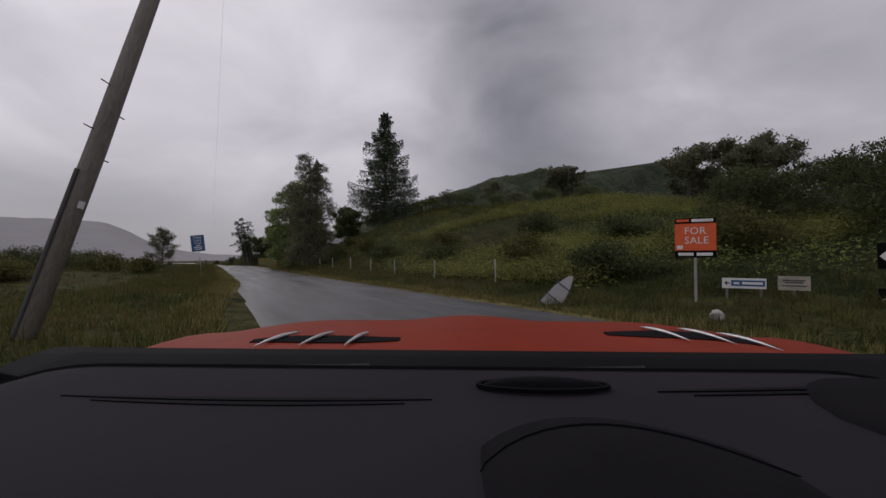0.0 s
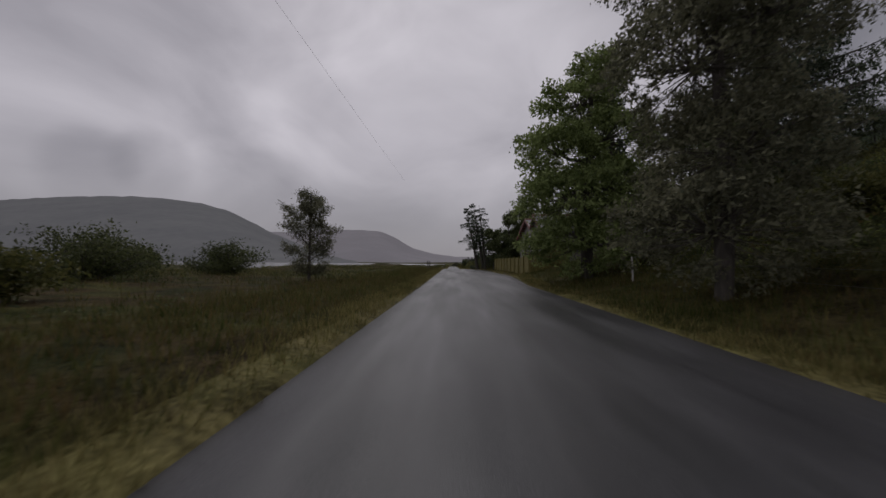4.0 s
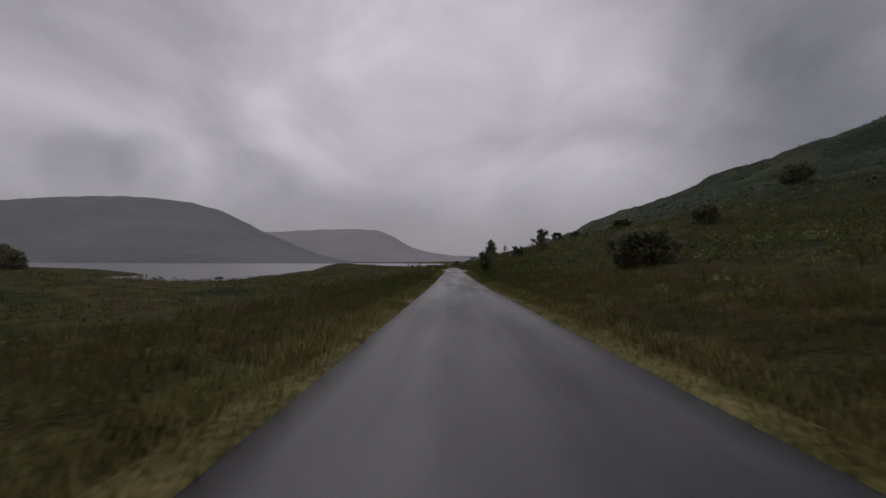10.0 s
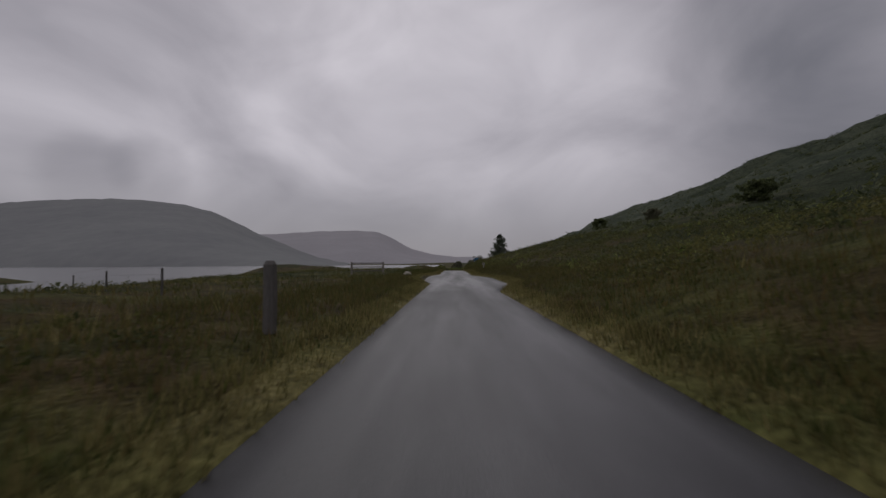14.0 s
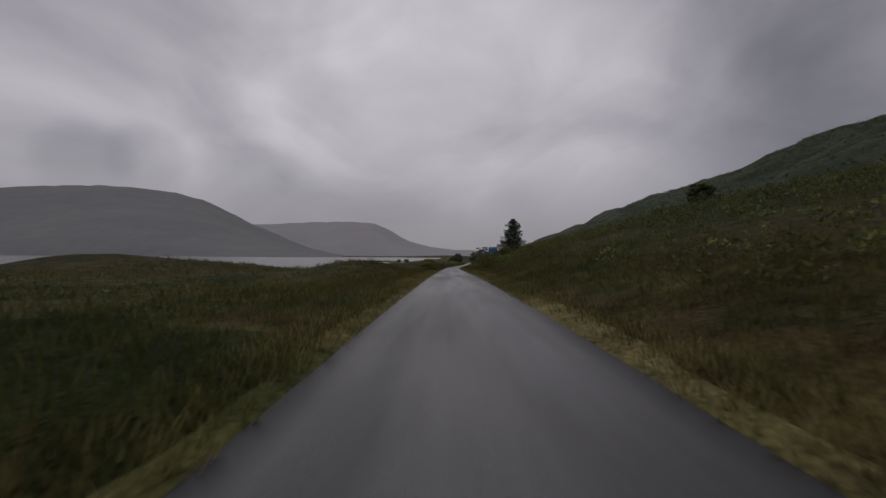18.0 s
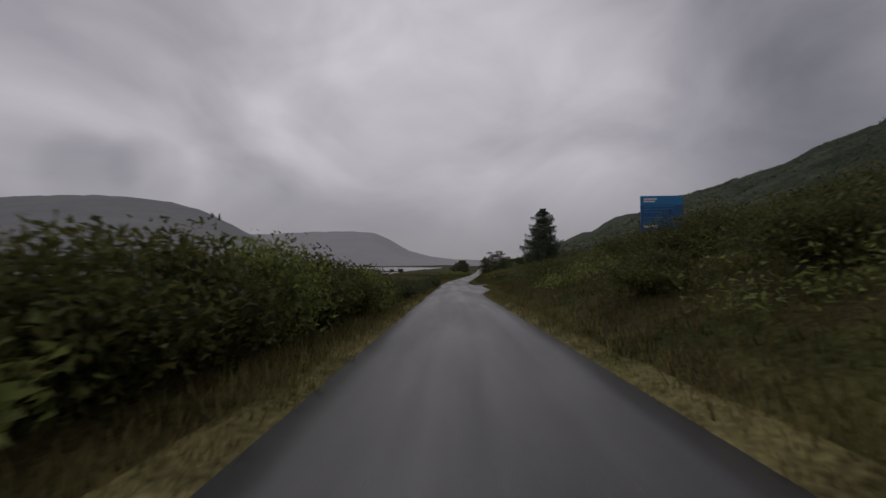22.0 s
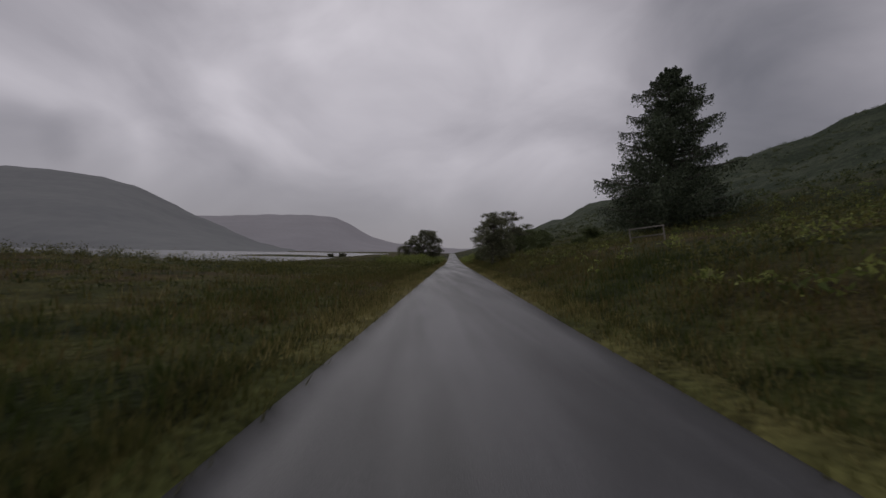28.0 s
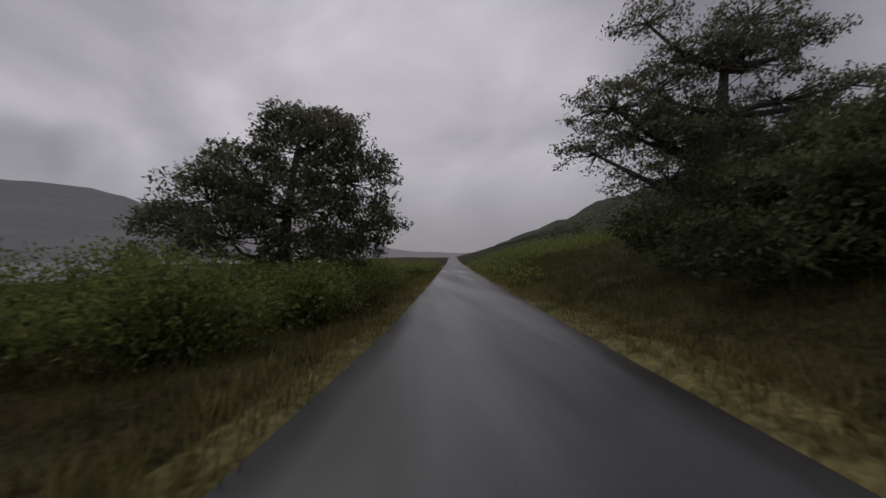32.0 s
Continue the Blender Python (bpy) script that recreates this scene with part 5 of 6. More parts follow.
tufts("verge_grass", "yellow-green grass along the road edge", "grass", 1, [(-20, 480, 0.0, 0.9, 30000), (-20, 480, -0.9, 0.0, 30000)], 0.19, 0.012, 5, 0.14)
tufts("short_grass", "short damp grass beside the road", "rough_grass", 6, [(-20, 470, 0.2, 4.6, 37000), (-20, 470, -4.6, -0.2, 37000)], 0.19, 0.016, 5, 0.20)
tufts("rough_grass", "long rough green grass beside the verge", "rough_grass", 2, [(-20, 480, 0.8, 6.0, 22000), (-20, 480, -6.0, -0.8, 22000)], 0.30, 0.012, 5, 0.26)
tufts("moor_grass", "tussocks of coarse moor grass", "rough_grass", 3, [(-20, 520, 6.0, 28.0, 17000), (-20, 520, -30.0, -6.0, 15000)], 0.30, 0.018, 5, 0.40)
tufts("moor_grass", "tussocks of yellow moor grass", "grass", 4, [(100, 520, 4.0, 30.0, 4000), (60, 480, -30.0, -3.0, 4000)], 0.34, 0.012, 6, 0.30)


def fronds(name, label, mat, seed, spans, height, leaf, each, level=1.0):
    """Patches of bracken or heather: mounds of small leaf sprays."""
    rng = np.random.default_rng(seed)
    cs = []
    for y0, y1, u0, u1, count in spans:
        y = rng.uniform(y0, y1, count)
        u = rng.uniform(u0, u1, count)
        z = ground_at(u, y)
        x = u + np.array([road_x(v) for v in y])
        keep = np.array([wobble(a, b, 11, seed) > -0.12 for a, b in zip(x, y)])
        c = np.repeat(np.stack([x, y, z], 1)[keep], each, 0)
        size = np.repeat(rng.uniform(0.5, 1.2, keep.sum()), each)
        g = rng.normal(size=c.shape) * np.array([0.42, 0.42, 0.0]) * (height * size)[:, None]
        g[:, 2] = rng.uniform(0.1, 1, len(c)) * height * size * np.exp(-(g[:, 0] ** 2 + g[:, 1] ** 2) / (height * size) ** 2 * 1.2)
        cs.append(c + g)
    return tagged(part(name, Buf().tris(leaves(rng, np.concatenate(cs), 0.02, leaf, level=level)), M[mat]), label, "bracken", kind="stuff")


fronds("bracken", "green bracken covering the bank", "bracken", 11, [(-15, 70, 8.5, 34, 1500), (255, 335, 3.8, 14, 1300)], 0.75, 0.055, 48)
fronds("bracken", "fresh green bracken along the foot of the bank", "bright_bracken", 15, [(-6, 30, 7.4, 30, 1400), (30, 62, 7.4, 30, 500), (276, 318, 4.0, 9, 500)], 0.75, 0.06, 40, 0.5)
fronds("bracken", "pale yellow-green bracken on the open bank", "yellow_bracken", 22, [(6, 24, 7.4, 20, 2400), (14, 38, 14, 33, 3200)], 0.75, 0.065, 40, 0.35)
fronds("bracken", "dull brownish bracken and dead grass on the bank", "rough_grass", 21, [(28, 67, 7.6, 33, 1900)], 0.7, 0.06, 36)
fronds("bracken", "green bracken and tall grass over the lower slope", "bracken", 16, [(108, 262, 4.6, 30, 3600), (318, 436, 4.6, 30, 2600)], 0.62, 0.075, 30)
fronds("bracken", "fresh bracken scattered over the lower slope", "bright_bracken", 17, [(108, 300, 5, 45, 900), (318, 436, 5, 45, 900)], 0.55, 0.08, 26)
fronds("heather", "dull green rushes and bracken in the loch-side field", "bracken", 18, [(62, 300, -34, -3.6, 3600), (345, 436, -34, -3.6, 1500)], 0.42, 0.06, 24)
fronds("bracken", "tall green bracken in the field by the loch", "bracken", 19, [(398, 446, -30, -3.2, 1500)], 0.95, 0.07, 40)
fronds("bracken", "fresh tall bracken on the far bank", "bright_bracken", 20, [(446, 500, 2.6, 14, 700), (450, 500, -9, -2.2, 350)], 1.15, 0.09, 36)
fronds("scrub", "dark green scrub and bracken on the slope", "shrub", 12, [(110, 270, 9, 45, 1300), (330, 480, 12, 60, 1100), (260, 340, 14, 60, 800)], 0.75, 0.09, 36)
fronds("heather", "dark heather and rushes in the rough field", "shrub", 13, [(0, 70, -40, -5, 800), (70, 280, -42, -5, 1300), (270, 420, -40, -4, 1300)], 0.42, 0.06, 26)
fronds("hill_scrub", "scattered dark scrub over the hillside", "shrub", 14, [(60, 900, 30, 330, 6500)], 1.7, 0.30, 26)


# ---- lettering ----
def words(text, size, mat, parent, at, label="", stretch=1.0):
    """Flat letters with a little thickness, as a mesh."""
    cu = bpy.data.curves.new("lettering", "FONT")
    cu.body, cu.size, cu.align_x, cu.align_y, cu.extrude, cu.resolution_u = text, size, "CENTER", "CENTER", 0.001, 2
    tmp = bpy.data.objects.new("lettering", cu)
    me = bpy.data.meshes.new_from_object(tmp)
    bpy.data.objects.remove(tmp)
    me.materials.clear()
    me.materials.append(mat)
    return part("lettering", me, mat, parent, label, at=at @ Matrix.Diagonal((stretch, 1, 1, 1)))


FACE = pose(0, 0, 0, 90)  # letters stand upright and look towards -y


def board(name, w, h, z, mat, parent, label="", thick=0.02, r=0.03, y=0.0):
    """An upright panel with rounded corners, its front at y."""
    pts = []
    for cx, cz, a0 in ((w / 2 - r, h / 2 - r, 0), (-w / 2 + r, h / 2 - r, 90), (-w / 2 + r, -h / 2 + r, 180), (w / 2 - r, -h / 2 + r, 270)):
        pts += [(cx + r * math.cos(radians(a0 + k * 30)), cz + r * math.sin(radians(a0 + k * 30))) for k in range(4)]
    n = len(pts)
    b = Buf().add([(x, y, z + q) for x, q in pts] + [(x, y + thick, z + q) for x, q in pts], [tuple(range(n)), tuple(range(2 * n - 1, n - 1, -1))] + [(i, i + n, (i + 1) % n + n, (i + 1) % n) for i in range(n)])
    return part(name, b, mat, parent, label)


def road_sign(at):
    s = thing("road_sign", at, "blue rectangular single-track road sign on a grey post", "road sign")
    part("post", Buf().tube([(0, 0.06, -0.5), (0, 0.06, 3.05)], [0.045, 0.045], 10), M["metal"], s, "grey steel post", True)
    for z in (2.2, 2.9):
        part("bracket", Buf().bar((-0.2, 0.015, z - 0.02), (0.2, 0.05, z + 0.02), 0.005), M["metal"], s)
    b = board("panel", 0.86, 1.18, 2.54, M["white"], s, "thin white border", r=0.05)
    board("face", 0.82, 1.14, 2.54, M["blue"], b, "blue sign face", thick=0.012, r=0.045, y=-0.005)
    for text, z, size in (("Single", 2.97, 0.24), ("track", 2.76, 0.24), ("road", 2.56, 0.24)):
        words(text, size, M["white"], b, pose(0, -0.007, z) @ FACE)
    for z, w in ((2.37, 0.26), (2.25, 0.52), (2.12, 0.46)):
        part("writing_line", Buf().bar((-w / 2, -0.008, z - 0.03), (w / 2, -0.004, z + 0.03), 0.001), M["white"], b)
    return s


def sale_board(at):
    s = thing("sale_board", at, "orange for-sale board with black bands on a white post", "sign board")
    part("post", Buf().bar((-0.035, 0.03, -0.5), (0.035, 0.10, 2.2), 0.008), M["pale_post"], s, "white-painted wooden post")
    p = board("panel", 0.96, 1.08, 1.68, M["black"], s, "black board", r=0.01)
    board("sale_face", 0.96, 0.74, 1.70, M["orange"], p, "orange face", thick=0.01, r=0.01, y=-0.006)
    words("FOR", 0.27, M["white"], p, pose(0, -0.009, 1.86) @ FACE)
    words("SALE", 0.27, M["white"], p, pose(0.03, -0.009, 1.60) @ FACE)
    part("arrow_plate", Buf().bar((-0.43, -0.012, 1.37), (-0.29, -0.007, 1.47), 0.001), M["white"], p)
    part("name_plate", Buf().bar((-0.44, -0.008, 2.12), (-0.14, -0.002, 2.19), 0.001), M["orange"], p)
    part("name_plate", Buf().bar((-0.08, -0.008, 2.11), (0.42, -0.002, 2.19), 0.001), M["white"], p)
    part("writing_line", Buf().bar((-0.40, -0.006, 1.19), (-0.04, -0.001, 1.27), 0.001), M["white"], p)
    part("writing_line", Buf().bar((0.03, -0.006, 1.19), (0.40, -0.001, 1.27), 0.001), M["white"], p)
    return s


def arrow_sign(at):
    s = thing("direction_sign", at, "white direction sign with a blue band on two short posts", "sign board")
    for x in (-0.4, 0.4):
        part("post", Buf().bar((x - 0.03, 0.02, -0.5), (x + 0.03, 0.08, 0.9), 0.006), M["wood"], s)
    p = board("panel", 1.04, 0.30, 0.77, M["white"], s, r=0.01)
    part("band", Buf().bar((-0.30, -0.008, 0.69), (0.49, -0.002, 0.86), 0.001), M["blue"], p, "blue band")
    part("writing_line", Buf().bar((-0.24, -0.012, 0.74), (-0.10, -0.008, 0.80), 0.001), M["white"], p)
    part("writing_line", Buf().bar((-0.04, -0.012, 0.74), (0.44, -0.008, 0.81), 0.001), M["white"], p)
    part("arrow", Buf().add([(-0.47, -0.006, 0.77), (-0.40, -0.006, 0.70), (-0.40, -0.006, 0.755), (-0.33, -0.006, 0.755), (-0.33, -0.006, 0.785), (-0.40, -0.006, 0.785), (-0.40, -0.006, 0.84)], [(0, 1, 2, 5, 6), (2, 3, 4, 5)]), M["black"], p, "black arrow")
    return s


def notice(at):
    s = thing("notice_board", at, "weathered cream notice board on a short post", "sign board")
    part("post", Buf().bar((-0.035, 0.02, -0.5), (0.035, 0.09, 0.95), 0.006), M["wood"], s)
    p = board("panel", 0.74, 0.42, 0.82, M["stone"], s, "cream weathered panel", r=0.01)
    for z, w in ((0.90, 0.5), (0.84, 0.42), (0.74, 0.56)):
        part("writing_line", Buf().bar((-w / 2, -0.006, z - 0.02), (w / 2, -0.001, z + 0.02), 0.001), M["dark_metal"], p)
    return s


def chevron(at):
    s = thing("chevron_sign", at, "black sharp-bend board with white chevrons", "road sign")
    for x in (-0.5, 0.5):
        part("post", Buf().tube([(x, 0.06, -0.4), (x, 0.06, 1.6)], [0.035, 0.035], 8), M["metal"], s)
    for z in (1.28, 0.40):
        p = board("panel", 1.5, 0.5, z, M["black"], s, "black panel", r=0.02)
        for x in (-0.52, 0.0, 0.52):
            pts = [(x - 0.2, 0), (x, 0.22), (x + 0.12, 0.22), (x - 0.08, 0), (x + 0.12, -0.22), (x, -0.22)]
            part("chevron", Buf().add([(a, -0.004, z + b) for a, b in pts], [(5, 4, 3, 0), (0, 3, 2, 1)]), M["white"], p, "white chevron")
    return s


def fallen_sign(at):
    s = thing("fallen_sign", at, "fallen roadworks sign frame lying on the verge", "road sign")
    rim = [(-0.24, -0.08), (0.20, -0.08), (0.26, 0.30), (0.16, 0.72), (0.04, 1.0), (-0.06, 0.94), (-0.20, 0.50)]
    n = len(rim)
    plate = Buf().add([(x, 0.0, z) for x, z in rim] + [(x, 0.02, z) for x, z in rim], [tuple(range(n)), tuple(range(2 * n - 1, n - 1, -1))] + [(i, i + n, (i + 1) % n + n, (i + 1) % n) for i in range(n)])
    p = part("panel", plate, M["metal"], s, "pale grey back of the sign")
    for z in (0.2, 0.62):
        part("cross_bar", Buf().bar((-0.24, -0.03, z - 0.015), (0.24, -0.003, z + 0.015), 0.004), M["dark_metal"], p)
    for x in (-0.2, 0.2):
        part("leg", Buf().tube([(x, 0.02, 0.75), (x * 1.1, 0.3, 0.0)], [0.012, 0.012], 6), M["dark_metal"], s)
    return s


def lump(name, label, category, at, size, mat, seed):
    bm = bmesh.new()
    bmesh.ops.create_icosphere(bm, subdivisions=3, radius=1)
    for v in bm.verts:
        k = 1 + 0.35 * noise.noise(v.co * 1.3 + Vector((seed, 0, 0))) + 0.15 * noise.noise(v.co * 3.5 + Vector((0, seed, 0)))
        v.co = Vector((v.co.x * size[0], v.co.y * size[1], v.co.z * size[2])) * k
    me = bpy.data.meshes.new(name)
    bm.to_mesh(me)
    bm.free()
    me.materials.append(mat)
    ob = part(name, me, mat, at=at)
    return tagged(ob, label, category)


def utility_pole(at):
    s = thing("utility_pole", at, "tall weathered wooden utility pole tilted to fit the view", "pole")
    part("pole", Buf().tube([(0, 0, -0.8), (0.02, 0, 3), (0, 0.01, 6), (0, 0, 9.2)], [0.15, 0.14, 0.125, 0.11], 14), M["wood"], s, smooth_shade=True)
    for k, z in enumerate((2.9, 3.3, 3.7, 4.1)):
        a = k * math.pi + 0.5
        part("step_bolt", Buf().tube([(0.11 * math.cos(a), 0.11 * math.sin(a), z), (0.27 * math.cos(a), 0.27 * math.sin(a), z)], [0.01, 0.01], 6), M["dark_metal"], s)
    part("number_plate", Buf().bar((0.03, -0.16, 2.0), (0.11, -0.14, 2.12), 0.004), M["metal"], s, "small metal plate")
    part("cable_guard", Buf().tube([(-0.12, -0.09, -0.2), (-0.12, -0.09, 2.6)], [0.03, 0.03], 8), M["dark_metal"], s)
    part("cross_arm", Buf().bar((-0.7, 0.10, 8.6), (0.7, 0.20, 8.72), 0.01), M["wood"], s)
    for x in (-0.6, 0, 0.6):
        part("insulator", Buf().tube([(x, 0.15, 8.72), (x, 0.15, 8.78), (x, 0.15, 8.86)], [0.02, 0.05, 0.03], 8), M["white"], s)
    part("wire", Buf().tube([(0.6, 0.15, 8.86), (6.0, 14, 8.2), (12.0, 30, 8.4), (18, 46, 10)], [0.002] * 4, 4), M["dark_metal"], s)
    return s


road_sign(spot(-3.58, 34.4, -4, -0.17, -7))
sale_board(spot(6.9, 5.9, -62, 0.06) @ Matrix.Scale(0.88, 4))
arrow_sign(spot(7.6, 5.2, -64, -0.26) @ Matrix.Scale(0.8, 4))
notice(spot(7.85, 4.35, -66, -0.26) @ Matrix.Scale(0.74, 4))
chevron(spot(8.3, 2.4, -80, -0.45))
fallen_sign(spot(5.0, 8.8, -40, 0.02, 38))
lump("litter_bag", "crumpled white bag lying in the grass", "litter", spot(5.6, 4.8, 20, 0.07), (0.15, 0.13, 0.12), M["pale_post"], 3.0)
# tilt chosen to follow the lens-bent pole as the camera sees it
utility_pole(spot(-5.5, 8.65, 20, 0, 14))


def fence_post(at, h, r, mat, label, group, name="fence_post"):
    s = thing(name, at, label, "fence post", group)
    part("shaft", Buf().tube([(0, 0, -0.4), (0.01, 0, h * 0.5), (0, 0.01, h - r * 0.6), (0, 0.01, h)], [r, r * 1.02, r * 0.97, r * 0.6], 8), M[mat], s)
    return s


def wire_run(points, label):
    s = thing("fence_wire", Matrix(), label, "wire fence")
    for h in (0.35, 0.65, 0.95):
        part("strand", Buf().tube([(road_x(y) + u, y, float(ground_at(u, y)) + h) for u, y in points], [0.004] * len(points), 3, False), M["dark_metal"], s)


line = [(7.0 + 0.15 * math.sin(k * 1.7), 9.1 + k * 4.95) for k in range(1, 11)]
posts = [fence_post(spot(u, y, 0, 0, 2 * math.sin(7 * y)), 0.95, 0.038, "pale_post", "pale weathered round fence post in the grass", "posts along the bank") for u, y in line]
wire_run(line, "thin wire fence along the foot of the bank")
line = [(-3.6, 97.4), (-3.7, 103.4), (-3.9, 108.8)]
for u, y in line:
    fence_post(spot(u, y, 0, 0, 3 * math.sin(5 * y)), 1.25, 0.07, "dark_wood", "weathered dark timber fence post in the field", "posts in the field")
wire_run(line, "sagging wire fence beside the field")
fence_post(spot(-2.9, 184), 1.15, 0.11, "dark_wood", "thick dark timber strainer post beside the verge", "old gate posts")
line = [(-9 - k * 5.4, 190 + k * 4.2) for k in range(3)]
for u, y in line:
    fence_post(spot(u, y), 0.85, 0.035, "dark_wood", "thin weathered fence post on the loch side", "posts on the loch side")
wire_run(line, "thin wire fence running to the loch")
line = [(-2.6, 340), (-3.2, 345), (-4.4, 352), (-5.6, 360)]
for u, y in line:
    fence_post(spot(u, y), 1.15, 0.05, "dark_wood", "weathered timber fence post beside the bend", "posts beside the bend")
wire_run(line, "thin wire fence beside the bend")
for u, y in ((-2.6, 308.5), (-2.5, 314.2)):
    fence_post(spot(u - 0.3, y), 1.05, 0.045, "dark_wood", "short dark timber post on the loch bank", "posts on the loch bank")


def rail_gate(at, length, label):
    s = thing("field_gate", at, label, "gate")
    for x in (0, -length):
        part("post", Buf().bar((x - 0.09, -0.09, -0.5), (x + 0.09, 0.09, 1.5), 0.02), M["wood"], s)
    for z in (1.36, 0.95, 0.55):
        part("rail", Buf().bar((-length + 0.09, -0.03, z - 0.05), (-0.09, 0.03, z + 0.05), 0.01), M["wood"], s)
    return s


rail_gate(spot(-7.4, 221, 0), 3.4, "grey timber field gate with thick posts above the loch")
lump("boulder", "pale lichen-covered boulder marking the passing place", "boulder", spot(-4.7, 219.7, 15, 0.12), (0.40, 0.30, 0.27), M["stone"], 8.0)


def marker(at):
    s = thing("marker_post", at, "short concrete marker post with a hollow box top", "marker post")
    part("shaft", Buf().bar((-0.06, -0.05, -0.3), (0.06, 0.05, 0.5), 0.012), M["pale_post"], s)
    part("box", Buf().bar((-0.15, -0.09, 0.72), (0.15, 0.09, 0.77), 0.008).bar((-0.15, -0.09, 0.48), (0.15, 0.09, 0.53), 0.008).bar((-0.15, -0.09, 0.53), (-0.10, 0.09, 0.72), 0.006).bar((0.10, -0.09, 0.53), (0.15, 0.09, 0.72), 0.006), M["pale_post"], s, "hollow box")
    part("back_plate", Buf().bar((-0.10, 0.06, 0.53), (0.10, 0.085, 0.72), 0.004), M["dark_metal"], s)
    return s


marker(spot(4.4, 234.6, 8))


def info_sign(at):
    s = thing("information_sign", at, "bright blue information sign standing in the bracken", "sign board")
    for x in (-0.45, 0.45):
        part("post", Buf().tube([(x, 0.06, -0.5), (x, 0.06, 2.55)], [0.04, 0.04], 8), M["metal"], s)
    p = board("panel", 1.42, 1.25, 1.95, M["blue"], s, "blue panel", r=0.02)
    board("heading", 1.42, 0.32, 2.41, M["light_blue"], p, "light blue heading", thick=0.01, r=0.02, y=-0.006)
    for z, x0, x1, h in ((2.46, -0.6, -0.16, 0.05), (2.38, -0.6, -0.22, 0.05), (2.20, -0.6, 0.45, 0.05), (2.10, -0.6, 0.40, 0.05), (2.00, -0.6, 0.10, 0.035), (1.80, -0.6, 0.05, 0.03), (1.70, -0.6, 0.08, 0.03), (1.62, -0.6, -0.02, 0.03)):
        part("writing_line", Buf().bar((x0, -0.011, z - h / 2), (x1, -0.007 if z > 2.3 else -0.001, z + h / 2), 0.001), M["light_blue"] if z < 2.3 else M["white"], p)
    part("logo_plate", Buf().bar((-0.6, -0.008, 1.44), (-0.14, -0.001, 1.55), 0.001), M["white"], p)
    return s


info_sign(spot(7.4, 304, -6, -0.35))


# timber parapet of the little bridge before the bend
def parapet_post(u, y, h, w, label):
    s = thing("parapet_post", spot(u, y, 2 * math.sin(9 * y)), label, "post", "posts of the bridge parapet")
    part("shaft", Buf().bar((-w / 2, -w / 2, -0.6), (w / 2, w / 2, h), 0.018), M["dark_wood"], s)
    part("cap", Buf().bar((-w / 2 - 0.015, -w / 2 - 0.015, h + 0.002), (w / 2 + 0.015, w / 2 + 0.015, h + 0.05), 0.012), M["dark_wood"], s)
    return s


def along(u, y, h):
    return Vector((road_x(y) + u, y, float(ground_at(-2.0, 334.5)) + h))


for u, y, h in ((-2.30, 334.60, 1.36), (-2.28, 335.16, 1.34), (-2.30, 338.9, 1.30), (-2.32, 339.46, 1.32)):
    parapet_post(u, y, h + float(ground_at(-2.0, 334.5)) - float(ground_at(u, y)), 0.17, "thick square dark timber post of the bridge parapet")
parapet = thing("parapet_rail", Matrix(), "dark timber top rail with props and braces along the bridge", "rail")
part("beam", Buf().tube([along(-2.28, 335.25, 1.36), along(-2.29, 337.0, 1.33), along(-2.30, 338.82, 1.31)], [0.035, 0.033, 0.035], 6), M["dark_wood"], parapet)
part("prop", Buf().tube([along(-2.29, 337.0, 1.32), along(-2.29, 337.0, -0.5)], [0.03, 0.03], 6), M["dark_wood"], parapet)
part("brace", Buf().tube([along(-2.28, 335.3, 1.30), along(-2.29, 335.95, 0.75)], [0.025, 0.025], 6), M["dark_wood"], parapet)
part("brace", Buf().tube([along(-2.29, 337.06, 1.28), along(-2.30, 337.65, 0.75)], [0.025, 0.025], 6), M["dark_wood"], parapet)
for y0, y1 in ((334.69, 335.07), (338.99, 339.37)):
    for z0, z1 in ((1.16, 1.26), (0.74, 0.84)):
        part("board", Buf().bar(along(-2.32, y0, z0), along(-2.275, y1, z1), 0.006), M["dark_wood"], parapet)
for h in (0.3, 0.6, 0.9):
    part("wire", Buf().tube([along(-2.28, 335.25, h), along(-2.29, 337.0, h - 0.04), along(-2.30, 338.82, h)], [0.004] * 3, 4), M["dark_metal"], parapet)
hurdle = thing("timber_hurdle", spot(11.6, 396.6, -28, -0.15, -8), "pale timber hurdle leaning in the grass below the spruce", "fence")
for x in (-0.9, 0.9):
    part("post", Buf().bar((x - 0.04, -0.04, -0.5), (x + 0.04, 0.04, 1.0), 0.01), M["wood"], hurdle)
for z in (0.5, 1.0):
    part("rail", Buf().bar((-0.94, -0.035, z - 0.04), (0.94, -0.005, z + 0.04), 0.008), M["wood"], hurdle)
lump("boulder", "dark wet rock standing in the loch", "boulder", pose(-95, 285, LOCH + 0.1), (1.6, 1.2, 0.8), M["dark_stone"], 5.0)


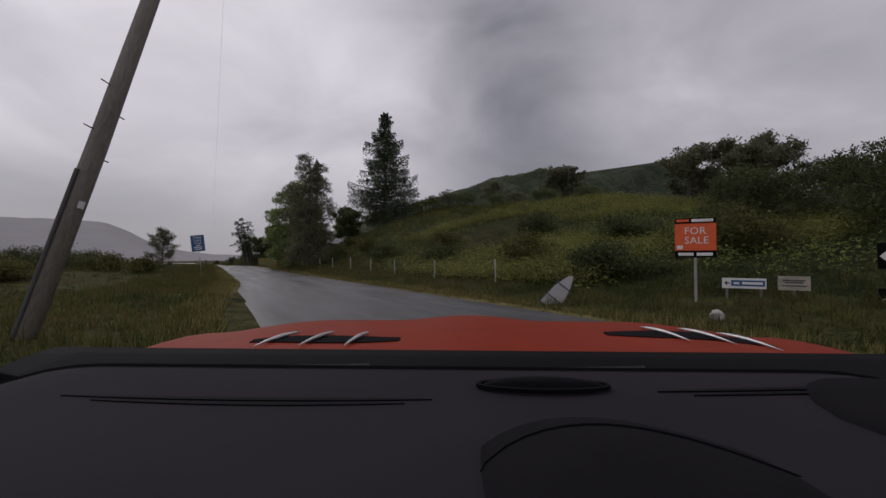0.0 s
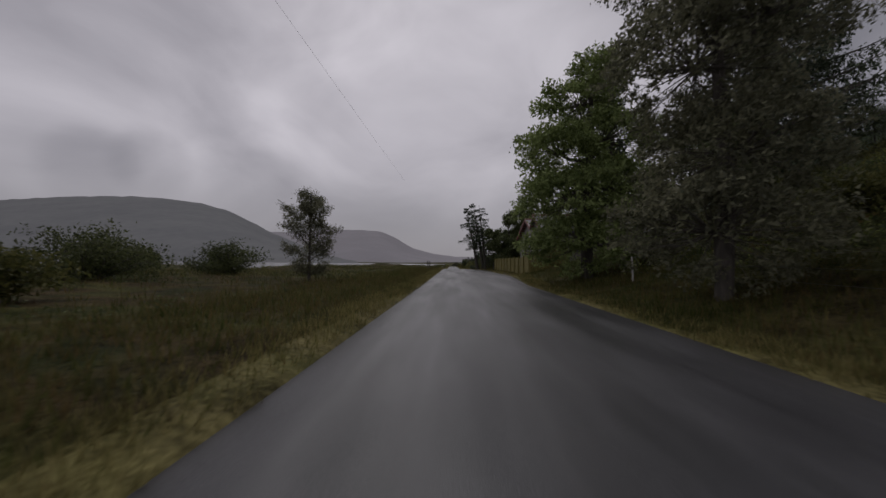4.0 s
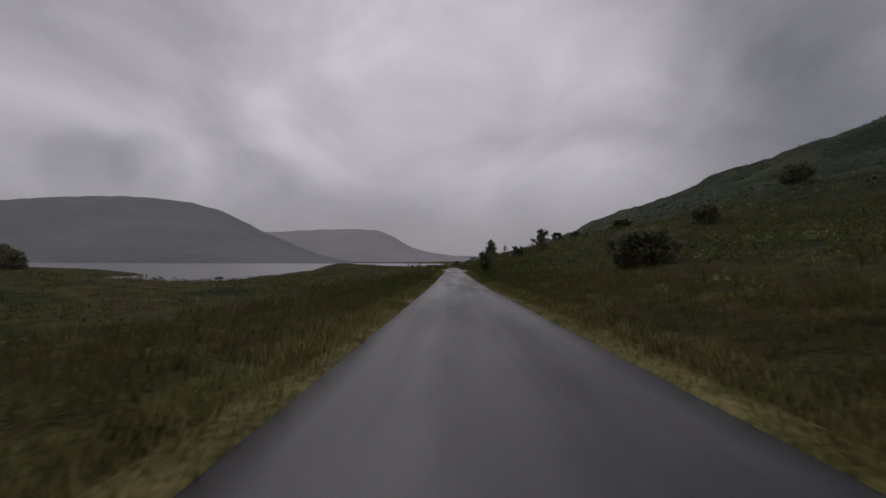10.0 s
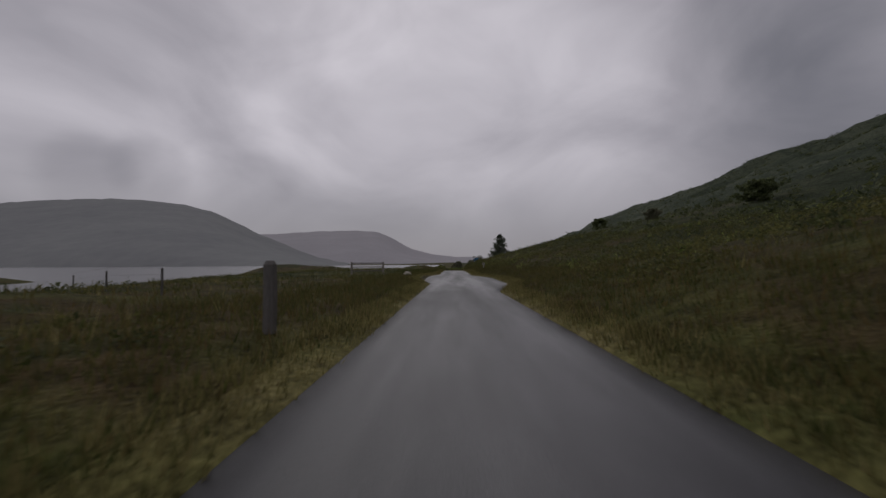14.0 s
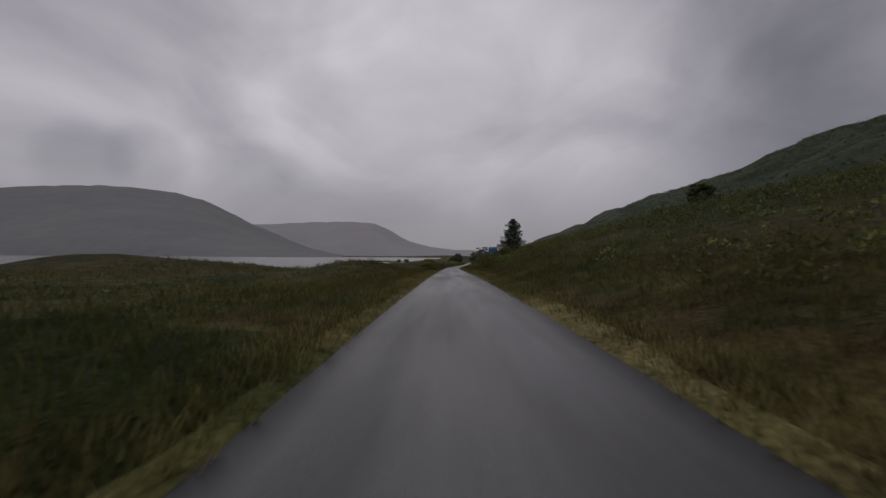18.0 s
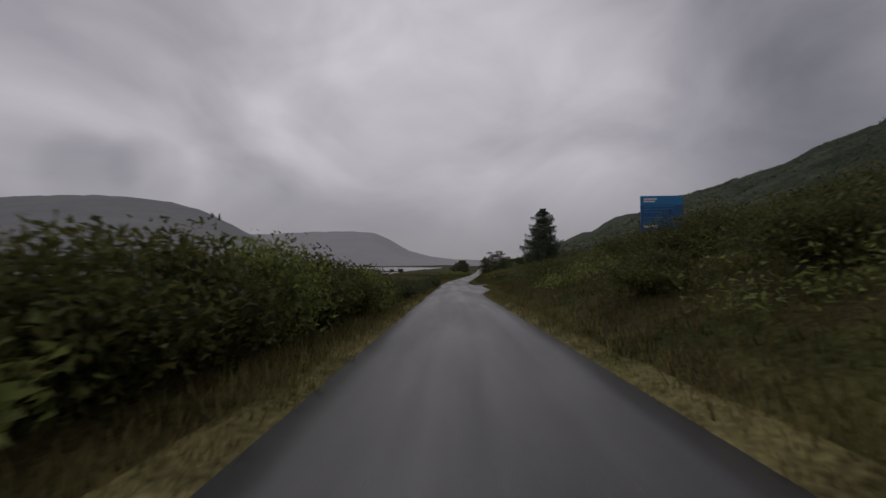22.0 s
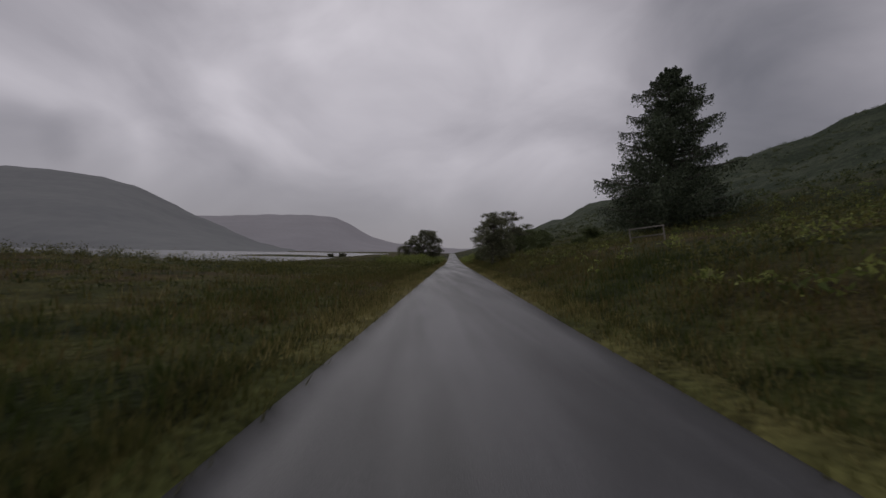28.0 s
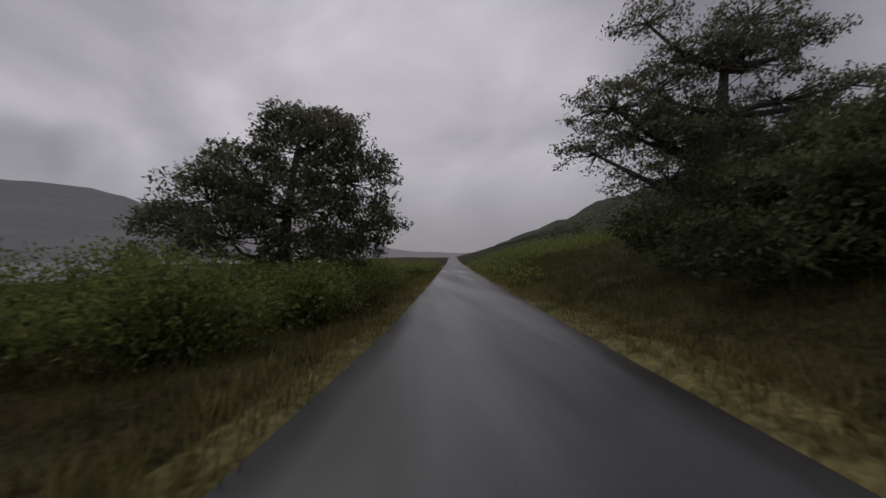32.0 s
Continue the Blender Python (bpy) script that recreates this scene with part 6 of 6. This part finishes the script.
# ---- the house and its fence ----
def sash_window(parent, y, z, w, h):
    """A tall sash window in a wall that looks towards -x, at (y, z) of its foot's middle."""
    f = part("window", Buf().bar((-0.05, y - w / 2, z), (0.03, y - w / 2 + 0.09, z + h), 0.008).bar((-0.05, y + w / 2 - 0.09, z), (0.03, y + w / 2, z + h), 0.008)
             .bar((-0.05, y - w / 2 + 0.09, z + h - 0.09), (0.03, y + w / 2 - 0.09, z + h), 0.008).bar((-0.05, y - w / 2 + 0.09, z), (0.03, y + w / 2 - 0.09, z + 0.09), 0.008)
             .bar((-0.03, y - w / 2 + 0.09, z + h * 0.55), (0.02, y + w / 2 - 0.09, z + h * 0.55 + 0.07), 0.006), M["white"], parent, "white-painted sash window")
    part("pane", Buf().box((0.0, y - w / 2 + 0.08, z + 0.08), (0.008, y + w / 2 - 0.08, z + h * 0.55)), M["glass"], f)
    part("pane", Buf().box((-0.012, y - w / 2 + 0.08, z + h * 0.55 + 0.06), (-0.004, y + w / 2 - 0.08, z + h - 0.08)), M["glass"], f)
    for s in (-1, 1):
        part("curtain", Buf().grid([[(0.04 + 0.012 * math.sin(k * 2.2), y + s * (w * 0.42 - k * 0.02), z + 0.1 + v * (h - 0.2)) for k in range(8)] for v in (0, 0.5, 1)]), M["curtain"], f)
    return f


def pierced(ys_cut, zs_cut, holes, thick):
    """A wall in one piece, facing -x, with window openings cut through it."""
    ny, nz = len(ys_cut), len(zs_cut)
    verts = [(x, y, z) for x in (0, thick) for z in zs_cut for y in ys_cut]
    at = lambda s, i, j: s * ny * nz + j * ny + i
    solid = {(i, j) for i in range(ny - 1) for j in range(nz - 1)} - set(holes)
    faces = []
    for i, j in sorted(solid):
        faces += [(at(0, i, j), at(0, i, j + 1), at(0, i + 1, j + 1), at(0, i + 1, j)), (at(1, i, j), at(1, i + 1, j), at(1, i + 1, j + 1), at(1, i, j + 1))]
        for di, dj, p, q in ((-1, 0, (i, j), (i, j + 1)), (1, 0, (i + 1, j + 1), (i + 1, j)), (0, -1, (i + 1, j), (i, j)), (0, 1, (i, j + 1), (i + 1, j + 1))):
            if (i + di, j + dj) not in solid:
                faces.append((at(0, *p), at(1, *p), at(1, *q), at(0, *q)))
    return Buf().add(verts, faces)


def house(at):
    s = thing("house", at, "grey roughcast cottage with two gables and red-brown eaves", "house")
    depth, sill, head, band = 11.0, 1.55, 3.12, 3.2
    # each gable: its far end, apex and near end along the wall with their heights, and the middle of its windows
    for ya, za, yc, top, yb, zb, mid in ((0.0, 3.2, -5.9, 5.15, -9.1, 3.9, -7.2), (-9.1, 3.9, -10.9, 5.1, -15.1, 3.2, -11.9)):
        openings = [(mid - 0.95, 0.62), (mid, 0.62), (mid + 0.95, 0.62)]
        cuts = [yb] + [e for y, ww in openings for e in (y - ww / 2, y + ww / 2)] + [ya]
        wall = part("wall", pierced(cuts, [-0.8, sill, head, band], [(i, 1) for i in (1, 3, 5)], 0.35), M["render"], s, "grey roughcast gable wall")
        rim = [(yb, band), (ya, band), (ya, za + 0.001), (yc, top), (yb, zb + 0.001)]
        part("gable", Buf().add([(x, y, z) for x in (0, 0.35) for y, z in rim], [(4, 3, 2, 1, 0), (5, 6, 7, 8, 9)] + [(i, (i + 1) % 5, (i + 1) % 5 + 5, i + 5) for i in range(5)]), M["render"], wall)
        for y, ww in openings:
            sash_window(wall, y, sill, ww, head - sill)
        part("window_sill", Buf().bar((-0.10, mid - 1.4, sill - 0.12), (0.05, mid + 1.4, sill - 0.004), 0.02), M["dark_stone"], wall, "long stone sill")
        part("lintel", Buf().bar((-0.03, mid - 1.4, head + 0.004), (0.05, mid + 1.4, head + 0.14), 0.01), M["dark_stone"], wall)
        for ye, ze, out in ((ya, za, 0.4 if ya == 0 else 0.0), (yb, zb, -0.4 if yb < -10 else 0.0)):
            zo = ze - abs(out) * (top - ze) / abs(yc - ye)
            rim = [(ye + out, zo), (yc, top), (yc, top + 0.14), (ye + out, zo + 0.14)]
            n = Buf().add([(x, y, z) for x in (-0.45, depth) for y, z in rim], [(0, 1, 2, 3), (7, 6, 5, 4)] + [(i + 4, (i + 1) % 4 + 4, (i + 1) % 4, i) for i in range(4)])
            r = part("roof", n, M["slate"], s, "dark slate roof slope")
            rim = [(ye + out, zo - 0.14), (yc, top - 0.14), (yc, top + 0.17), (ye + out, zo + 0.17)]
            part("bargeboard", Buf().add([(x, y, z) for x in (-0.50, -0.455) for y, z in rim], [(0, 1, 2, 3), (7, 6, 5, 4)] + [(i + 4, (i + 1) % 4 + 4, (i + 1) % 4, i) for i in range(4)]), M["red_trim"], r, "red-brown painted bargeboard")
            count = max(2, round(abs(yc - ye) / 0.9))
            for k in range(count):
                f = (k + 0.6) / (count + 0.4)
                yy, zz = ye + (yc - ye) * f, ze + (top - ze) * f
                part("rafter_end", Buf().bar((-0.45, yy - 0.05, zz - 0.18), (-0.004, yy + 0.05, zz - 0.05), 0.01), M["red_trim"], r)
        part("ridge_tile", Buf().tube([(-0.5, yc, top + 0.15), (depth, yc, top + 0.15)], [0.1, 0.1], 8), M["red_trim"], s, "red ridge tiles")
    part("side_wall", Buf().box((0.36, -0.35, -0.8), (depth, -0.004, band)), M["render"], s)
    part("side_wall", Buf().box((0.36, -15.096, -0.8), (depth, -14.75, band)), M["render"], s)
    part("back_wall", Buf().box((depth - 0.35, -14.74, -0.8), (depth - 0.01, -0.36, band)), M["render"], s)
    part("downpipe", Buf().tube([(-0.08, -9.1, 3.75), (-0.08, -9.1, -0.5)], [0.045, 0.045], 8), M["white"], s, "white downpipe")
    n = part("narrow_window", Buf().bar((-0.06, -2.85, 0.9), (-0.004, -2.45, 2.2), 0.01), M["white"], s, "narrow white-framed window")
    part("pane", Buf().box((-0.066, -2.78, 0.98), (-0.061, -2.52, 2.12)), M["glass"], n)
    d = part("door", Buf().bar((-0.03, -4.8, 0.2), (-0.004, -3.85, 2.2), 0.008), M["red_trim"], s, "red-painted front door")
    part("door_frame", Buf().bar((-0.06, -4.92, 0.15), (-0.004, -4.81, 2.35), 0.01).bar((-0.06, -3.84, 0.15), (-0.004, -3.73, 2.35), 0.01).bar((-0.06, -4.81, 2.21), (-0.004, -3.84, 2.35), 0.01), M["dark_metal"], d)
    part("canopy", Buf().bar((-0.5, -5.05, 2.42), (-0.004, -3.6, 2.52), 0.02), M["slate"], d)
    part("step", Buf().bar((-0.8, -4.95, -0.4), (-0.07, -3.7, 0.18), 0.02), M["dark_stone"], d)
    w, top = 8.2, 5.1
    a = part("aerial", Buf().tube([(1.0, -1.5 * w + 0.3, top), (1.0, -1.5 * w + 0.3, top + 1.1)], [0.02, 0.02], 6).tube([(0.6, -1.5 * w + 0.3, top + 1.05), (1.6, -1.5 * w + 0.3, top + 1.0)], [0.012, 0.012], 5), M["dark_metal"], s, "thin television aerial")
    for k in range(5):
        part("aerial_rod", Buf().tube([(0.65 + k * 0.2, -1.5 * w + 0.1, top + 1.03), (0.65 + k * 0.2, -1.5 * w + 0.5, top + 1.03)], [0.006, 0.006], 4), M["dark_metal"], a)
    return s


house(pose(9.6, 95.0, float(ground_at(9.8, 90)) + 0.25))

# close-boarded garden fence: posts, rails and single boards
fence = thing("garden_fence", Matrix(), "yellow-green stained close-boarded timber garden fence", "fence")
board_mesh = Buf().bar((-0.012, -0.072, 0.0), (0.012, 0.072, 1.5), 0.004).mesh("board", M["fence"])
rngf = random.Random(5)


def fence_run(a, b):
    length = (Vector(b) - Vector(a)).length
    n = int(length / 0.155)
    turn = math.atan2(b[1] - a[1], b[0] - a[0]) - math.pi / 2
    for k in range(n):
        f = (k + 0.5) / n
        u, y = a[0] + (b[0] - a[0]) * f, a[1] + (b[1] - a[1]) * f
        part("board", board_mesh, M["fence"], fence, at=Matrix.Translation((u - 0.01 * (k % 2), y, float(ground_at(u, y)) + 0.10 + rngf.uniform(-0.015, 0.015))) @ Euler((0, rngf.uniform(-0.01, 0.01), turn)).to_matrix().to_4x4())
    m = max(1, round(length / 2.6))
    for k in range(m + 1):
        f = k / m
        u, y = a[0] + (b[0] - a[0]) * f, a[1] + (b[1] - a[1]) * f
        part("post", Buf().bar((-0.05, -0.05, -0.4), (0.05, 0.05, 1.72), 0.01), M["fence"], fence, at=Matrix.Translation((u - 0.075, y, float(ground_at(u, y)))) @ Euler((0, 0, turn)).to_matrix().to_4x4())
        if k < m:
            g = (k + 1) / m
            v, q = a[0] + (b[0] - a[0]) * g, a[1] + (b[1] - a[1]) * g
            for h in (0.45, 1.3):
                part("rail", Buf().tube([(u + 0.045, y, float(ground_at(u, y)) + h), (v + 0.045, q, float(ground_at(v, q)) + h)], [0.04, 0.04], 4), M["fence"], fence)


fence_run((6.4, 71.2), (6.3, 97.4))
fence_run((9.4, 71.0), (6.5, 71.0))
kerb = Buf()
kerb.slab([[(5.55 + w, y, float(road_z(y)) + 0.12) for w in (0, 0.14)] for y in np.arange(71, 98, 1.0)], (0, 0, -0.3))
tagged(part("kerb", kerb, M["dark_stone"]), "low dark kerb below the garden fence", "kerb", kind="structure")

# iron railing along the wood: posts, two rails and single bars
railing = thing("iron_railing", Matrix(), "black iron railing with hooped bars beside the wood", "railing")
bar_mesh = Buf().tube([(0, 0, -0.2), (0, 0, 1.12)], [0.009, 0.009], 5).mesh("bar", M["iron"])
post_mesh = Buf().bar((-0.03, -0.03, -0.4), (0.03, 0.03, 1.2), 0.008).mesh("post", M["iron"])
for k in range(88):
    y = 97.8 + k * 0.15
    u = 6.2 + 0.012 * k
    part("post" if k % 12 == 0 else "bar", post_mesh if k % 12 == 0 else bar_mesh, M["iron"], railing, at=Matrix.Translation((u, y, float(ground_at(u, y)))))
for h in (0.15, 1.05):
    part("rail", Buf().tube([(6.2 + 0.012 * k, 97.8 + k * 0.15, float(ground_at(6.2 + 0.012 * k, 97.8 + k * 0.15)) + h) for k in range(0, 88, 4)], [0.014] * 22, 5), M["iron"], railing)


# ---- the car, at the mouth of the side road ----
# carries the camera, but stands only where the camera's first view needs it
car = thing("car", pose(-3.2, 0.5, road_z(0.5), 0, 0, -31.3), "orange-red sports coupe with a black dashboard, placed to fit the first view", "car")
Z0 = 1.033  # height of the dashboard's top


def dash_z(x, y):
    return Z0 + 0.012 * smooth(0.55, 0.74, y) - 0.05 * smooth(0.62, 0.95, abs(x)) ** 2 - 0.10 * smooth(0.30, 0.10, y)


dash = part("dashboard", Buf().slab([[(x, y, dash_z(x, y)) for y in (0.12, 0.2, 0.28, 0.36, 0.44, 0.52, 0.58, 0.64, 0.70, 0.75, 0.79)] for x in np.linspace(-0.98, 0.98, 41)], (0, 0, -0.12)), M["dash"], car, "soft black grained dashboard", True)
part("dash_edge", Buf().slab([[(x, 0.775, dash_z(x, 0.77) + 0.006), (x, 0.80, dash_z(x, 0.79) - 0.004), (x, 0.83, Z0 - 0.05)] for x in np.linspace(-0.98, 0.98, 31)], (0, 0, -0.03)), M["black"], dash, "raised rear lip", True)


def slit(points, wide, name, label):
    b = Buf()
    rows = []
    for k, (x, y) in enumerate(points):
        w = wide * math.sin(math.pi * (k + 0.15) / (len(points) - 0.7)) ** 0.6
        rows.append([(x, y - w, dash_z(x, y) + 0.002), (x, y + w, dash_z(x, y) + 0.002)])
    return part(name, b.slab(rows, (0, 0, -0.02)), M["black"], dash, label)


slit([(-0.61 + 0.058 * k, 0.627 - 0.006 * math.sin(k / 10 * 3.1)) for k in range(11)], 0.006, "demister_slot", "narrow demister slot")
slit([(-0.55 + 0.048 * k, 0.612 - 0.008 * math.sin(k / 10 * 3.1)) for k in range(11)], 0.005, "demister_slot", "narrow demister slot")
slit([(0.33 + 0.05 * k, 0.665 + 0.012 * k / 3) for k in range(11)], 0.006, "demister_slot", "narrow demister slot")
slit([(0.38 + 0.05 * k, 0.652 + 0.012 * k / 3) for k in range(11)], 0.005, "demister_slot", "narrow demister slot")
pod = []
for k in range(15):
    a = math.pi * k / 14
    pod.append([(0.150 - 0.100 * math.cos(a), 0.678 + 0.022 * math.sin(a) * v, dash_z(0, 0.68) + 0.016 * math.sin(a) * (1 - v * v) ** 0.5 + 0.002) for v in np.linspace(-1, 1, 9)])
vent = part("centre_pod", Buf().grid(pod), M["black"], dash, "slim dark glossy lens-shaped pod", True)
part("pod_rim", Buf().tube([(0.150 - 0.107 * math.cos(a), 0.678 + 0.028 * math.sin(a), dash_z(0, 0.68) + 0.004) for a in np.linspace(0, 2 * math.pi, 33)], [0.004] * 33, 5, False), M["black"], vent, "black rim")
hood_rows = []
for v in np.linspace(0, 1, 16):
    y = 0.27 + 0.21 * v
    hood_rows.append([(0.015 + 0.41 * (k / 20), y, Z0 - 0.03 + 0.080 * (math.sin(math.pi * (k / 20) ** 0.62) ** 0.95) * math.sin(math.pi * (0.12 + 0.60 * v)) ** 0.7) for k in range(21)])
binnacle = part("instrument_hood", Buf().slab(hood_rows, (0, 0, -0.02)), M["hood_black"], car, "black perforated instrument hood", True)
part("hood_seam", Buf().tube([(p[0], p[1] + 0.003, p[2] + 0.001) for p in hood_rows[11]], [0.0016] * 21, 4, False), M["hood_black"], binnacle)
part("side_dome", Buf().slab([[(0.68 + 0.145 * r * math.cos(a), 0.58 + 0.17 * r * math.sin(a), dash_z(0.66, 0.55) + 0.035 * (1 - r * r) ** 0.5) for a in np.linspace(0, 2 * math.pi, 21)] for r in (0.02, 0.4, 0.7, 0.9, 1.0)], (0, 0, -0.01)), M["hood_black"], car, "dark dome at the corner of the dashboard", True)

# cowl, bonnet and its vents


def bonnet_z(x, y):
    bulge = 0.024 * smooth(0.34, 0.02, abs(x - 0.08)) * smooth(1.15, 1.6, y)
    return 0.985 + bulge + 0.012 * math.sin(math.pi * smooth(1.05, 2.2, y)) - 0.16 * smooth(1.5, 2.7, y) ** 1.6 - 0.065 * smooth(0.55, 1.25, abs(x - 0.12)) ** 1.5


cowl = part("cowl", Buf().slab([[(x, 0.84, 0.955), (x, 0.95, 0.983), (x, 1.05, 1.003), (x, 1.11, 1.008), (x, 1.13, 0.985)] for x in np.linspace(-1.1, 1.36, 23)], (0, 0, -0.06)), M["black"], car, "black cowl below the windscreen", True)
bonnet = part("bonnet", Buf().slab([[(x, y, bonnet_z(x, y)) for y in (1.14, 1.15, 1.18, 1.22, 1.3, 1.42, 1.56, 1.7, 1.85, 2.0, 2.2, 2.4, 2.55)] for x in np.linspace(-1.12, 1.42, 63)], (0, 0, -0.04)), M["car_red"], car, "wet orange-red bonnet", True)
for side_x, x0, x1, yc, deep in ((-1, -0.66, -0.17, 1.33, 0.05), (1, 0.54, 1.12, 1.45, 0.06)):
    xs = np.linspace(x0, x1, 13)
    well = Buf().slab([[(x, yc + deep * math.sin(math.pi * (0.06 + 0.88 * (x - x0) / (x1 - x0))) ** 0.7 * v, bonnet_z(x, yc + deep * v) + 0.004) for v in (-1, 0, 1)] for x in xs], (0, 0, -0.03))
    grille = part("vent", well, M["hood_black"], bonnet, "black mesh bonnet vent")
    for k in range(3):
        a, b = ((-0.603 + 0.138 * k, 1.23), (-0.536 + 0.122 * k, 1.43)) if side_x < 0 else ((0.770 + 0.144 * k, 1.33), (0.717 + 0.142 * k, 1.57))
        pts = [(a[0] + (b[0] - a[0]) * f, a[1] + (b[1] - a[1]) * f, bonnet_z(a[0] + (b[0] - a[0]) * f, a[1] + (b[1] - a[1]) * f) + 0.006 + 0.005 * math.sin(math.pi * f)) for f in np.linspace(0, 1, 9)]
        part("fin", Buf().tube(pts, [0.001, 0.003, 0.005, 0.006, 0.007, 0.007, 0.006, 0.005, 0.002], 8), M["metal"], grille, "silver vent fin", True)
# wipers at rest
for xa, xb in ((-0.55, 0.05), (0.10, 0.72)):
    w = part("wiper", Buf().tube([(xb, 0.93, 0.97), ((xa + xb) / 2, 0.97, 0.995), (xa, 0.965, 0.985)], [0.012, 0.010, 0.008], 6), M["rubber"], car, "black wiper arm")
    part("blade", Buf().tube([(xa - 0.05, 0.985, 0.985), ((xa + xb) / 2 + 0.05, 0.99, 0.995)], [0.007, 0.007], 6), M["rubber"], w)
# body, roof and wheels
for s in (-1, 1):
    rows = []
    for y in np.linspace(-2.0, 2.7, 48):
        shoulder = knots([(-2.0, 0.88), (-1.2, 0.95), (0.8, 0.93), (1.15, 0.93), (1.6, 0.90), (2.7, 0.70)], y)
        flat = knots([(-2.0, 0.75), (-1.2, 0.97), (0, 0.97), (1.1, 1.12), (1.6, 1.12), (2.3, 1.05), (2.7, 0.72)], y) + (0.28 * smooth(0.85, 1.15, y) * smooth(2.7, 2.3, y) if s > 0 else 0)
        arch = max(0.24, max((math.sqrt(max(0, 0.37 ** 2 - (y - c) ** 2)) + 0.33 if abs(y - c) < 0.37 else 0) for c in (-1.15, 1.65)))
        rows.append([(s * (flat - 0.04), y, shoulder), (s * flat, y, max(arch + 0.02, shoulder - 0.12)), (s * (flat + 0.01), y, max(arch + 0.01, 0.55)), (s * (flat - 0.03), y, arch)])
    flank = part("body_side", Buf().slab(rows, (-s * 0.03, 0, 0)), M["car_red"], car, "orange-red body side", True)
    part("door_handle", Buf().bar((s * 0.97 - 0.015, -0.55, 0.78), (s * 0.97 + 0.015, -0.38, 0.81), 0.006), M["car_red"], flank)
    part("mirror", Buf().tube([(s * 1.0, 0.52, 0.99), (s * 1.06, 0.54, 1.0), (s * 1.18, 0.52, 1.0), (s * 1.22, 0.50, 1.0)], [0.03, 0.07, 0.08, 0.03], 10), M["car_red"], car, "door mirror", True)
    part("windscreen_pillar", Buf().tube([(s * 0.96, 0.86, 0.97), (s * 0.90, 0.45, 1.16), (s * 0.72, -0.02, 1.345)], [0.035, 0.035, 0.035], 8), M["black"], car, "", True)
    part("rear_pillar", Buf().tube([(s * 0.72, -0.6, 1.35), (s * 0.78, -1.2, 1.22), (s * 0.86, -1.75, 0.95)], [0.05, 0.07, 0.09], 8), M["car_red"], car, "", True)
    part("headlight", Buf().slab([[(s * (0.55 + 0.28 * f), 2.58 - 0.25 * f, 0.60 + 0.10 * h) for h in (0, 0.5, 1)] for f in np.linspace(0, 1, 5)], (0, -0.05, 0)), M["glass"], car, "clear headlight")
    for c in (-1.15, 1.65):
        wheel = part("wheel", Buf().tube([(s * 0.74, c, 0.335), (s * 0.80, c, 0.335), (s * 0.90, c, 0.335), (s * 0.95, c, 0.335)], [0.28, 0.335, 0.335, 0.28], 28), M["rubber"], car, "black tyre", True)
        part("rim", Buf().tube([(s * 0.93, c, 0.335), (s * 0.958, c, 0.335)], [0.23, 0.20], 24), M["metal"], wheel, "silver alloy rim")
part("roof", Buf().slab([[(x, y, 1.385 - 0.05 * abs(x / 0.72) ** 2.5 - 0.10 * smooth(-0.7, -1.3, y) - 0.02 * smooth(-0.3, 0.0, y)) for y in (-0.03, -0.15, -0.3, -0.5, -0.7, -0.9, -1.1, -1.3)] for x in np.linspace(-0.74, 0.74, 19)], (0, 0, -0.03)), M["car_red"], car, "orange-red roof", True)
part("tail", Buf().slab([[(x, y, 1.0 - 0.06 * abs(x / 0.85) ** 3 - 0.12 * smooth(-1.8, -2.1, y)) for y in (-1.3, -1.6, -1.8, -2.0, -2.1)] for x in np.linspace(-0.86, 0.86, 15)], (0, 0, -0.4)), M["car_red"], car, "rear deck", True)
part("nose", Buf().slab([[(x, 2.56 + 0.12 * (1 - (x / 0.75) ** 2), z) for z in (0.25, 0.45, 0.62, 0.80)] for x in np.linspace(-0.75, 0.75, 13)], (0, -0.06, 0)), M["car_red"], car, "front bumper", True)
part("floor_pan", Buf().bar((-0.80, -1.9, 0.22), (0.80, 2.4, 0.30), 0.02), M["black"], car)
for x in (-0.42, 0.42):
    part("seat", Buf().bar((x - 0.25, -0.75, 0.32), (x + 0.25, -0.2, 0.52), 0.06).bar((x - 0.25, -0.95, 0.45), (x + 0.25, -0.75, 1.08), 0.06), M["black"], car, "black bucket seat")
